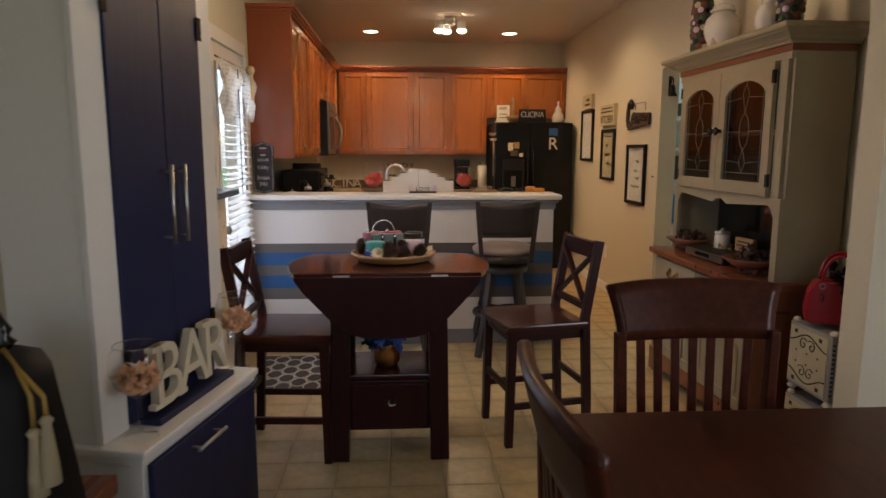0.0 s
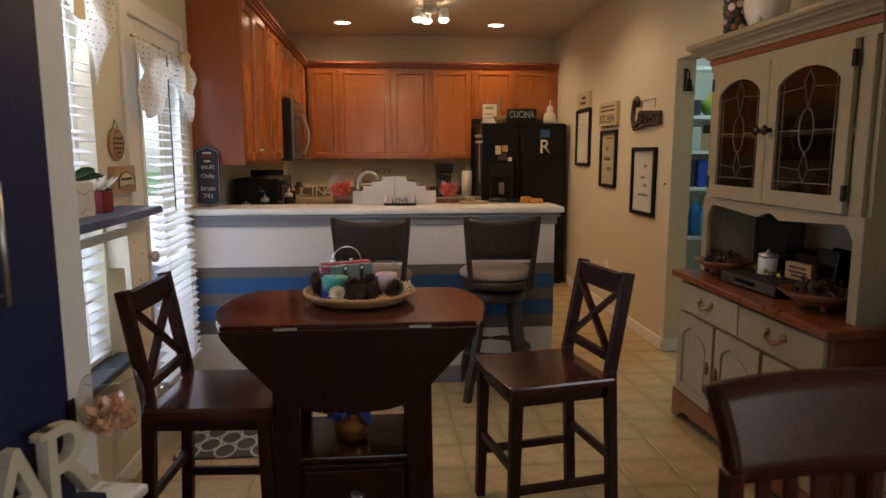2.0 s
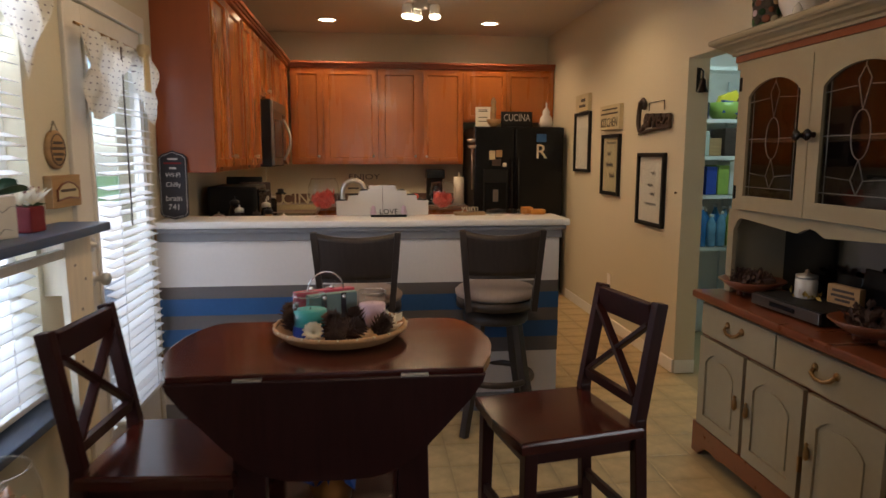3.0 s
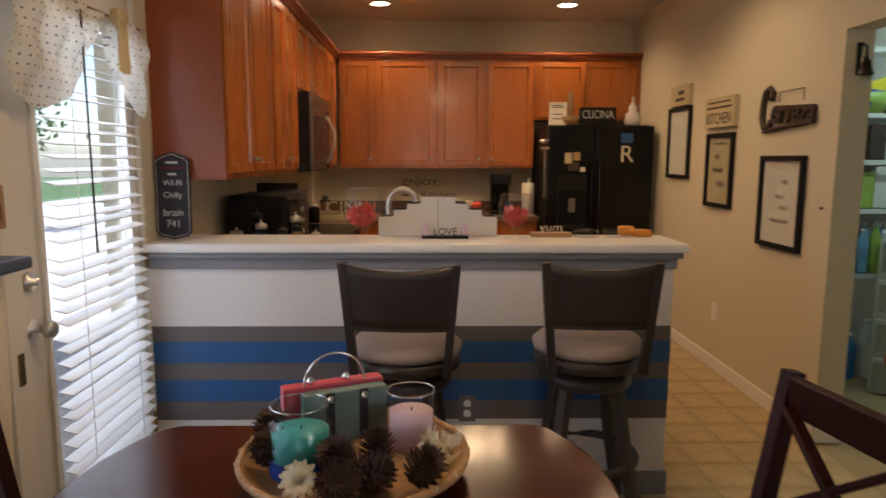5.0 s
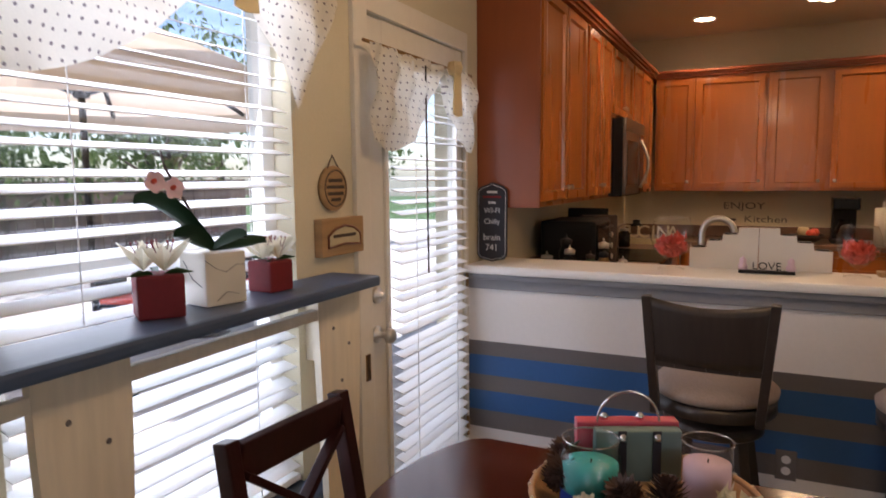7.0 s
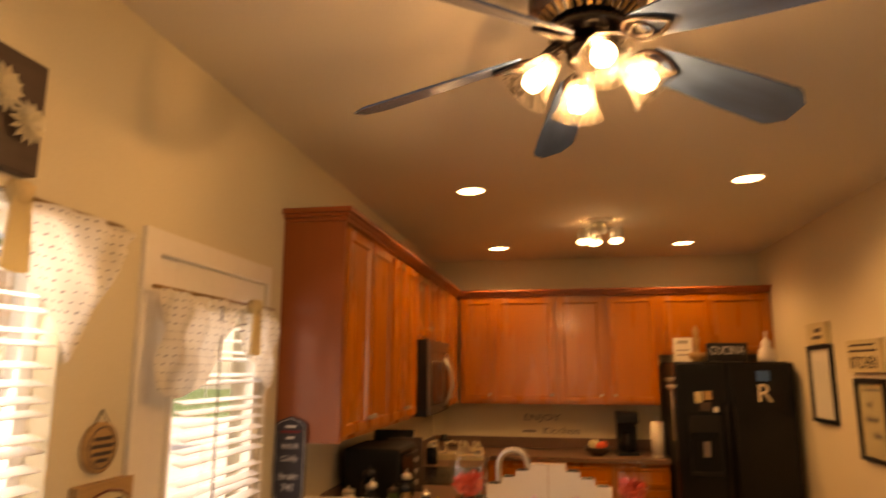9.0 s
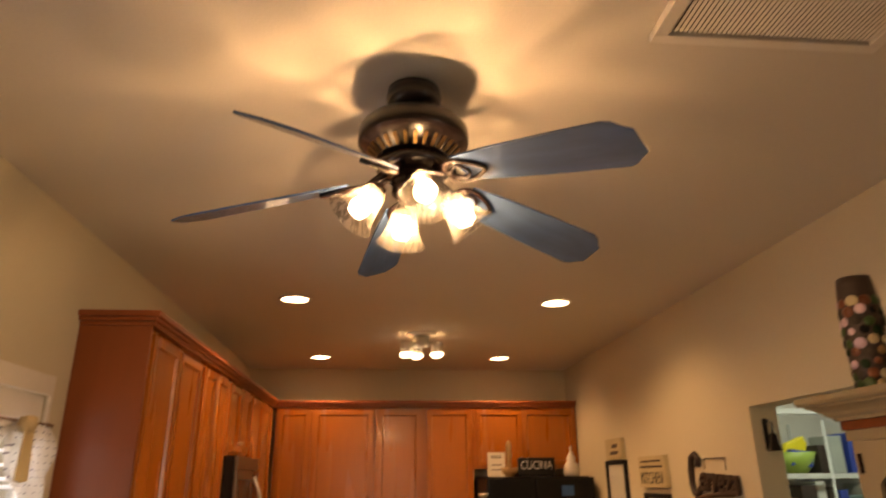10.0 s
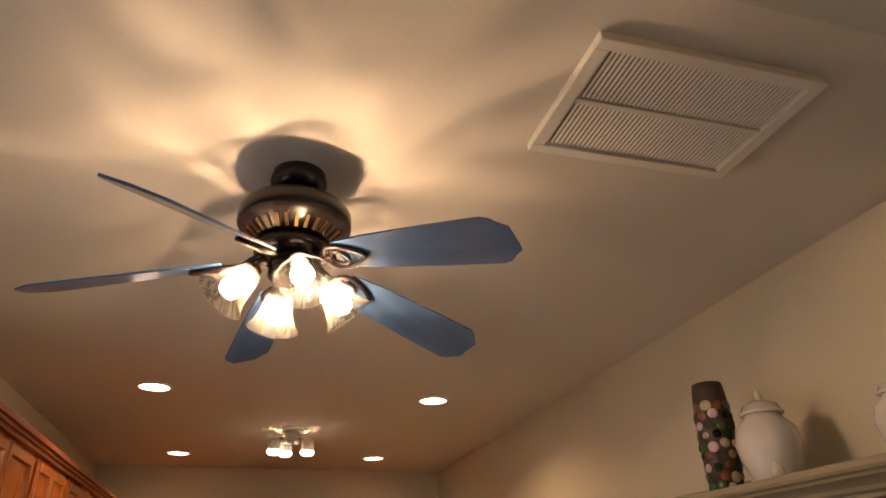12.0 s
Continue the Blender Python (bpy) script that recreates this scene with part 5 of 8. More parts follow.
def make_window_shelf():
    s = thing("window_shelf", (0, 0, 0), "slate blue shelf on whitewashed pine brackets", "shelf")
    bm = box((X0 + 0.012, 3.74, 1.165), (-0.697, 4.825, 1.197), 0.010)
    part("board", bm, SHELFBLUE, s)
    part("front_batten", box((-0.80, 3.76, 1.095), (-0.775, 4.79, 1.125), 0.003), PINE, s, "pale pine batten")
    for y, w in ((3.93, 0.16), (4.72, 0.17)):
        n = 14
        edge = []
        for k in range(n + 1):
            f = k / n
            edge.append((w * (0.5 + 0.10 * math.cos(math.pi * f) + 0.04 * f), 1.164 - f * 0.72))
        outline = [(-x, z) for x, z in edge] + [(x, z) for x, z in reversed(edge)]
        m = Matrix.Translation((-0.772, y, 0)) @ FACE_RIGHT
        b = part("bracket", slab(outline, 0.022, m, 0.003), PINE, s)
        for dx, dz in ((-0.035, 1.06), (0.04, 1.0), (0.0, 0.9), (0.035, 0.80), (-0.03, 0.72)):
            part("screw", lathe([(0.006, 0), (0.005, 0.0015)], 10, m=m @ Matrix.Translation((dx, 0.0, dz)) @ pose(0, 0, 0, 90, 0, 0)), STRIPEGREY, b)
        part("brace", box((X0 + 0.002, y - 0.012, 0.95), (-0.80, y + 0.012, 1.164), 0.002), PINE, s)


make_window_shelf()


def make_fan():
    x, y = FAN
    f = thing("ceiling_fan", (x, y, H), "bronze ceiling fan with blue-grey blades and four lit shades", "ceiling fan")
    part("canopy", lathe([(0.05, 0), (0.072, -0.004), (0.077, -0.03), (0.072, -0.055), (0.045, -0.068), (0.02, -0.07)], 32), BRONZE, f)
    part("downrod", lathe([(0.045, -0.069), (0.045, -0.115)], 20), BRONZE, f)
    part("motor_housing", lathe([(0.05, -0.105), (0.10, -0.108), (0.136, -0.120), (0.149, -0.138), (0.150, -0.172), (0.145, -0.180), (0.132, -0.186), (0.092, -0.222), (0.06, -0.226)], 48), BRONZE, f)
    for k in range(28):
        a = 2 * math.pi * k / 28
        part("vent_rib", bar((0.124 * math.cos(a), 0.124 * math.sin(a), -0.196), (0.099 * math.cos(a), 0.099 * math.sin(a), -0.219), 0.008, 0.005, (0, 0, 1)), BRASS, f)
    part("flywheel", lathe([(0.085, -0.227), (0.098, -0.233), (0.098, -0.256), (0.06, -0.266)], 32), BRONZE, f)
    part("switch_housing", lathe([(0.05, -0.267), (0.057, -0.276), (0.057, -0.318), (0.04, -0.338), (0.015, -0.350), (0.012, -0.364), (0.001, -0.367)], 24), BRONZE, f)
    me_blade = me_iron = None
    # the fan leans a little, so the blades droop unevenly
    for turn, droop, pitch in ((27.8, 9.5, -19), (99.2, 7.2, -19), (168.8, 8.8, -19), (240.3, 14.2, -25), (312.2, 12.2, -17)):
        m = pose(0, 0, -0.262, 0, 0, turn) @ pose(0, 0, 0, pitch, droop, 0)
        if me_blade is None:
            r0, r1 = 0.17, 0.655
            half = [(r0, 0.046), (0.28, 0.058), (0.45, 0.068), (0.60, 0.073), (0.62, 0.066), (0.636, 0.050), (r1, 0.036)]
            out = half + [(a, -b) for a, b in reversed(half)]
            bm = bmesh.new()
            up = [bm.verts.new((a, b, 0.003)) for a, b in out]
            dn = [bm.verts.new((a, b, -0.003)) for a, b in out]
            bm.faces.new(up), bm.faces.new(dn[::-1])
            for i in range(len(out)):
                j = (i + 1) % len(out)
                bm.faces.new((up[j], up[i], dn[i], dn[j]))
            me_blade = mesh_of("blade", bm, BLADE)
            bm = bmesh.new()
            # leaf-shaped outer loop, a ring inside it and a scrolled neck
            leaf = [(0.130 + 0.125 * (1 - math.cos(2 * math.pi * q / 24)) / 2, 0.046 * math.sin(2 * math.pi * q / 24) * (1.15 - 0.75 * (1 - math.cos(2 * math.pi * q / 24)) / 2), -0.009) for q in range(24)]
            add_tube(bm, leaf, 0.0065, 8, True)
            ring = [(0.178 + 0.026 * math.cos(2 * math.pi * q / 16), 0.022 * math.sin(2 * math.pi * q / 16), -0.012) for q in range(16)]
            add_tube(bm, ring, 0.005, 6, True)
            for side in (-1, 1):
                curl = [(0.132 + 0.028 * math.sin(2.6 * q / 9), side * (0.018 + 0.020 * math.sin(math.pi * q / 9)), -0.011) for q in range(10)]
                add_tube(bm, curl, 0.0045, 6)
            add_tube(bm, [(0.070, 0, 0.018), (0.10, 0, 0.008), (0.13, 0, -0.008), (0.155, 0, -0.010)], 0.009, 8)
            me_iron = mesh_of("blade_iron", bm, BRONZE)
        b = new("blade", me_blade)
        b.parent, b.matrix_local = f, m
        b = new("blade_iron", me_iron)
        b.parent, b.matrix_local = f, m
    for k in range(4):
        a = 100 + 90 * k
        m = pose(0, 0, -0.298, 0, 0, a)
        part("lamp_arm", tube([m @ Vector(p) for p in ((0.045, 0, 0), (0.07, 0, 0.01), (0.085, 0, 0.0), (0.09, 0, -0.015))], 0.008, 8), BRONZE, f)
        ax = m @ Matrix.Translation((0.088, 0, -0.012)) @ pose(0, 0, 0, 0, 180 - 40, 0)
        part("socket", lathe([(0.018, -0.004), (0.024, 0.01), (0.024, 0.026)], 18, m=ax), BRONZE, f)
        prof = [(0.028, 0.010), (0.034, 0.03), (0.041, 0.055), (0.048, 0.08), (0.061, 0.108), (0.069, 0.118)]
        s = part("shade", lathe(prof, 28, m=ax, closed=False), SHADE, f, "clear ribbed bell glass shade")
        part("rim", tube([ax @ Vector((0.069 * math.cos(2 * math.pi * q / 28), 0.069 * math.sin(2 * math.pi * q / 28), 0.118)) for q in range(28)], 0.0016, 6, True), BOWLGLASS, s)
        b = part("bulb", lathe([(0.012, 0.026), (0.016, 0.045), (0.026, 0.065), (0.029, 0.082), (0.022, 0.10), (0.001, 0.108)], 18, m=ax), BULB, f, "glowing bulb")
        b.visible_shadow = False


SHADE = ribbed_glass("shade_glass")
make_fan()


def make_spot_bar():
    s = thing("spot_light_bar", (0.672, 8.04, H), "white ceiling fixture with three lit spotlights", "ceiling light")
    part("base_plate", lathe([(0.001, 0), (0.12, 0), (0.115, -0.012), (0.001, -0.018)], 32), WHITE, s)
    part("stem", lathe([(0.06, -0.02), (0.06, -0.10), (0.001, -0.105)], 20), STEEL, s)
    for dx, dy in ((-0.112, -0.01), (-0.03, 0.05), (0.118, -0.01)):
        part("arm", tube([(dx * 0.4, dy * 0.4, -0.06), (dx, dy, -0.07)], 0.01, 8), STEEL, s)
        part("spot_can", lathe([(0.03, -0.06), (0.042, -0.075), (0.045, -0.145), (0.042, -0.145), (0.036, -0.08)], 22, at=(dx, dy, 0), closed=False), WHITE, s)
        b = part("bulb", lathe([(0.041, -0.138), (0.050, -0.152), (0.046, -0.166), (0.030, -0.178), (0.001, -0.184)], 20, at=(dx, dy, 0), closed=False), SPOTBULB, s)
        b.visible_shadow = False


make_spot_bar()

# floor sheet: every square of the pattern
me = None
step = 0.234
bm = bmesh.new()
h = step / 2 - 0.003
vs = [[bm.verts.new((sx * q, sy * q, z)) for sx, sy in ((-1, -1), (1, -1), (1, 1), (-1, 1))] for q, z in ((h, 0.0), (h - 0.006, 0.002))]
bm.faces.new(vs[1])
for i in range(4):
    bm.faces.new((vs[0][i], vs[0][(i + 1) % 4], vs[1][(i + 1) % 4], vs[1][i]))
me = mesh_of("tile", bm, TILE)
y = OY + 0.02 + step / 2
while y < 9.1:
    x = X1 - step / 2
    while x > X0:
        hidden = (x < -0.3 and y > 6.7) or (x > 1.75 and 4.2 < y < 5.2)
        if not hidden:
            t = new("tile", me)
            t.parent = floor
            t.location = (x, y, -0.002)
        x -= step
    y += step

# ---- window dressing ----
def valance(name, y0, y1, top, low, x, label, knots, fullness=0.045):
    """Swagged cloth between y0 and y1, hung from a rod; low(f) gives its lower edge."""
    v = thing(name, (0, 0, 0), label, "valance")
    bm = bmesh.new()
    uv = bm.loops.layers.uv.new("UVMap")
    nu, nv = 60, 22
    grid = []
    for i in range(nu + 1):
        f = i / nu
        y = y0 + f * (y1 - y0)
        zl = low(f)
        col = []
        for j in range(nv + 1):
            q = j / nv
            z = top + (zl - top) * q
            fold = 0.011 * math.sin(44 * f + 6 * q) * (1.1 - 0.6 * q) + 0.010 * math.sin(17 * f - 11 * q)
            belly = fullness * math.sin(math.pi * min(q * 0.8 + 0.1, 1))
            col.append(bm.verts.new((x + fold + belly, y, z)))
        grid.append(col)
    for i in range(nu):
        for j in range(nv):
            fc = bm.faces.new((grid[i][j], grid[i][j + 1], grid[i + 1][j + 1], grid[i + 1][j]))
            fc.smooth = True
            for lp in fc.loops:
                lp[uv].uv = (lp.vert.co.y * 1.05, lp.vert.co.z)
    part("cloth", bm, VALANCE, v, "cream cloth printed with small dark dots")
    part("rod", tube([(x - 0.004, y0 - 0.02, top + 0.004), (x - 0.004, y1 + 0.02, top + 0.004)], 0.006, 8), BRASS, v, "thin brass rod")
    for k in knots:
        yk = y0 + k * (y1 - y0)
        bm = slab([(-0.034, 0), (0.034, 0), (0.026, -0.03), (0.040, -0.20), (0.0, -0.205), (-0.040, -0.198), (-0.026, -0.03)], 0.006, Matrix.Translation((x + 0.075, yk, top + 0.01)) @ FACE_RIGHT)
        part("ribbon", bm, RIBBON, v, "pale yellow ribbon tail")
        part("gather", lathe([(0.001, -0.03), (0.022, -0.024), (0.030, 0.0), (0.024, 0.022), (0.001, 0.028)], 14, at=(x + 0.062, yk, top - 0.012)), RIBBON, v, "knotted ribbon")


def low_window(f):
    if f < 0.56:
        q = f / 0.56
        return 1.665 + 0.33 * q ** 1.9
    if f < 0.84:
        return 1.995 - 0.33 * ((f - 0.56) / 0.28) ** 1.1
    return 1.665 + 0.30 * ((f - 0.84) / 0.16) ** 0.9


def low_door(f):
    if f < 0.62:
        q = f / 0.62
        return 1.60 - 0.05 * math.sin(math.pi * min(q * 1.15, 1)) + 0.27 * q ** 2.4
    return 1.87 - 0.29 * ((f - 0.62) / 0.38) ** 0.4


valance("window_valance", 3.86, 4.85, 2.065, low_window, X0 + 0.012, "dotted cream swag valance over the dining window", (0.57,))
valance("door_valance", 4.99, 5.80, 1.905, low_door, X0 + 0.062, "dotted cream swag valance on the garden door", (0.64,), 0.022)

def make_lily(m, s, label, seed):
    p = thing("lily_pot", m, label, "potted plant", "lilies on the window shelf")
    w = 0.05 * s
    part("pot", box((-w, -w, 0), (w, w, 0.098 * s), 0.006), REDPOT, p, "square dark red pot")
    rng = random.Random(seed)
    for k in range(3):
        a = k * 2.1 + 0.4
        cx, cy, cz = 0.028 * s * math.cos(a), 0.028 * s * math.sin(a), 0.115 * s
        bm = bmesh.new()
        for q in range(6):
            b = q * math.pi / 3 + rng.uniform(-0.2, 0.2)
            ln = 0.064 * s * rng.uniform(0.85, 1.15)
            d, side = Vector((math.cos(b), math.sin(b), 0)), Vector((-math.sin(b), math.cos(b), 0))
            o = Vector((cx, cy, cz - 0.01))
            v = [bm.verts.new(o), bm.verts.new(o + d * ln * 0.5 + side * 0.018 * s + Vector((0, 0, 0.040 * s))), bm.verts.new(o + d * ln + Vector((0, 0, 0.066 * s))), bm.verts.new(o + d * ln * 0.5 - side * 0.018 * s + Vector((0, 0, 0.040 * s))),
                 bm.verts.new(o + d * ln * 0.5 + Vector((0, 0, 0.024 * s)))]
            bm.faces.new((v[0], v[1], v[4])), bm.faces.new((v[1], v[2], v[4])), bm.faces.new((v[2], v[3], v[4])), bm.faces.new((v[3], v[0], v[4]))
        bl = part("bloom", bm, PETAL, p)
        for q in range(4):
            b = q * 1.6 + 0.3
            tip = (cx + 0.026 * s * math.cos(b), cy + 0.026 * s * math.sin(b), cz + 0.05 * s)
            part("stamen", tube([(cx, cy, cz), tip, (tip[0], tip[1], tip[2] + 0.006)], 0.001, 5, radii=[0.001, 0.001, 0.0028]), REDPOT, bl)
    bm = bmesh.new()
    for k in range(3):
        a = k * 2.2 + 1.0
        d = Vector((math.cos(a), math.sin(a), 0))
        side = Vector((-math.sin(a), math.cos(a), 0))
        o = Vector((0, 0, 0.088 * s))
        pts = [o, o + d * 0.04 * s + side * 0.011 + Vector((0, 0, 0.02)), o + d * 0.085 * s + Vector((0, 0, 0.012)), o + d * 0.04 * s - side * 0.011 + Vector((0, 0, 0.02))]
        v = [bm.verts.new(x) for x in pts]
        bm.faces.new((v[0], v[1], v[2])), bm.faces.new((v[0], v[2], v[3]))
    part("leaves", bm, GREEN, p)
    return p


SZ = 1.1975
make_lily(pose(-0.826, 4.145, SZ, 0, 0, -33), 0.92, "white lilies in a square red pot on the shelf", 1)
make_lily(pose(-0.820, 4.487, SZ, 0, 0, -4), 0.80, "small white lilies in a red pot on the shelf", 2)


def rounded_petal(bm, centre, out, up, length, width):
    """A rounded, slightly cupped petal growing from centre along out."""
    out, up = Vector(out).normalized(), Vector(up).normalized()
    side = out.cross(up).normalized()
    rows = []
    for k in range(6):
        f = k / 5
        wd = width * math.sin(math.pi * (0.08 + 0.86 * f)) ** 0.6 * (0.55 + 0.45 * min(f * 1.6, 1))
        c = Vector(centre) + out * length * f + up * length * 0.22 * math.sin(math.pi * f * 0.8)
        rows.append([bm.verts.new(c + side * g * wd + up * abs(g) * width * 0.16) for g in (-1, -0.5, 0, 0.5, 1)])
    for r, q in zip(rows, rows[1:]):
        for i in range(4):
            bm.faces.new((r[i], r[i + 1], q[i + 1], q[i])).smooth = True


def make_orchid():
    p = thing("orchid", pose(-0.832, 4.305, SZ, 0, 0, -12), "pink orchid in a square white marbled pot", "potted plant")
    pot = part("pot", box((-0.052, -0.052, 0), (0.052, 0.052, 0.12), 0.004), MARBLE, p, "white marbled pot with grey veins")
    for pts in (((0.0525, -0.052, 0.105), (0.0528, -0.026, 0.085), (0.0528, 0.0, 0.075), (0.0528, 0.026, 0.09), (0.0525, 0.05, 0.088)), ((0.0525, -0.026, 0.012), (0.0528, 0.0, 0.03), (0.0528, 0.03, 0.022)),
                ((-0.035, -0.0528, 0.10), (0.0, -0.0528, 0.06), (0.035, -0.0528, 0.045))):
        part("vein", tube(pts, 0.0009, 4), VEIN, pot)
    for a, ln, up, wide in ((-100, 0.165, 0.115, 0.030), (-84, 0.10, 0.04, 0.028), (74, 0.13, 0.012, 0.020), (40, 0.08, 0.03, 0.022)):
        d = Vector((math.cos(radians(a)), math.sin(radians(a)), 0))
        side = Vector((-d.y, d.x, 0.9)).normalized()
        bm = bmesh.new()
        rows = []
        for k in range(11):
            f = k / 10
            c = Vector((0, 0, 0.118)) + d * ln * f + Vector((0, 0, up * math.sin(math.pi * 0.55 * f)))
            wd = wide * math.sin(math.pi * min(0.10 + f * 0.86, 1)) ** 0.6
            rows.append([bm.verts.new(c + side * g * wd + Vector((0, 0, abs(g) * wide * 0.5))) for g in (-1, -0.5, 0, 0.5, 1)])
        for r, q in zip(rows, rows[1:]):
            for i in range(4):
                bm.faces.new((r[i], r[i + 1], q[i + 1], q[i])).smooth = True
        part("leaf", bm, DARKGREEN, p)
    part("stem", tube([(0, 0, 0.115), (0, -0.03, 0.18), (0, -0.07, 0.25), (0, -0.105, 0.31), (0.0, -0.112, 0.345)], 0.0026, 6), SIGNBROWN, p)
    part("stem", tube([(0, -0.08, 0.27), (0.01, -0.11, 0.285), (0.02, -0.145, 0.282)], 0.0018, 5), SIGNBROWN, p)
    for y, z, turn in ((-0.104, 0.264, 0.3), (-0.146, 0.278, 0.9)):
        bm = bmesh.new()
        for q in range(5):
            a = turn + 2 * math.pi * q / 5
            rounded_petal(bm, (0.022, y, z), (0.25, math.cos(a), math.sin(a)), (1, 0.1, 0.1), 0.024, 0.013)
        bl = part("bloom", bm, PINK, p)
        part("lip", lathe([(0.001, 0), (0.006, 0.003), (0.004, 0.012), (0.001, 0.015)], 10, m=Matrix.Translation((0.024, y, z)) @ pose(0, 0, 0, 0, 70, 0)), CORAL, bl)


make_orchid()


# ---- things hung on the walls ----
def hung(name, y0, y1, z0, z1, wall, label, category):
    """An Empty on the east (+1) or west (-1) wall, local x along the wall, front at y<0."""
    yc, zc = (y0 + y1) / 2, (z0 + z1) / 2
    m = Matrix.Translation((X1 if wall > 0 else X0, yc, zc)) @ (FACE_LEFT if wall > 0 else FACE_RIGHT)
    return thing(name, m, label, category), abs(y1 - y0), z1 - z0


def make_frame(y0, y1, z0, z1, label, lines, paper):
    f, w, h = hung("picture_frame", y0, y1, z0, z1, 1, label, "picture frame")
    t = 0.028
    bm = bmesh.new()
    for lo, hi in (((-w / 2, -0.028, -h / 2), (-w / 2 + t, -0.001, h / 2)), ((w / 2 - t, -0.028, -h / 2), (w / 2, -0.001, h / 2)), ((-w / 2 + t, -0.028, -h / 2), (w / 2 - t, -0.001, -h / 2 + t)), ((-w / 2 + t, -0.028, h / 2 - t), (w / 2 - t, -0.001, h / 2))):
        add_box(bm, lo, hi, 0.003)
    part("frame", bm, BLACKMATT, f, "black wood frame")
    s = part("sheet", box((-w / 2 + t, -0.010, -h / 2 + t), (w / 2 - t, -0.002, h / 2 - t)), paper, f)
    for x, z, ln, th in lines:
        n = max(int(ln * w / 0.012), 3) * 4
        stroke = [(x * w + ln * w * (q / n - 0.5), -0.0112, z * h + th * (0.9 * math.sin(q * 1.7) + 0.7 * math.sin(q * 0.61))) for q in range(n + 1)]
        part("writing_line", tube(stroke, 0.0012, 4), STRIPEGREY, s)
    part("glazing", box((-w / 2 + t, -0.0155, -h / 2 + t), (w / 2 - t, -0.014, h / 2 - t)), PANE, f).visible_shadow = False


make_frame(6.615, 7.062, 0.94, 1.455, "black frame with handwritten print on cream paper", ((0.08, 0.22, 0.16, 0.010), (-0.02, 0.06, 0.2, 0.009), (0.08, -0.06, 0.18, 0.010), (0.0, -0.20, 0.42, 0.009)), PAPER)
make_frame(7.435, 7.835, 1.113, 1.608, "black frame with script print on beige paper", ((0, 0.36, 0.5, 0.008), (-0.1, 0.18, 0.2, 0.016), (-0.06, 0.0, 0.42, 0.016), (0.08, -0.18, 0.3, 0.018)), SIGNCREAM)
make_frame(8.16, 8.60, 1.287, 1.833, "black frame holding an empty white sheet", (), PAPER)


def make_block_sign(y0, y1, z0, z1, label, words):
    s, w, h = hung("wall_sign", y0, y1, z0, z1, 1, label, "sign")
    b = part("board", box((-w / 2, -0.035, -h / 2), (w / 2, -0.001, h / 2), 0.003), SIGNCREAM, s)
    for kind, a, x, z, size in words:
        if kind == "text":
            part("lettering", text_bm(a, size, 0.002, Matrix.Translation((x, -0.036, z)), w * 0.82), INK, b)
        else:
            part("writing_line", box((x - a / 2, -0.0365, z - size / 2), (x + a / 2, -0.0352, z + size / 2)), SIGNBROWN, b)
    return s


make_block_sign(7.42, 7.86, 1.645, 1.845, "cream block sign with dark lettering", (("bar", 0.34, 0, 0.065, 0.012), ("bar", 0.38, 0, 0.03, 0.014), ("text", "KITCHEN", 0, -0.045, 0.105)))
make_block_sign(8.18, 8.54, 1.84, 1.995, "small weathered cream block sign", (("bar", 0.12, 0.04, 0.02, 0.03), ("bar", 0.18, 0.02, -0.03, 0.025)))


def make_script_sign():
    s, w, h = hung("script_sign", 6.53, 7.13, 1.55, 1.83, 1, "dark brown cut-out script sign hung from wire", "sign")
    part("lettering", text_bm("erveza", 0.20, 0.022, Matrix.Translation((0.055, -0.016, 0.0)) @ pose(0, 0, 0, 0, 3, 0), 0.42, 0.25, 0.003), SIGNBROWN, s)
    sw = [(-0.25, -0.016, -0.10), (-0.12, -0.016, -0.085), (0.05, -0.016, -0.072), (0.2, -0.016, -0.068), (0.275, -0.016, -0.04)]
    part("flourish", tube(sw, 0.014, 8, radii=[0.006, 0.014, 0.014, 0.013, 0.008]), SIGNBROWN, s)
    part("capital_curl", tube([(-0.165, -0.016, 0.075), (-0.15, -0.016, 0.115), (-0.185, -0.016, 0.145), (-0.235, -0.016, 0.125), (-0.255, -0.016, 0.06), (-0.262, -0.016, -0.02), (-0.235, -0.016, -0.075), (-0.185, -0.016, -0.075), (-0.155, -0.016, -0.04)], 0.017, 8), SIGNBROWN, s)
    part("wire", tube([(-0.09, -0.01, 0.06), (-0.09, -0.01, 0.115), (0.15, -0.01, 0.115), (0.15, -0.01, 0.05)], 0.0025, 6), BLACKMATT, s)


make_script_sign()
o = thing("wall_outlet", Matrix.Translation((0.423, BY, 0.39)), "grey double outlet on the striped half wall", "outlet")
part("cover_plate", box((-0.036, -0.006, -0.058), (0.036, -0.0025, 0.058), 0.002), STRIPEGREY, o)
for z in (-0.022, 0.022):
    part("socket", lathe([(0.016, 0), (0.016, 0.002)], 16, m=Matrix.Translation((0, -0.006, z)) @ pose(0, 0, 0, 90, 0, 0)), BARWHITE, o)
single("wall_outlet", box((X1 - 0.006, 7.565, 0.34), (X1 - 0.001, 7.635, 0.455), 0.002), WHITE, "white outlet cover low on the wall", "outlet")
single("wall_hook", knob_bm((X1 - 0.0005, 6.452, 1.195), 0.008, 0.016, (-1, 0, 0)), BLACKMATT, "small black hook in the wall by the doorway", "hook")
b = thing("wall_bell", (2.285, PAN[1] - 0.002, 1.88), "small dark iron bell on the doorway jamb", "bell")
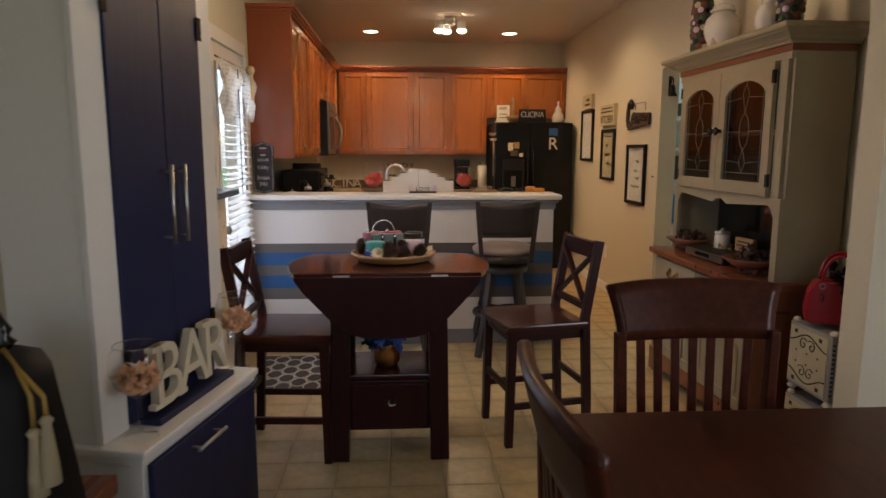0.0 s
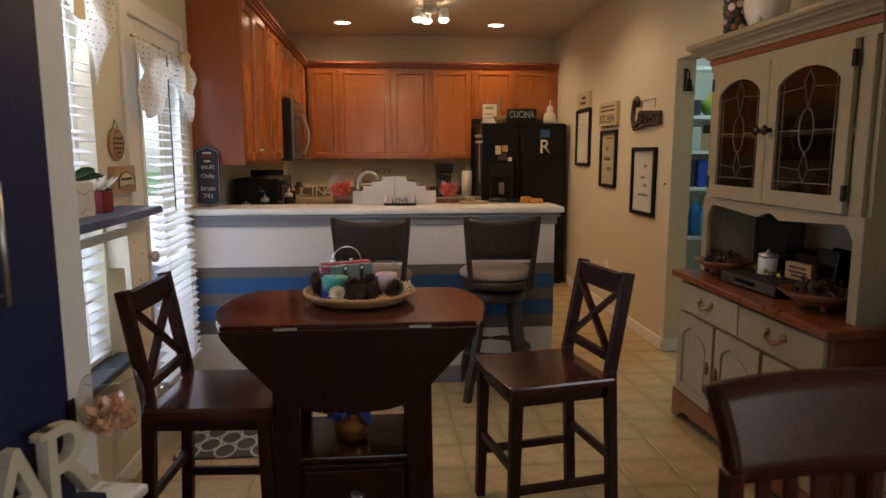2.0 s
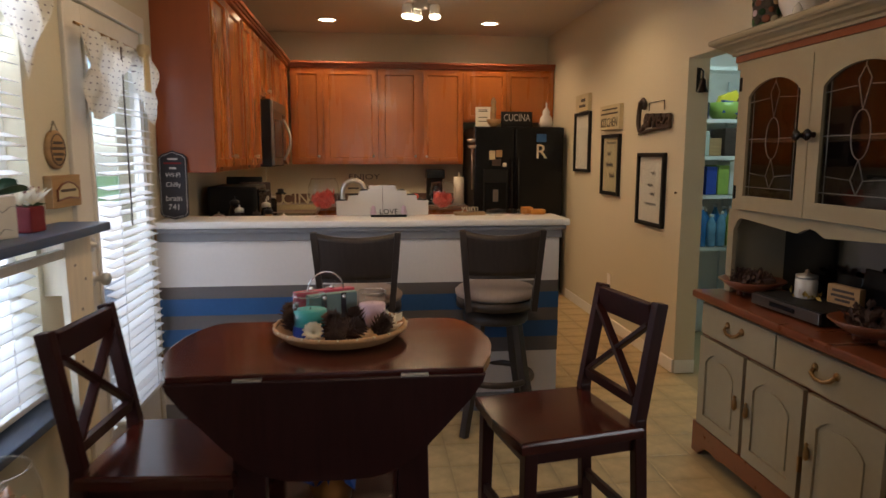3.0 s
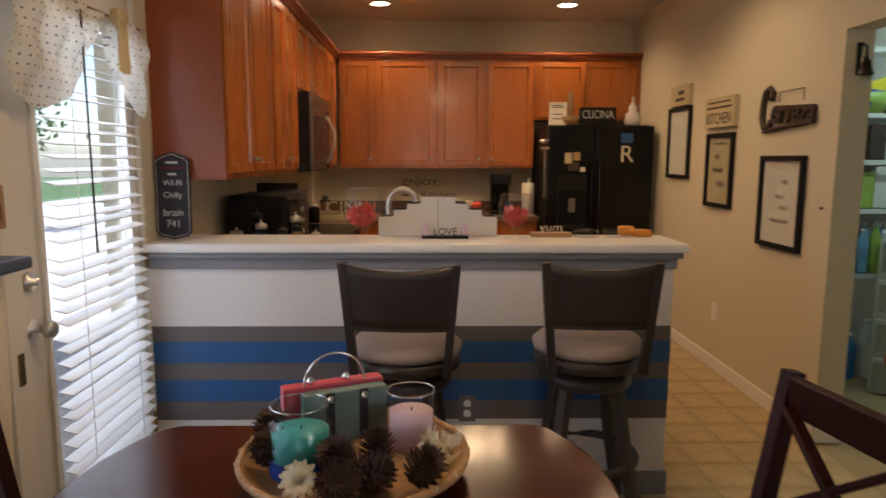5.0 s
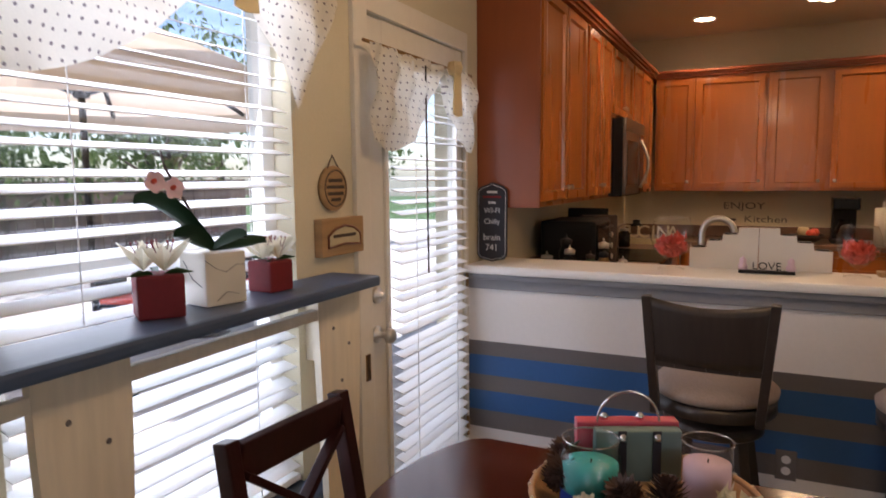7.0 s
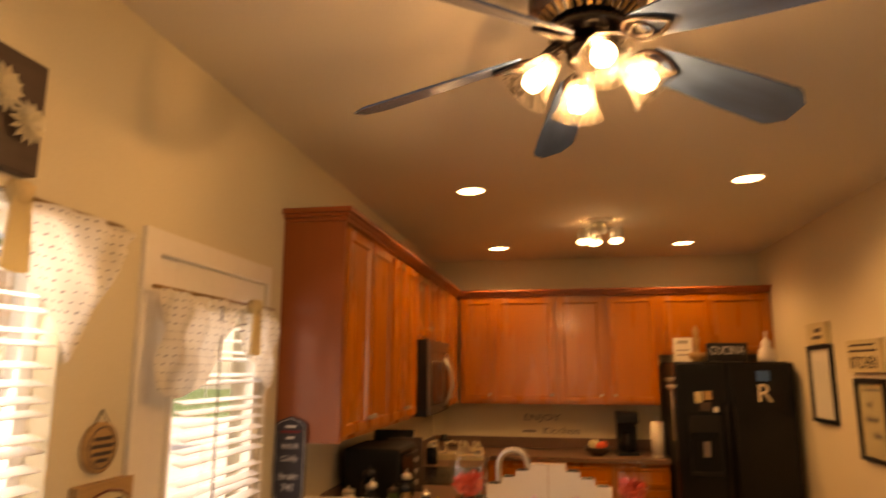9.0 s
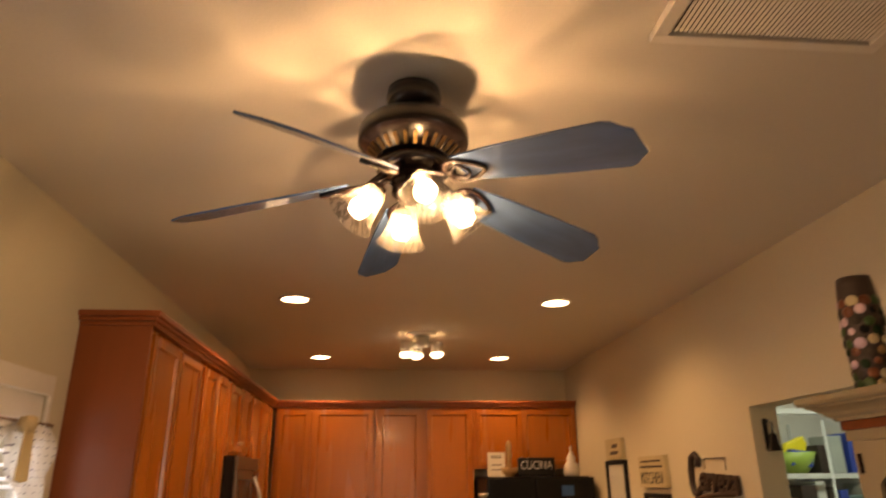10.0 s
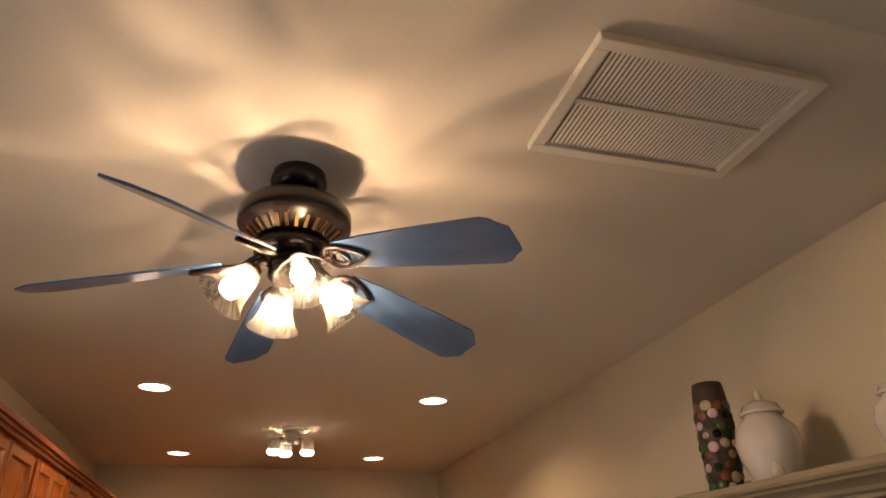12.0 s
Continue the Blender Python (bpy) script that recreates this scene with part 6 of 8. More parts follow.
part("bracket", tube([(0, 0, 0.07), (0, -0.03, 0.09), (0, -0.06, 0.07), (0, -0.06, 0.03)], 0.006, 6), BLACKMATT, b)
part("back_plate", box((-0.012, -0.006, -0.05), (0.012, 0.0, 0.10), 0.003), BLACKMATT, b)
part("bell", lathe([(0.008, 0.03), (0.018, 0.02), (0.022, -0.02), (0.034, -0.05), (0.036, -0.055)], 18, at=(0, -0.06, 0), closed=False), BRONZE, b)

r, w, h = hung("round_plaque", 4.79, 4.925, 1.38, 1.52, -1, "round wooden plaque with carved lettering", "sign")
d = part("disc", lathe([(0.068, 0), (0.068, 0.014), (0.062, 0.017), (0.001, 0.017)], 32, m=pose(0, -0.001, 0, 90, 0, 0)), SIGNWOOD, r)
part("ring", tube([(0.055 * math.cos(2 * math.pi * k / 28), -0.019, 0.055 * math.sin(2 * math.pi * k / 28)) for k in range(28)], 0.002, 5, True), SIGNBROWN, d)
for z, ln in ((0.025, 0.07), (0.005, 0.09), (-0.015, 0.08), (-0.033, 0.05)):
    part("carved_line", box((-ln / 2, -0.0195, z - 0.006), (ln / 2, -0.0175, z + 0.004)), SIGNBROWN, d)
part("cord", tube([(-0.03, -0.01, 0.06), (0, -0.008, 0.10), (0.03, -0.01, 0.06)], 0.002, 6), SIGNBROWN, r)
r, w, h = hung("wood_plaque", 4.765, 4.99, 1.245, 1.36, -1, "pale wooden plaque with an arched carved label", "sign")
d = part("board", box((-w / 2, -0.03, -h / 2), (w / 2, -0.001, h / 2), 0.003), SIGNWOOD, r)
arch = [(-0.085, -0.03), (-0.085, 0.005), (-0.05, 0.025), (0, 0.034), (0.05, 0.025), (0.085, 0.005), (0.085, -0.03), (0, -0.022)]
part("label", slab(arch, 0.003, pose(0, -0.034, 0)), SIGNCREAM, d)
part("label_rim", tube([(x, -0.034, z) for x, z in arch], 0.004, 6, True), HUTCHWOOD, d)
part("writing_line", box((-0.06, -0.0352, -0.002), (0.06, -0.0342, 0.008)), SIGNBROWN, d)
r, w, h = hung("flower_plaque", 4.0, 4.505, 2.11, 2.39, -1, "dark wood plaque with gold script and white flowers", "sign")
d = part("board", box((-w / 2, -0.04, -h / 2), (w / 2, -0.001, h / 2), 0.004), SIGNBROWN, r)
part("lettering", text_bm("awesome", 0.075, 0.006, Matrix.Translation((-0.05, -0.045, -0.065)) @ pose(0, 0, 0, 0, -4, 0), 0.30), GOLD, d, "gold script lettering")
for k, (x, z, s) in enumerate(((0.11, 0.03, 0.06), (0.19, -0.025, 0.055))):
    bm = bmesh.new()
    for q in range(14):
        a = 2 * math.pi * q / 14
        for ring, up in ((1.0, 0.012), (0.62, 0.024)):
            c, t1, t2 = Vector((x, -0.045 - up * 0.5, z)), a - 0.2, a + 0.2
            v = [bm.verts.new(c), bm.verts.new(c + Vector((math.cos(t1) * s * ring * 0.7, -up, math.sin(t1) * s * ring * 0.7))), bm.verts.new(c + Vector((math.cos(a) * s * ring, -up * 0.6, math.sin(a) * s * ring))), bm.verts.new(c + Vector((math.cos(t2) * s * ring * 0.7, -up, math.sin(t2) * s * ring * 0.7)))]
            bm.faces.new(v)
    part("paper_flower", bm, PETAL, d)

# ---- on the bar ----
BT = 1.0925
b = thing("chalkboard", pose(-0.806, 5.985, BT, -1.5, 0, 0), "scalloped chalkboard with chalk writing leaning on the panel", "chalkboard")
w, h = 0.072, 0.365
out = [(-w, 0.03), (-w + 0.015, 0.012), (-0.03, 0.008), (0, 0), (0.03, 0.008), (w - 0.015, 0.012), (w, 0.03), (w, h - 0.035), (w - 0.02, h - 0.018), (0.03, h - 0.012), (0, h), (-0.03, h - 0.012), (-w + 0.02, h - 0.018), (-w, h - 0.035)]
d = part("slate", slab(out, 0.012, pose(0, 0, 0), 0.002), DARKSLATE, b)
part("rim_line", tube([(x * 0.91, -0.001, 0.18 + (z - 0.18) * 0.95) for x, z in out], 0.0014, 5, True), CHALK, d)
for words, z, size in (("WI-FI", 0.235, 0.034), ("Chilly", 0.185, 0.034), ("brain", 0.112, 0.042), ("741", 0.065, 0.042)):
    part("chalk_writing", text_bm(words, size, 0.001, Matrix.Translation((0, -0.001, z))), CHALK, d)
for z, ln, mt in ((0.32, 0.05, CHALK), (0.298, 0.09, REDPOT), (0.272, 0.035, CHALK)):
    part("writing_line", box((-ln / 2, -0.0015, z - 0.005), (ln / 2, -0.0002, z + 0.005)), mt, d)

s = thing("stepped_riser", (0.30, 6.12, BT), "pair of white stepped display risers on the bar", "display riser")
for g in (-1, 1):
    outl = [(0.001, 0), (0.001, 0.172), (0.075, 0.172), (0.075, 0.142), (0.135, 0.142), (0.135, 0.115), (0.195, 0.115), (0.195, 0.085), (0.262, 0.085), (0.262, 0)]
    p = part("riser", slab([(g * x, z) for x, z in (outl if g > 0 else outl)], 0.05, None, 0.002), PORCELAIN, s)
    for x, z in ((0.105, 0.142), (0.165, 0.115), (0.228, 0.085)):
        part("cup", box((g * x - 0.022, 0.006, z), (g * x + 0.022, 0.044, z + 0.006), 0.002), BLACKMATT, p)
s = thing("love_sign", (0.331, 6.03, BT), "small dark metal word sign with pink figures", "sign")
part("base", box((-0.10, -0.015, 0), (0.10, 0.015, 0.012), 0.003), BLACKMATT, s)
part("lettering", text_bm("LOVE", 0.042, 0.006, Matrix.Translation((0, 0, 0.028)), 0.10), BLACKMATT, s)
for x in (-0.085, 0.085):
    bm = lathe([(0.001, 0.012), (0.016, 0.014), (0.018, 0.03), (0.011, 0.04), (0.014, 0.052), (0.001, 0.066)], 14, at=(x, 0, 0))
    part("figure", bm, LILAC, s)
s = thing("word_tray", (0.80, 6.11, BT), "small wooden tray with a cream word cut-out", "tray")
part("tray", box((-0.09, -0.035, 0), (0.09, 0.035, 0.018), 0.003), SIGNWOOD, s)
part("lettering", text_bm("yum", 0.050, 0.006, Matrix.Translation((0, -0.01, 0.040)), 0.10), CREAMLETTER, s)
single("glass_dish", lathe([(0.055, 0), (0.062, 0.01), (0.052, 0.028), (0.02, 0.036), (0.001, 0.037)], 24), BOWLGLASS, "small upturned clear glass dish on the bar", "dish", (0.955, 6.10, BT)).visible_shadow = False
single("clear_box", box((-0.055, -0.035, 0), (0.055, 0.035, 0.035), 0.006), BOWLGLASS, "clear plastic box on the bar", "box", (1.09, 6.09, BT)).visible_shadow = False
single("sponge", box((-0.045, -0.03, 0), (0.045, 0.03, 0.03), 0.012), ORANGE, "orange sponge on the bar", "sponge", (1.205, 6.12, BT), "sponges on the bar")
single("sponge", box((-0.035, -0.025, 0), (0.035, 0.025, 0.042), 0.012), ORANGE, "orange sponge on the bar", "sponge", (1.15, 6.155, BT), "sponges on the bar")

# ---- kitchen counters ----
f = thing("faucet", (0.06, 6.46, 0.921), "brushed steel gooseneck kitchen faucet", "faucet")
part("base", lathe([(0.028, 0), (0.026, 0.03), (0.016, 0.05)], 20), STEEL, f)
arc = [(0.07 * (1 - math.cos(math.pi * k / 12)), 0.0, 0.285 + 0.075 * math.sin(math.pi * k / 12)) for k in range(13)]
part("spout", tube([(0, 0, 0.04), (0, 0, 0.2)] + arc + [(0.14, 0.0, 0.24)], 0.015, 12), STEEL, f)
part("lever", tube([(0, 0.02, 0.04), (0, 0.07, 0.09)], 0.007, 8), STEEL, f)
bm = bmesh.new()
for lo, hi in (((-0.02, 6.33, 0.9205), (0.56, 6.35, 0.925)), ((-0.02, 6.56, 0.9205), (0.56, 6.58, 0.925)), ((-0.02, 6.35, 0.9205), (0.0, 6.56, 0.925)), ((0.54, 6.35, 0.9205), (0.56, 6.56, 0.925))):
    add_box(bm, lo, hi, 0.001)
single("sink_rim", bm, STEEL, "steel rim of the kitchen sink", "sink")

t = thing("toaster_oven", Matrix.Translation((-0.50, 6.80, 0.921)) @ FACE_RIGHT, "black toaster oven with a glass door", "toaster oven")
part("body", box((0, 0.012, 0.012), (0.42, 0.33, 0.31), 0.02), BLACKMATT, t)
part("door", box((0.02, 0, 0.04), (0.31, 0.012, 0.29), 0.004), BLACK, t)
part("handle", tube([(0.04, -0.02, 0.27), (0.29, -0.02, 0.27)], 0.007, 8), BLACKMATT, t)
for z in (0.08, 0.145, 0.21):
    part("dial", knob_bm((0.365, 0.012, z), 0.018, 0.022), STEEL, t)
for x in (0.04, 0.38):
    for y in (0.06, 0.29):
        part("foot", lathe([(0.012, 0), (0.012, 0.012)], 10, at=(x, y, 0)), BLACKMATT, t)
single("cutting_board", box((-0.13, -0.009, 0), (0.13, 0.009, 0.36), 0.008), BLACKMATT, "dark cutting board leaning beside the oven", "cutting board", pose(-0.70, 7.36, 0.921, -9, 0, 0))
single("cutting_board", box((-0.11, -0.008, 0), (0.11, 0.008, 0.32), 0.008), SIGNBROWN, "dark brown board leaning beside the oven", "cutting board", pose(-0.60, 7.30, 0.921, -8, 0, 14))


def make_jar(place, r, h, body, lid, label):
    j = thing("jar", place, label, "jar", "jars on the worktop")
    part("body", lathe([(r * 0.9, 0), (r, 0.01), (r, h * 0.72), (r * 0.7, h * 0.82), (r * 0.7, h * 0.86)], 18), body, j)
    part("lid", lathe([(r * 0.76, h * 0.86), (r * 0.78, h * 0.97), (r * 0.4, h), (r * 0.12, h * 1.02), (r * 0.14, h * 1.08), (0.001, h * 1.1)], 18), lid, j)


make_jar((-0.80, 8.50, 0.921), 0.055, 0.20, BLACK, STEEL, "black canister with steel lid on the worktop")
make_jar((-0.66, 8.48, 0.921), 0.045, 0.15, BLACK, STEEL, "small black canister with steel lid")
make_jar((-0.55, 6.40, 0.921), 0.035, 0.20, BOWLGLASS, STEEL, "clear oil bottle with steel cap")
make_jar((-0.46, 6.46, 0.921), 0.03, 0.17, GREEN, SIGNBROWN, "green bottle with brown cap")
make_jar((-0.38, 6.40, 0.921), 0.032, 0.19, BRASS, BLACKMATT, "amber bottle with black cap")
make_jar((-0.68, 6.44, 0.921), 0.04, 0.16, PORCELAIN, STEEL, "white jar with steel lid")
make_jar((-0.30, 6.47, 0.921), 0.028, 0.15, BLACK, STEEL, "black pepper mill with steel cap")
make_jar((-0.23, 6.41, 0.921), 0.03, 0.13, SIGNCREAM, YELLOW, "cream spice jar with yellow lid")
make_jar((-0.60, 6.52, 0.921), 0.038, 0.24, BLACK, BLACKMATT, "tall black bottle on the worktop")
make_jar((-0.42, 6.58, 0.921), 0.036, 0.22, BLACK, STEEL, "tall black canister with steel lid")
c = thing("letter_tray", (-0.52, 8.78, 0.921), "cream word letters standing on a wooden tray", "sign")
part("tray", box((-0.235, -0.05, 0), (0.235, 0.05, 0.045), 0.004), SIGNCREAM, c)
for k, ch in enumerate("CUCINA"):
    part("letter", text_bm(ch, 0.145, 0.016, Matrix.Translation((-0.19 + 0.077 * k, -0.02, 0.098))), CREAMLETTER, c)
part("cap_ornament", lathe([(0.05, 0), (0.055, 0.008), (0.03, 0.02), (0.028, 0.05), (0.001, 0.055)], 18, at=(-0.10, 0.02, 0.145)), BLACKMATT, c)
k = thing("coffee_maker", (0.83, 9.28, 0.921), "black coffee maker on the worktop", "coffee maker")
part("base", box((0, 0, 0), (0.19, 0.22, 0.03), 0.008), BLACKMATT, k)
part("tower", box((0.01, 0.13, 0.03), (0.18, 0.22, 0.30), 0.008), BLACKMATT, k)
part("head", box((0.0, 0.0, 0.27), (0.19, 0.22, 0.37), 0.012), BLACK, k)
part("carafe", lathe([(0.055, 0), (0.068, 0.02), (0.068, 0.09), (0.045, 0.14), (0.045, 0.16)], 22, at=(0.095, 0.07, 0.031)), BLACK, k, "dark glass carafe")
k = thing("paper_towel_holder", (1.17, 9.28, 0.921), "white paper towel roll on a stand", "paper towels")
part("base", lathe([(0.075, 0), (0.07, 0.012), (0.001, 0.014)], 20), STEEL, k)
part("roll", lathe([(0.02, 0.014), (0.056, 0.014), (0.056, 0.29), (0.02, 0.29)], 24), PAPER, k)
part("rod", tube([(0, 0, 0.01), (0, 0, 0.34)], 0.006, 8), STEEL, k)
k = thing("fruit_bowl", (0.66, 9.30, 0.921), "bowl of pale and red fruit on the worktop", "fruit bowl")
part("bowl", lathe([(0.05, 0), (0.10, 0.035), (0.125, 0.07), (0.118, 0.07), (0.09, 0.035), (0.001, 0.012)], 24, closed=False), SIGNBROWN, k)
for x, y, z, r, mt in ((-0.03, 0, 0.09, 0.05, SIGNCREAM), (0.05, 0.02, 0.085, 0.04, CORAL), (0.02, -0.05, 0.08, 0.038, CORAL)):
    part("fruit", lathe([(0.001, -r * 0.85), (r * 0.6, -r * 0.75), (r, 0), (r * 0.7, r * 0.7), (r * 0.15, r * 0.78), (0.001, r * 0.7)], 16, at=(x, y, z)), mt, k)
l = thing("wall_lettering", (0.19, Y1 - 0.004, 1.14), "thin dark cut-out kitchen lettering on the end wall", "lettering")
part("word", text_bm("ENJOY", 0.085, 0.004, Matrix.Translation((-0.02, 0, 0.06)), 0.34), STRIPEGREY, l)
part("word", text_bm("Kitchen", 0.085, 0.004, Matrix.Translation((0.16, 0, -0.06)), 0.34), STRIPEGREY, l)
part("word_bar", box((-0.20, -0.002, -0.075), (-0.08, 0.002, -0.055)), STRIPEGREY, l)

# on and over the refrigerator
FT = 1.724
k = thing("recipe_card", pose(1.37, 8.98, FT, -10, 0, -8), "white printed card standing on the refrigerator", "card")
part("card", box((-0.075, -0.003, 0), (0.075, 0.003, 0.20), 0.001), PAPER, k)
for z in (0.165, 0.15, 0.09, 0.05):
    part("print_line", box((-0.045, -0.0042, z), (0.045, -0.0031, z + 0.008)), SIGNBROWN, k)
single("pepper_mill", lathe([(0.035, 0), (0.04, 0.02), (0.025, 0.07), (0.022, 0.14), (0.03, 0.18), (0.02, 0.21), (0.028, 0.25), (0.012, 0.29), (0.001, 0.30)], 20), SIGNWOOD, "turned pale wood pepper mill on the refrigerator", "pepper mill", (1.49, 9.05, FT))
single("wooden_bowl", lathe([(0.03, 0), (0.06, 0.03), (0.075, 0.07), (0.068, 0.07), (0.05, 0.03), (0.001, 0.01)], 20, closed=False), SIGNWOOD, "small wooden bowl on the refrigerator", "bowl", (1.47, 8.93, FT))
k = thing("kitchen_sign", pose(1.71, 8.95, FT, -6, 0, 0), "black sign with pale word on the refrigerator", "sign")
part("board", box((-0.16, -0.01, 0), (0.16, 0.01, 0.15), 0.004), BLACKMATT, k)
part("lettering", text_bm("CUCINA", 0.10, 0.003, Matrix.Translation((0, -0.0115, 0.085)), 0.27), CHALK, k)
single("ceramic_figurine", lathe([(0.06, 0), (0.07, 0.03), (0.062, 0.09), (0.035, 0.12), (0.04, 0.15), (0.02, 0.18), (0.008, 0.20), (0.01, 0.24), (0.001, 0.245)], 20), PORCELAIN, "white ceramic figurine on the refrigerator", "figurine", (2.02, 8.98, FT))
FY = 8.8285
for x, z, w, h, mt in ((1.44, 1.44, 0.06, 0.09, SIGNCREAM), (1.51, 1.455, 0.06, 0.07, SIGNWOOD), (1.485, 1.37, 0.09, 0.07, SIGNBROWN), (1.565, 1.345, 0.04, 0.04, PAPER)):
    single("fridge_magnet", box((x - w / 2, FY - 0.006, z - h / 2), (x + w / 2, FY, z + h / 2), 0.001), mt, "small flat magnet on the refrigerator door", "magnet", group="fridge magnets")
k = thing("letter_magnet", (1.935, FY - 0.006, 1.50), "pale letter magnet under a small blue picture", "magnet")
part("letter", text_bm("R", 0.20, 0.008, Matrix.Translation((0, 0.002, -0.03))), CREAMLETTER, k)
part("picture", box((-0.05, 0.0, 0.07), (0.05, 0.005, 0.15), 0.002), STRIPEBLUE, k)
k = thing("utensil_rail", (1.245, 8.86, 0), "steel ladles hanging beside the refrigerator", "utensils")
part("ladle", tube([(0, 0, 1.10), (0, 0, 1.52)], 0.007, 8), STEEL, k)
part("ladle_bowl", lathe([(0.001, 0), (0.035, 0.01), (0.045, 0.035), (0.04, 0.035), (0.001, 0.012)], 18, at=(-0.01, -0.03, 1.50), closed=False), STEEL, k)
part("ladle_bowl", lathe([(0.001, 0), (0.035, 0.01), (0.045, 0.035), (0.04, 0.035), (0.001, 0.012)], 18, at=(-0.02, -0.04, 1.56), closed=False), STEEL, k)

# ---- on the pub table ----
TT = 0.8855
tr = thing("wicker_tray", (0.134, 4.325, TT), "round shallow wicker tray on the pub table", "tray")
prof = [(0.001, 0.004), (0.15, 0.004), (0.17, 0.007), (0.190, 0.028), (0.198, 0.034), (0.195, 0.040), (0.186, 0.034), (0.165, 0.014), (0.001, 0.012)]
part("dish", lathe(prof, 48, closed=False), WICKER, tr)
part("rim", tube([(0.195 * math.cos(2 * math.pi * q / 48), 0.195 * math.sin(2 * math.pi * q / 48), 0.036) for q in range(48)], 0.007, 8, True), WICKER, tr)
for q in range(24):
    a = 2 * math.pi * q / 24
    part("binding", bar((0.188 * math.cos(a), 0.188 * math.sin(a), 0.030), (0.201 * math.cos(a), 0.201 * math.sin(a), 0.043), 0.006, 0.006), SIGNCREAM, tr)
TZ = TT + 0.0125


def make_candle(place, r, h, wax, label, lidded):
    c = thing("candle_jar", place, label, "candle")
    part("wax", lathe([(r * 0.92, 0.004), (r * 0.93, h * (0.64 if lidded else 0.64)), (0.001, h * (0.645 if lidded else 0.645))], 26), wax, c)
    prof = [(r, 0), (r, h * 0.74), (r * 0.84, h * 0.82), (r * 0.84, h * 0.9), (r * 0.95, h * 0.93), (r * 0.93, h)] if lidded else [(r * 0.94, 0), (r, 0.01), (r, h)]
    part("glass", lathe(prof, 28, closed=False), BOWLGLASS, c).visible_shadow = False
    rr = r * (0.93 if lidded else 1.0)
    part("rim", tube([(rr * math.cos(2 * math.pi * q / 28), rr * math.sin(2 * math.pi * q / 28), h) for q in range(28)], 0.0018, 6, True), RIMGLASS, c).visible_shadow = False
    part("wick", tube([(0, 0, h * 0.55), (0.002, 0, h * 0.7)], 0.0015, 5), INK, c)
    if lidded:
        part("label", lathe([(r + 0.0006, h * 0.06), (r + 0.0006, h * 0.30)], 28, closed=False), COBALT, c, "deep blue paper label")
    return c


make_candle((0.046, 4.293, TZ), 0.052, 0.125, TEAL, "teal candle in a lipped glass jar", True)
make_candle((0.230, 4.400, TZ), 0.044, 0.110, LILAC, "lilac candle in a straight glass", False)
bk = thing("book_purse", pose(0.088, 4.452, TZ, 0, 0, 24), "box purse shaped like books with a chrome handle", "purse")
part("front_cover", box((-0.075, -0.035, 0), (0.088, -0.005, 0.100), 0.004), SEAGLASS, bk)
part("back_cover", box((-0.105, -0.004, 0), (0.092, 0.03, 0.107), 0.004), PINKRED, bk)
part("handle", tube([(-0.066, 0.0, 0.09)] + [(-0.006 - 0.060 * math.cos(math.pi * q / 14), 0.0, 0.104 + 0.062 * math.sin(math.pi * q / 14)) for q in range(15)] + [(0.054, 0, 0.09)], 0.0026, 8), CHROME, bk)
for x in (-0.05, 0.02):
    part("clasp", lathe([(0.007, 0), (0.009, 0.006), (0.004, 0.012), (0.001, 0.013)], 12, at=(x, 0.012, 0.107)), CHROME, bk)
for x in (-0.025, 0.04):
    part("strap", box((x - 0.008, -0.0375, 0.0), (x + 0.008, -0.0355, 0.1005)), DARKSLATE, bk)
    part("buckle", lathe([(0.006, 0), (0.009, 0.004), (0.001, 0.01)], 12, m=Matrix.Translation((x, -0.038, 0.088)) @ pose(0, 0, 0, 90, 0, 0)), CHROME, bk)


def make_cone(place, s, seed):
    bm = bmesh.new()
    rng = random.Random(seed)
    n = 120
    for q in range(n):
        f = q / n
        a = q * 2.39996
        r = s * (math.sin(math.pi * min(0.12 + f * 0.86, 1)) ** 0.6) * rng.uniform(0.95, 1.2)
        o = Vector((0, 0, s * 1.7 * f))
        d = Vector((math.cos(a), math.sin(a), 0.15 + f * 0.8)).normalized()
        side = Vector((-math.sin(a), math.cos(a), 0))
        mid, tip = o + d * r * 0.72, o + d * max(r, s * 0.25) * 1.12 + Vector((0, 0, s * 0.06))
        wd, th = s * 0.15, Vector((0, 0, s * 0.05))
        v = [bm.verts.new(c) for c in (o, mid - side * wd, tip, mid + side * wd, mid - th, mid + th)]
        for tri in ((0, 1, 5), (1, 2, 5), (2, 3, 5), (3, 0, 5), (1, 0, 4), (2, 1, 4), (3, 2, 4), (0, 3, 4)):
            bm.faces.new([v[i] for i in tri])
    return single("pine_cone", bm, CONE, "dark brown open pine cone", "pine cone", place, "pine cones in the tray")


for x, y, s, rx, rz, sd in ((0.112, 4.212, 0.034, 60, 20, 1), (0.152, 4.200, 0.034, 65, 120, 2), (0.193, 4.208, 0.034, 70, 250, 3), (0.236, 4.232, 0.034, 45, 60, 4), (0.128, 4.255, 0.034, 30, 310, 5), (0.182, 4.258, 0.035, 20, 200, 8), (-0.018, 4.365, 0.033, 10, 0, 6), (-0.016, 4.300, 0.033, 30, 40, 7)):
    make_cone(pose(x, y, TZ + s * 0.7, rx, 0, rz), s, sd)
bm = bmesh.new()
for ring, tilt in ((12, 0.3), (10, 0.9)):
    for q in range(ring):
        a = 2 * math.pi * q / ring + tilt
        rounded_petal(bm, (0, 0, 0.012), (math.cos(a), math.sin(a), tilt), (0, 0, 1), 0.034, 0.006)
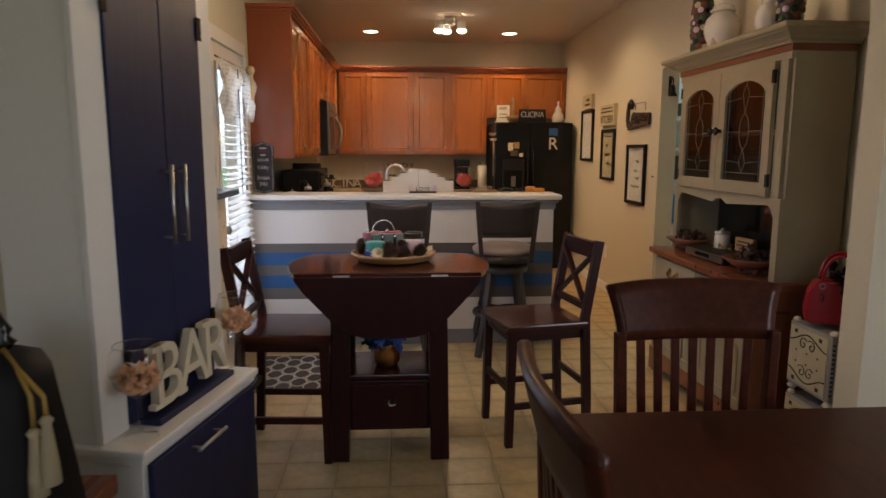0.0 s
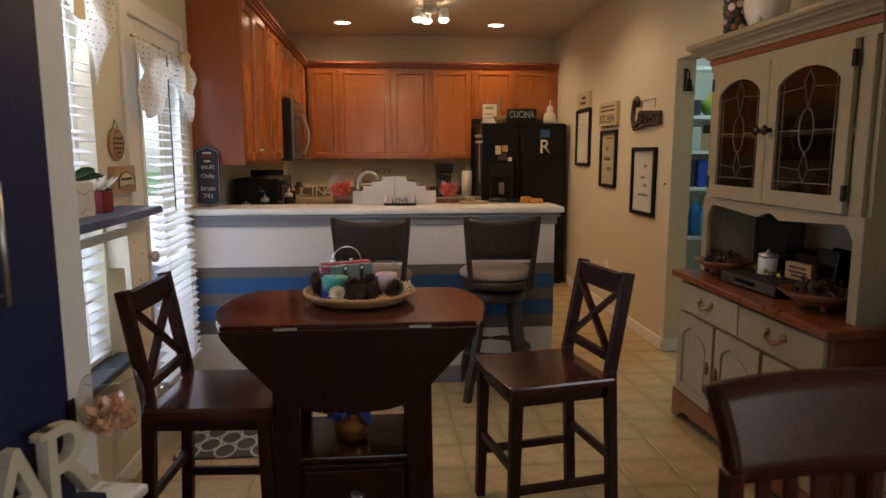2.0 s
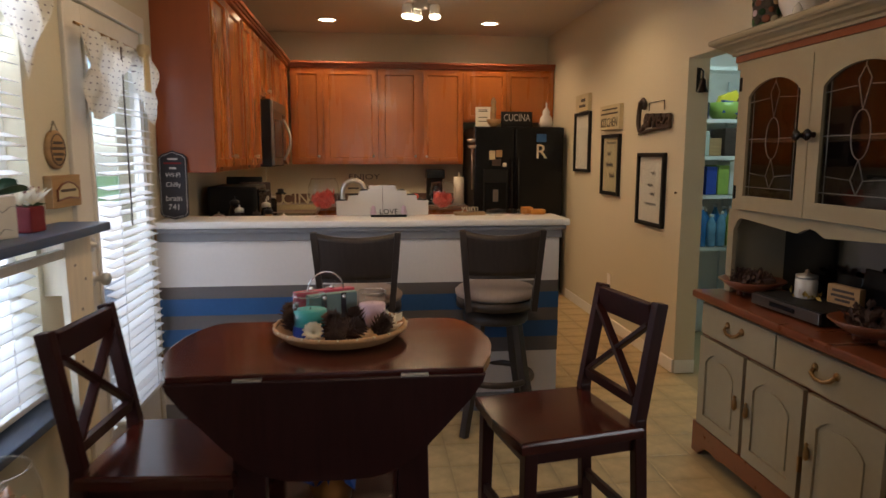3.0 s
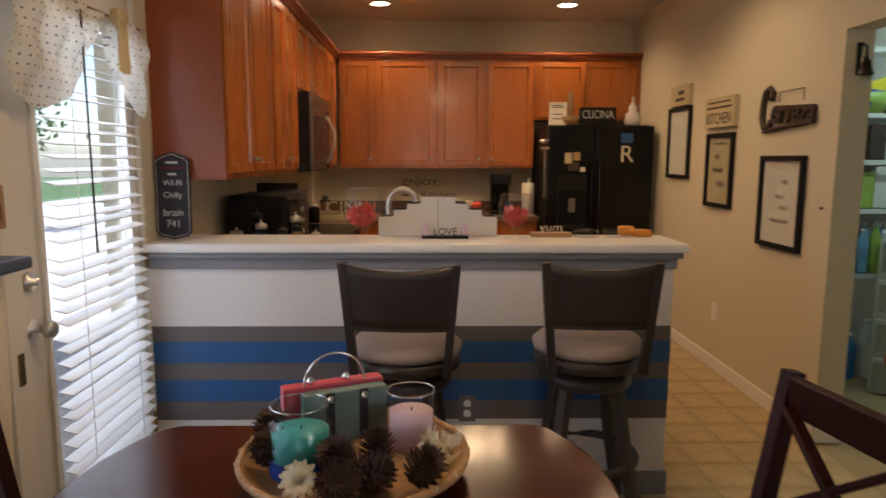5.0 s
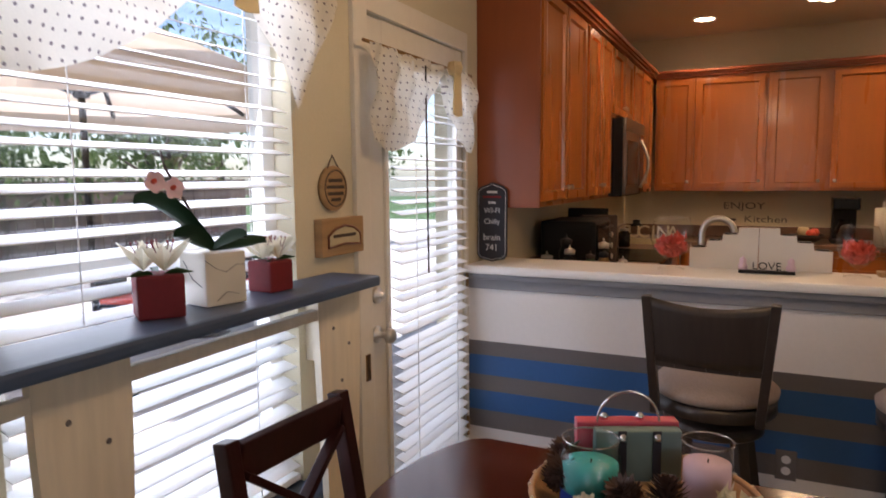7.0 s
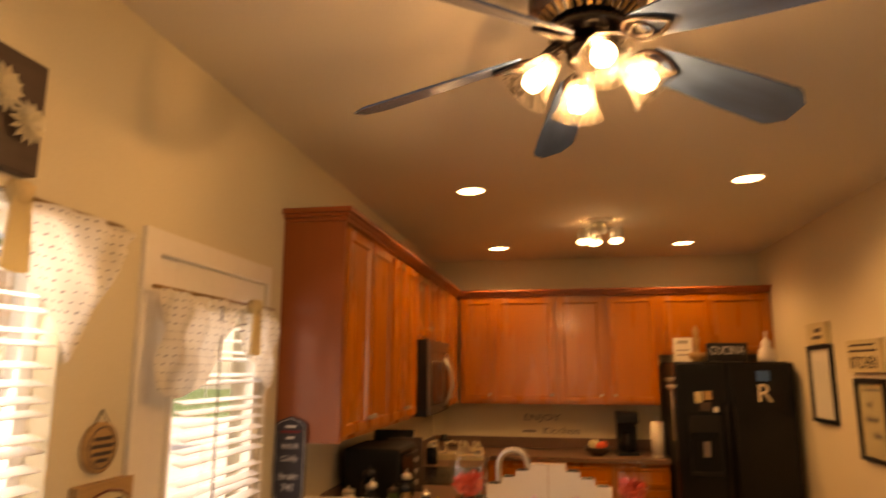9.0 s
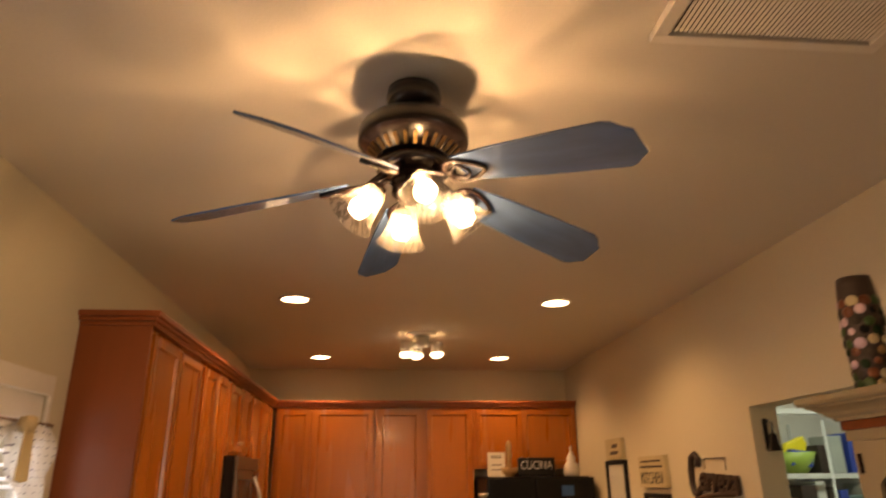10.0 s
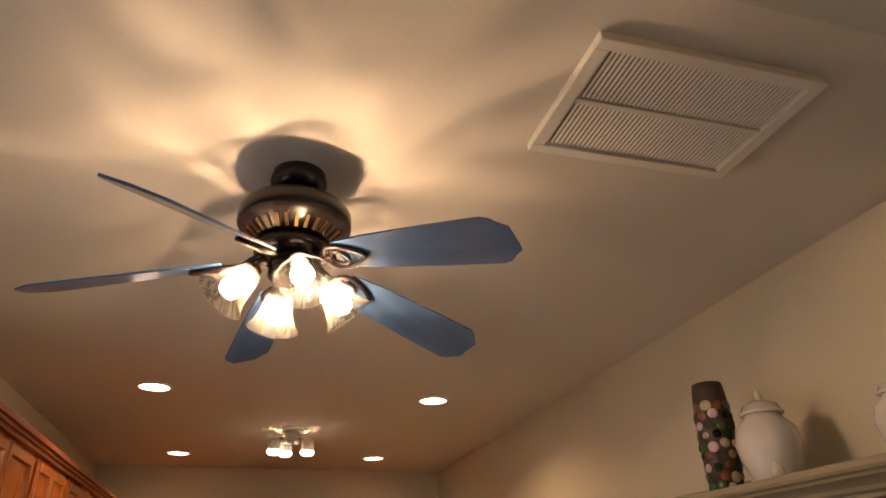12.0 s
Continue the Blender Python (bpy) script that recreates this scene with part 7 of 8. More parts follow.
single("cloth_flower", bm, PETAL, "cream cloth flower in the tray", "flower", pose(0.062, 4.215, TZ + 0.022, 50, 0, 0), "cloth flowers in the tray")
bm = petals(bmesh.new(), (0, 0, 0.022), 0.032, 40, 0.036, random.Random(11), 0.55)
single("cloth_flower", bm, PETAL, "cream cloth flower in the tray", "flower", (0.278, 4.33, TZ), "cloth flowers in the tray")

fl = thing("flower_pot", (0.10, 4.24, 0.396), "blue flowers in a copper pot on the table shelf", "potted plant")
part("pot", lathe([(0.045, 0), (0.06, 0.02), (0.064, 0.06), (0.055, 0.10), (0.062, 0.108)], 24), COPPER, fl, "copper foil pot")
part("flower_head", petals(bmesh.new(), (0, 0, 0.145), 0.095, 260, 0.045, random.Random(21), 0.55), BLUEFLOWER, fl)
part("leaves", petals(bmesh.new(), (-0.06, 0, 0.135), 0.06, 60, 0.04, random.Random(22), 0.6), DARKGREEN, fl)

# ---- floor mat by the door ----
mt = thing("floor_mat", pose(-0.54, 5.27, 0.0005), "dark grey mat with white trellis pattern", "mat")
part("mat_body", box((-0.225, -0.33, 0), (0.225, 0.33, 0.010), 0.004), MATGREY, mt)
bm = bmesh.new()
for i in range(5):
    for j in range(6):
        cx, cy = -0.17 + 0.085 * i, -0.265 + 0.145 * j + (0.0725 if i % 2 else 0)
        if cy > 0.27:
            continue
        loop = []
        for q in range(12):
            a = 2 * math.pi * q / 12
            loop.append((cx + 0.050 * math.cos(a) * (1 - 0.15 * abs(math.sin(a))), cy + 0.072 * math.sin(a), 0.0085))
        add_tube(bm, loop, 0.006, 6, True)
part("trellis", bm, MATWHITE, mt, "white trellis loops")

# ---- on and beside the hutch ----
HZ = 1.9575
v = thing("mosaic_vase", pose(1.955, 5.15, HZ, 0, 0, 0), "tall dark vase set with coloured stones", "vase")
part("body", lathe([(0.050, 0), (0.059, 0.08), (0.063, 0.18), (0.061, 0.28), (0.054, 0.35), (0.050, 0.375), (0.044, 0.375)], 28), SIGNBROWN, v)
rng = random.Random(5)
for row in range(9):
    for q in range(10):
        a = 2 * math.pi * (q + 0.5 * (row % 2)) / 10
        z = 0.022 + row * 0.0335 + rng.uniform(-0.006, 0.006)
        r = 0.0525 + 0.010 * math.sin(math.pi * z / 0.38)
        s = rng.uniform(0.012, 0.020)
        m = Matrix.Translation((r * math.cos(a), r * math.sin(a), z)) @ Vector((0, 0, 1)).rotation_difference(Vector((math.cos(a), math.sin(a), 0))).to_matrix().to_4x4()
        part("stone", lathe([(s, -0.006), (s, 0.0), (s * 0.6, 0.003), (0.001, 0.004)], 10, m=m), rng.choice((BARK, HUTCHWOOD, GREEN, SIGNWOOD, BLACK, DARKGREEN, HUTCHWOOD, SIGNCREAM, LILAC)), v)
copy_thing(v, pose(1.955, 4.245, HZ, 0, 0, 40))


def make_ginger_jar(place, s):
    j = thing("ginger_jar", place, "white porcelain lidded jar on top of the hutch", "jar", "jars on the hutch")
    part("body", lathe([(0.062 * s, 0), (0.066 * s, 0.015 * s), (0.098 * s, 0.09 * s), (0.108 * s, 0.14 * s), (0.098 * s, 0.19 * s), (0.066 * s, 0.225 * s), (0.06 * s, 0.24 * s)], 36), PORCELAIN, j)
    part("lid", lathe([(0.072 * s, 0.238 * s), (0.075 * s, 0.246 * s), (0.068 * s, 0.25 * s), (0.06 * s, 0.27 * s), (0.03 * s, 0.285 * s), (0.012 * s, 0.29 * s), (0.014 * s, 0.31 * s), (0.008 * s, 0.325 * s), (0.001, 0.327 * s)], 32), PORCELAIN, j)


make_ginger_jar((1.98, 4.945, HZ), 0.92)
make_ginger_jar((1.98, 4.455, HZ), 0.68)
single("porcelain_bird", lathe([(0.012, 0), (0.02, 0.012), (0.018, 0.03), (0.01, 0.045), (0.001, 0.055)], 14), PORCELAIN, "tiny white porcelain ornament on the hutch", "ornament", (1.86, 4.80, HZ))


def make_cone_bowl(place, label, seed):
    b = thing("wooden_bowl", place, label, "bowl", "bowls on the hutch")
    part("bowl", lathe([(0.05, 0.02), (0.09, 0.035), (0.145, 0.075), (0.138, 0.078), (0.085, 0.045), (0.001, 0.035)], 30, closed=False), HUTCHWOOD, b)
    for q in range(3):
        a = 2 * math.pi * q / 3 + 0.4
        part("foot", lathe([(0.012, 0), (0.016, 0.02), (0.012, 0.03)], 10, at=(0.05 * math.cos(a), 0.05 * math.sin(a), 0)), HUTCHWOOD, b)
    part("filling", petals(bmesh.new(), (0, 0, 0.072), 0.095, 320, 0.03, random.Random(seed), 0.5), CONE, b, "dark dried pods")


make_cone_bowl((1.95, 5.12, 0.801), "footed wooden bowl of dark pods on the hutch", 31)
make_cone_bowl((1.93, 4.36, 0.801), "footed wooden bowl of dark pods on the hutch", 32)
p = thing("disc_player", pose(1.97, 4.76, 0.801, 0, 0, 3), "flat silver-black disc player on the hutch", "disc player")
part("case", box((-0.10, -0.20, 0.006), (0.11, 0.20, 0.055), 0.004), BLACKMATT, p)
part("front_panel", box((-0.112, -0.20, 0.008), (-0.101, 0.20, 0.05), 0.003), DARKSTEEL, p)
part("display", box((-0.114, -0.07, 0.022), (-0.1125, 0.08, 0.04)), BLACK, p)
for x in (-0.08, 0.09):
    for y in (-0.17, 0.17):
        part("foot", lathe([(0.012, 0), (0.012, 0.006)], 10, at=(x, y, 0)), BLACKMATT, p)
c = thing("lidded_jar", (2.00, 4.82, 0.8565), "white jar with a steel lid on the player", "jar")
part("body", lathe([(0.04, 0), (0.043, 0.01), (0.043, 0.075), (0.038, 0.082)], 22), PORCELAIN, c)
part("lid", lathe([(0.042, 0.082), (0.042, 0.094), (0.01, 0.102), (0.007, 0.115), (0.001, 0.118)], 22), STEEL, c)
part("garland", petals(bmesh.new(), (0, 0, 0.012), 0.055, 60, 0.03, random.Random(14), 0.25), GOLD, c)
s = thing("block_sign", pose(2.06, 4.67, 0.8565, 0, 0, -82), "small tan wooden block sign on the player", "sign")
part("block", box((-0.075, -0.015, 0), (0.075, 0.015, 0.075), 0.003), SIGNWOOD, s)
for z, ln in ((0.055, 0.10), (0.035, 0.11), (0.018, 0.07)):
    part("writing_line", box((-ln / 2, -0.0165, z - 0.005), (ln / 2, -0.0152, z + 0.005)), SIGNBROWN, s)
for y, h in ((4.60, 0.20), (4.74, 0.16)):
    single("photo_frame", box((-0.008, -0.07, 0), (0.008, 0.07, h), 0.003), BLACK, "small black photo frame at the back of the hutch", "photo frame", pose(2.12, y, 0.801, 0, 6, 0), "photo frames on the hutch")


def spiral(cx, cz, r, turns, way, n=18):
    """Points of a flat scroll from its eye outwards, as (y, z)."""
    return [(cx + way * r * q / n * math.cos(turns * 2 * math.pi * q / n), cz + r * q / n * math.sin(turns * 2 * math.pi * q / n)) for q in range(2, n + 1)]


def make_trunk(z, label):
    t = thing("decorated_box", (1.935, 3.715, z), label, "storage box", "boxes beside the hutch")
    w, d, h = 0.17, 0.29, 0.315
    part("body", box((0, 0, 0.03), (w, d, h), 0.006), SILVERWOOD, t)
    part("front_panel", box((0.02, -0.005, 0.05), (w - 0.015, 0.0, h - 0.025), 0.003), CREAM, t)
    side = part("side_panel", box((-0.006, 0.02, 0.045), (0.0, d - 0.01, h - 0.015), 0.003), SIGNCREAM, t, "cream panel with dark painted scrolls")
    yc, zc = d / 2 + 0.005, 0.172
    for up in (-1, 1):
        for way in (-1, 1):
            pts = [(-0.0072, y, q) for y, q in spiral(yc + way * 0.028, zc + up * 0.062, 0.030, 1.4, way * up)]
            part("scroll", tube(pts, 0.0022, 5), INK, side)
        pts = [(-0.0072, yc + 0.13 * (q / 8 - 1), zc + up * (0.085 + 0.022 * math.cos(math.pi * (q / 8 - 1)))) for q in range(17)]
        part("scroll", tube(pts, 0.003, 5), INK, side)
        for yy in (-0.075, 0.0, 0.075):
            part("dot", lathe([(0.005, 0), (0.004, 0.0015)], 10, m=Matrix.Translation((-0.0062, yc + yy, zc + up * 0.025)) @ pose(0, 0, 0, 0, -90, 0)), INK, side)
        for yy in (-0.085, 0.085):
            part("corner_mark", box((-0.0075, yc + yy - 0.010, zc + up * 0.108 - 0.008), (-0.0061, yc + yy + 0.010, zc + up * 0.108 + 0.008)), INK, side)
    for q in range(12):
        part("edge_bead", box((0.004, -0.0045, 0.06 + 0.0195 * q), (0.014, -0.0005, 0.068 + 0.0195 * q)), INK, t)
    for x in (0.018, w - 0.018):
        for y in (0.018, d - 0.018):
            part("foot", lathe([(0.012, 0), (0.024, 0.013), (0.012, 0.03)], 14, at=(x, y, 0)), PORCELAIN, t)
            part("corner_knob", lathe([(0.014, 0.314), (0.019, 0.322), (0.012, 0.333), (0.001, 0.336)], 14, at=(x, y, 0)), PORCELAIN, t)


make_trunk(0.0, "cream scroll-painted box with silver edges")
make_trunk(0.338, "cream scroll-painted box with silver edges")
pu = thing("handbag", pose(2.045, 3.855, 0.6755, 0, 0, -28), "glossy red leather handbag on a box", "handbag")
prof = [(-0.125, 0.006), (-0.11, 0), (0.11, 0), (0.125, 0.006), (0.132, 0.05), (0.122, 0.13), (0.10, 0.175), (0.06, 0.19), (-0.06, 0.19), (-0.10, 0.175), (-0.122, 0.13), (-0.132, 0.05)]
part("body", slab(prof, 0.11, pose(0, -0.055, 0), 0.014), REDLEATHER, pu)
for y in (-0.045, 0.045):
    part("handle", tube([(-0.072 * math.cos(math.pi * q / 16), y, 0.175 + 0.125 * math.sin(math.pi * q / 16) ** 0.8) for q in range(17)], 0.0075, 8), REDLEATHER, pu)
    for x in (-0.072, 0.072):
        part("ring", tube([(x + 0.011 * math.cos(2 * math.pi * q / 12), y * 1.28, 0.165 + 0.011 * math.sin(2 * math.pi * q / 12)) for q in range(12)], 0.002, 5, True), CHROME, pu)
part("lining", petals(bmesh.new(), (0, 0, 0.19), 0.075, 60, 0.06, random.Random(41), 0.5), BLACKMATT, pu, "dark crumpled lining")
part("tag", box((-0.075, -0.058, 0.10), (-0.062, -0.0552, 0.135)), CHROME, pu)
single("small_picture", box((X1 - 0.02, 3.83, 1.28), (X1 - 0.001, 3.99, 1.49), 0.004), BLACKMATT, "small dark framed picture on the wall", "picture")

# ---- ornament left of the bar cabinet ----
st = thing("wooden_chest", (-0.66, 2.54, 0), "dark reddish wooden chest on the floor", "chest")
part("body", box((-0.20, -0.14, 0.0), (0.16, 0.14, 0.62), 0.006), SIGNBROWN, st)
part("lid", box((-0.21, -0.15, 0.62), (0.17, 0.15, 0.665), 0.006), HUTCHWOOD, st)
orn = thing("tasselled_urn", (-0.63, 2.55, 0.666), "tall black urn with gold tassels on a chest", "urn")
part("body", lathe([(0.125, 0), (0.135, 0.02), (0.125, 0.10), (0.105, 0.22), (0.095, 0.29), (0.075, 0.325), (0.03, 0.345)], 6), BLACKMATT, orn)
part("finial", lathe([(0.012, 0.345), (0.024, 0.358), (0.012, 0.37), (0.018, 0.385), (0.006, 0.405), (0.001, 0.42)], 14), BRONZE, orn)
for x, z in ((0.085, 0.15), (0.11, 0.175)):
    part("cord", tube([(0.01, -0.02, 0.35), (0.05, -0.05, 0.32), (x, -0.075, 0.27), (x + 0.004, -0.08, z + 0.05)], 0.005, 6), GOLD, orn)
    t = part("tassel", lathe([(0.006, 0.06), (0.014, 0.05), (0.009, 0.04), (0.017, -0.04), (0.019, -0.08)], 12, at=(x + 0.004, -0.082, z)), SIGNCREAM, orn, "cream silk tassel")

for ob in bpy.data.objects:
    if ob.name.split(".")[0] in ("petals", "flower_head", "leaves", "filling", "garland", "trellis", "bloom", "cloth_flower"):
        ob["kind"] = "stuff"

# ---- pantry ----
def wire_shelf(z, x0, x1, y0, y1):
    s = thing("wire_shelf", (0, 0, z), "white wire pantry shelf", "shelf", "pantry shelves")
    bm = bmesh.new()
    n = int((x1 - x0) / 0.03)
    for k in range(n + 1):
        x = x0 + (x1 - x0) * k / n
        add_bar(bm, (x, y0, 0), (x, y1, 0), 0.004, 0.004)
    part("wire_grid", bm, WASHER, s)
    part("front_rail", bar((x0, y0, -0.012), (x1, y0, -0.012), 0.008, 0.03), WASHER, s)


for z in (0.70, 1.12, 1.43, 1.72, 2.12):
    wire_shelf(z, 2.42, 3.88, 7.34, 7.74)
for y in (7.34, 7.72):
    single("shelf_post", tube([(3.25, y, 0), (3.25, y, 2.05)], 0.009, 8), WASHER, "white upright of the pantry shelving", "post", group="pantry shelf posts")
d = thing("drawer_tower", pose(2.99, 7.10, 0, 0, 0, -35), "white plastic drawer tower in the pantry", "drawers")
part("frame", box((-0.005, 0.005, 0), (0.275, 0.26, 1.0), 0.006), WASHER, d)
for k in range(4):
    dr = part("drawer", box((0.01, -0.02, 0.03 + 0.243 * k), (0.26, 0.004, 0.225 + 0.243 * k), 0.012), BINPLASTIC, d)
    part("lip", box((0.008, -0.045, 0.205 + 0.243 * k), (0.262, -0.02, 0.232 + 0.243 * k), 0.004), WASHER, dr)


def make_bottle(place, r, h, mat, label):
    b = thing("bottle", place, label, "bottle", "bottles in the pantry")
    part("body", lathe([(r * 0.92, 0), (r, 0.01), (r, h * 0.35), (r * 0.94, h * 0.4), (r, h * 0.45), (r, h * 0.7), (r * 0.4, h * 0.88), (r * 0.4, h * 0.92)], 16), mat, b)
    part("cap", lathe([(r * 0.46, h * 0.92), (r * 0.46, h), (0.001, h)], 12), WASHER, b)


rng = random.Random(12)
for i in range(11):
    for j in range(2):
        make_bottle((2.82 + 0.082 * i, 7.39 + 0.10 * j, 0.7045), 0.037, rng.uniform(0.26, 0.36), (BLUEBOTTLE, PALEBLUE, BLUEBOTTLE, LIME, PALEBLUE)[(2 * i + j) % 5], "blue drink bottle on the wire shelf")
for i in range(8):
    make_bottle((2.80 + 0.12 * i, 7.40, 0.0), 0.05, rng.uniform(0.30, 0.40), WASHER if i % 2 else BLUEBOTTLE, "large bottle on the pantry floor")
goods = ((COBALT, "cobalt blue food pack"), (WASHER, "white food box"), (BINPLASTIC, "pale storage tub"), (SIGNWOOD, "cardboard food box"), (PAPER, "white paper pack"), (SIGNBROWN, "dark brown food box"), (DARKSLATE, "dark blue tub"), (SEAGLASS, "grey green tub"), (COBALT, "cobalt blue food pack"), (LIME, "lime green pack"))
for z, low, high in ((1.1245, 0.18, 0.27), (1.4345, 0.14, 0.24), (1.7245, 0.12, 0.26)):
    x = 2.84
    while x < 3.75:
        w = rng.uniform(0.05, 0.12)
        mt, lb = rng.choice(goods)
        if not (z > 1.7 and 2.95 < x + w / 2 < 3.25):
            single("pantry_box", box((x, 7.36 + rng.uniform(0, 0.04), z), (x + w, 7.60, z + rng.uniform(low, high)), 0.006), mt, lb + " on the pantry shelf", "box", group="pantry goods")
        x += w + rng.uniform(0.006, 0.02)
b = thing("colander", (3.08, 7.47, 1.7245), "lime green bowl with packs in it", "bowl")
part("bowl", lathe([(0.08, 0), (0.12, 0.05), (0.145, 0.13), (0.138, 0.13), (0.11, 0.05), (0.001, 0.01)], 24, closed=False), LIME, b)
single("snack_bag", slab([(-0.08, 0), (0.07, 0.0), (0.09, 0.15), (0.06, 0.19), (-0.06, 0.12)], 0.05, None, 0.012), YELLOW, "yellow snack bag in the green bowl", "bag", pose(3.06, 7.42, 1.78, 0, 10, 0))
single("snack_bag", slab([(-0.07, 0), (0.07, 0.0), (0.075, 0.10), (-0.075, 0.10)], 0.05, None, 0.012), COBALT, "blue snack bag in the green bowl", "bag", pose(3.08, 7.36, 1.765, 0, 6, 0))

# ---- garden ----
structure("ground", box((-60, -60, -0.5), (60, 60, -0.25)), GRASS, "lawn beyond the patio", "ground")
structure("patio", box((-14.0, -3, -0.3), (X0 - T - 0.01, 26, -0.12)), PATIO, "pale sunlit concrete patio", "patio")


def make_umbrella(x, y):
    u = thing("patio_umbrella", (x, y, -0.12), "open tan patio umbrella on a dark pole", "umbrella")
    part("pole", tube([(0, 0, 0.06), (0, 0, 2.95)], 0.024, 12), BLACKMATT, u)
    part("base_plate", lathe([(0.25, 0), (0.25, 0.03), (0.06, 0.06), (0.04, 0.2)], 24), BLACKMATT, u)
    part("hub", lathe([(0.05, 2.18), (0.06, 2.22), (0.05, 2.28)], 16), BLACKMATT, u)
    n, R, zt, ze = 8, 1.65, 2.85, 2.20
    bm = bmesh.new()
    top = bm.verts.new((0, 0, zt))
    rings = []
    for r in range(1, 5):
        f = r / 4
        ring = []
        for k in range(n * 4):
            a = 2 * math.pi * k / (n * 4)
            sag = 1 - 0.05 * math.sin(math.pi * (k % 4) / 4)
            ring.append(bm.verts.new((R * f * sag * math.cos(a), R * f * sag * math.sin(a), zt + (ze - zt) * f ** 1.15)))
        rings.append(ring)
    low = [bm.verts.new((v.co.x, v.co.y, v.co.z - 0.16)) for v in rings[-1]]
    m = n * 4
    for k in range(m):
        j = (k + 1) % m
        bm.faces.new((top, rings[0][k], rings[0][j]))
        for a, b in zip(rings, rings[1:]):
            bm.faces.new((a[k], b[k], b[j], a[j]))
        bm.faces.new((rings[-1][k], low[k], low[j], rings[-1][j]))
    part("canopy", bm, UMBRELLA, u)
    for k in range(n):
        a = 2 * math.pi * k / n
        part("rib", tube([(0.03 * math.cos(a), 0.03 * math.sin(a), zt - 0.03), (R * 0.5 * math.cos(a), R * 0.5 * math.sin(a), zt - 0.345), (R * 0.97 * math.cos(a), R * 0.97 * math.sin(a), ze - 0.01)], 0.02, 6), BLACKMATT, u)
        part("strut", tube([(0.05 * math.cos(a), 0.05 * math.sin(a), 2.22), (R * 0.5 * math.cos(a), R * 0.5 * math.sin(a), zt - 0.355)], 0.02, 6), BLACKMATT, u)


make_umbrella(-4.0, 6.3)
fe = thing("garden_fence", (0, 0, -0.25), "dark weathered wooden board fence", "fence")
me = mesh_of("board", box((-0.012, -0.072, 0), (0.012, 0.072, 1.75), 0.003), FENCE)
for k in range(110):
    o = new("board", me)
    o.parent = fe
    o.matrix_local = pose(-10.5 + random.uniform(-0.006, 0.006), -2.0 + 0.155 * k, 0, 0, random.uniform(-0.5, 0.5), 0)
for z in (0.4, 1.4):
    part("rail", box((-10.45, -2.1, z), (-10.40, 15.1, z + 0.09)), FENCE, fe)


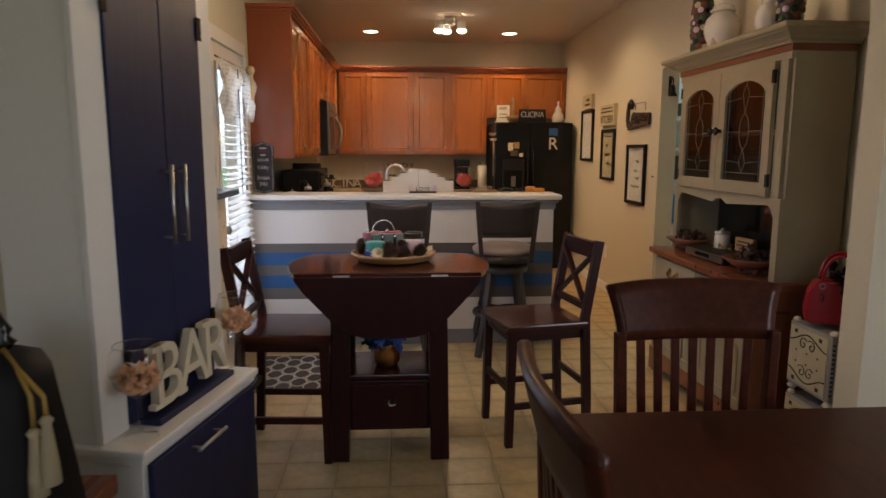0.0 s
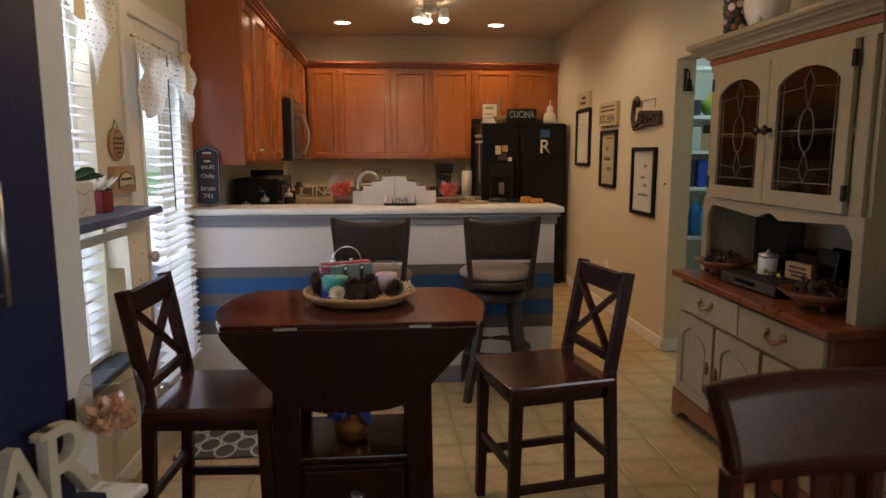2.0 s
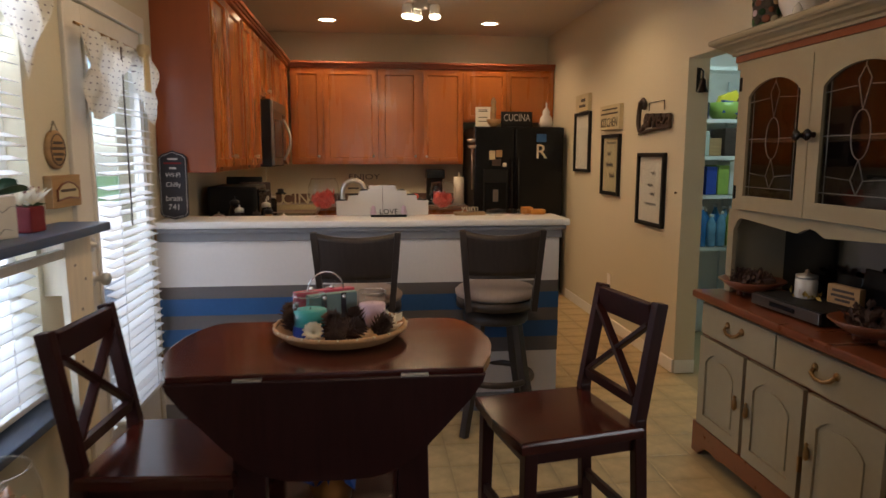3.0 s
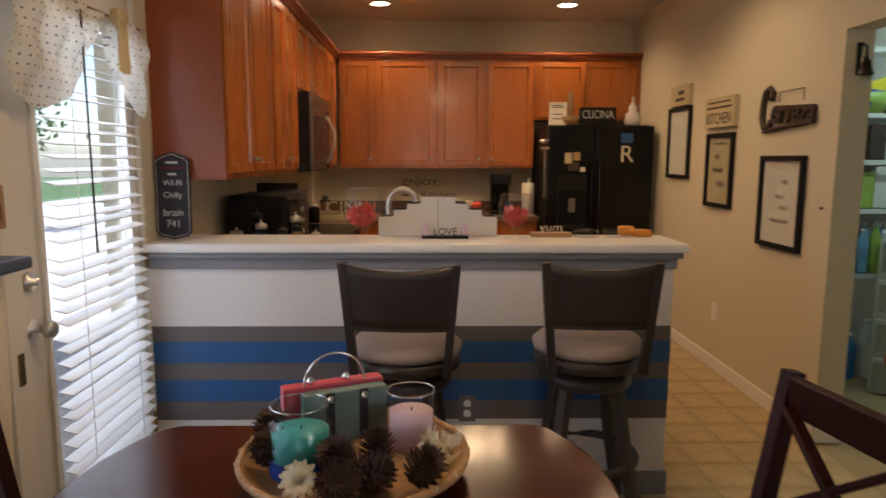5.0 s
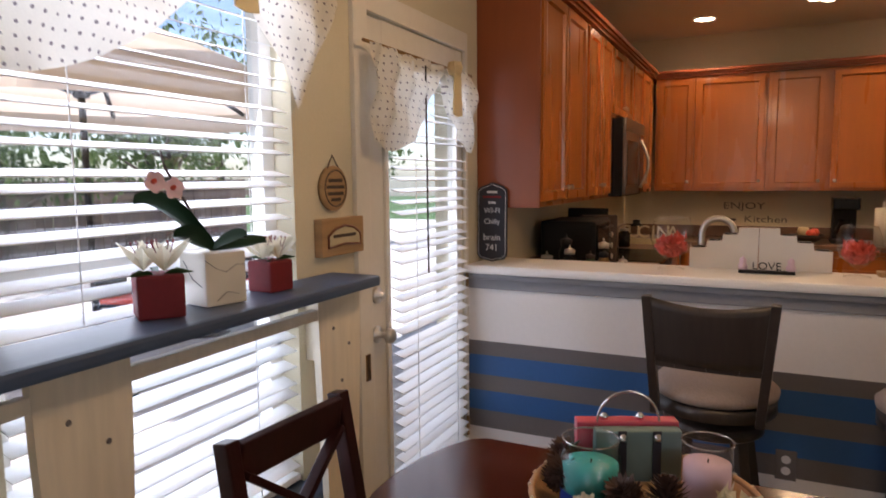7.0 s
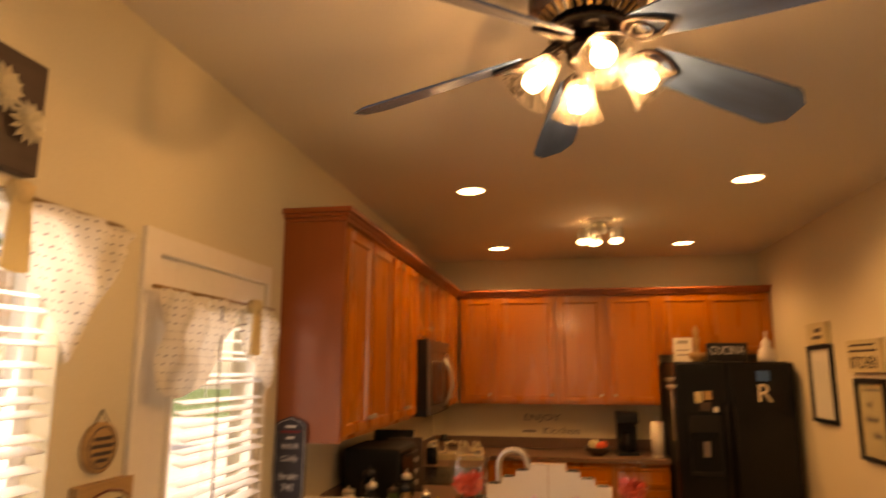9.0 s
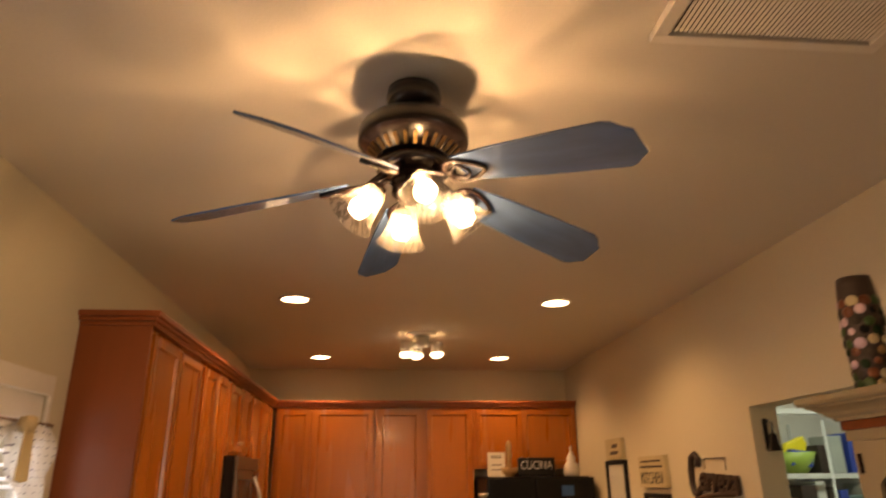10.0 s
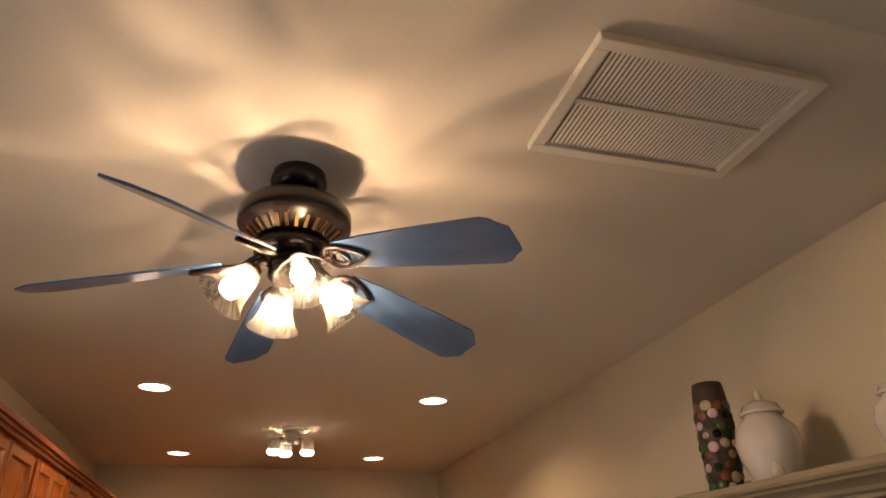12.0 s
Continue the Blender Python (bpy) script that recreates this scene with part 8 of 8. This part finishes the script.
def make_tree(x, y, h, crown, seed, n, label):
    t = thing("garden_tree", (x, y, -0.27), label, "tree", "trees behind the fence")
    rng = random.Random(seed)
    bm = bmesh.new()
    lean = rng.uniform(-0.3, 0.3)
    add_tube(bm, [(0, 0, 0), (0.04, lean * 0.3, h * 0.3), (-0.03, lean * 0.6, h * 0.6), (0, lean, h * 0.9)], 0.1, 8, radii=[0.15, 0.11, 0.08, 0.03])
    limbs = []
    for k in range(9):
        z = h * rng.uniform(0.3, 0.85)
        a = rng.uniform(0, 6.28)
        e = Vector((math.cos(a) * crown * rng.uniform(0.5, 0.95), math.sin(a) * crown * rng.uniform(0.5, 0.95), z + rng.uniform(0.2, 0.9)))
        add_tube(bm, [(0, lean * z / h, z), e * 0.5 + Vector((0, 0, z * 0.52)), e], 0.03, 6, radii=[0.045, 0.03, 0.01])
        limbs.append(e)
    part("trunk", bm, BARK, t)
    bm = bmesh.new()
    for k in range(n):
        c = rng.choice(limbs) if rng.random() < 0.8 else Vector((0, lean, h * rng.uniform(0.6, 1.0)))
        p = c + Vector((rng.gauss(0, 0.33), rng.gauss(0, 0.33), rng.gauss(0, 0.25))) * crown * 0.75
        m = Matrix.Translation(p) @ Euler((rng.uniform(0, 6), rng.uniform(0, 6), rng.uniform(0, 6))).to_matrix().to_4x4()
        s = rng.uniform(0.05, 0.12)
        v = [bm.verts.new(m @ Vector(q)) for q in ((-s, 0, 0), (0, s * 0.45, s * 0.15), (s, 0, 0), (0, -s * 0.45, s * 0.15))]
        bm.faces.new((v[0], v[1], v[2])), bm.faces.new((v[0], v[2], v[3]))
    part("crown", bm, LEAF, t)


for x, y, h, cr, sd in ((-11.6, 6.5, 5.0, 1.9, 1), (-12.2, 10.2, 5.6, 2.0, 2), (-11.4, 13.2, 4.8, 1.9, 3), (-12.8, 3.0, 5.2, 2.0, 4), (-9.6, 8.9, 3.6, 1.3, 5), (-9.4, 11.8, 3.8, 1.4, 6), (-13.0, 16.8, 5.5, 2.2, 7), (-9.7, 5.6, 3.4, 1.2, 8), (-8.6, 15.5, 3.6, 1.5, 9)):
    make_tree(x, y, h, cr, sd, 1500, "leafy green tree with a thin dark trunk")
c = thing("patio_chair", pose(-4.6, 8.9, -0.12, 0, 0, 60), "dark metal patio chair with red cushion", "chair", "patio furniture")
part("seat", box((-0.25, -0.25, 0.40), (0.25, 0.25, 0.43), 0.01), BLACKMATT, c)
part("cushion", box((-0.23, -0.23, 0.43), (0.23, 0.23, 0.49), 0.02), CORAL, c, "red cushion")
part("backrest", box((-0.25, 0.23, 0.45), (0.25, 0.26, 0.95), 0.01), BLACKMATT, c)
for x in (-0.22, 0.22):
    for y in (-0.22, 0.22):
        part("leg", tube([(x, y, 0), (x, y, 0.4)], 0.014, 8), BLACKMATT, c)
copy_thing(c, pose(-5.2, 7.6, -0.12, 0, 0, 110))
t = thing("patio_table", (-4.9, 8.2, -0.12), "round dark metal patio table", "table", "patio furniture")
part("tabletop", lathe([(0.001, 0.70), (0.5, 0.70), (0.5, 0.73), (0.001, 0.73)], 28), BLACKMATT, t)
part("pedestal", lathe([(0.25, 0), (0.05, 0.04), (0.035, 0.70)], 16), BLACKMATT, t)
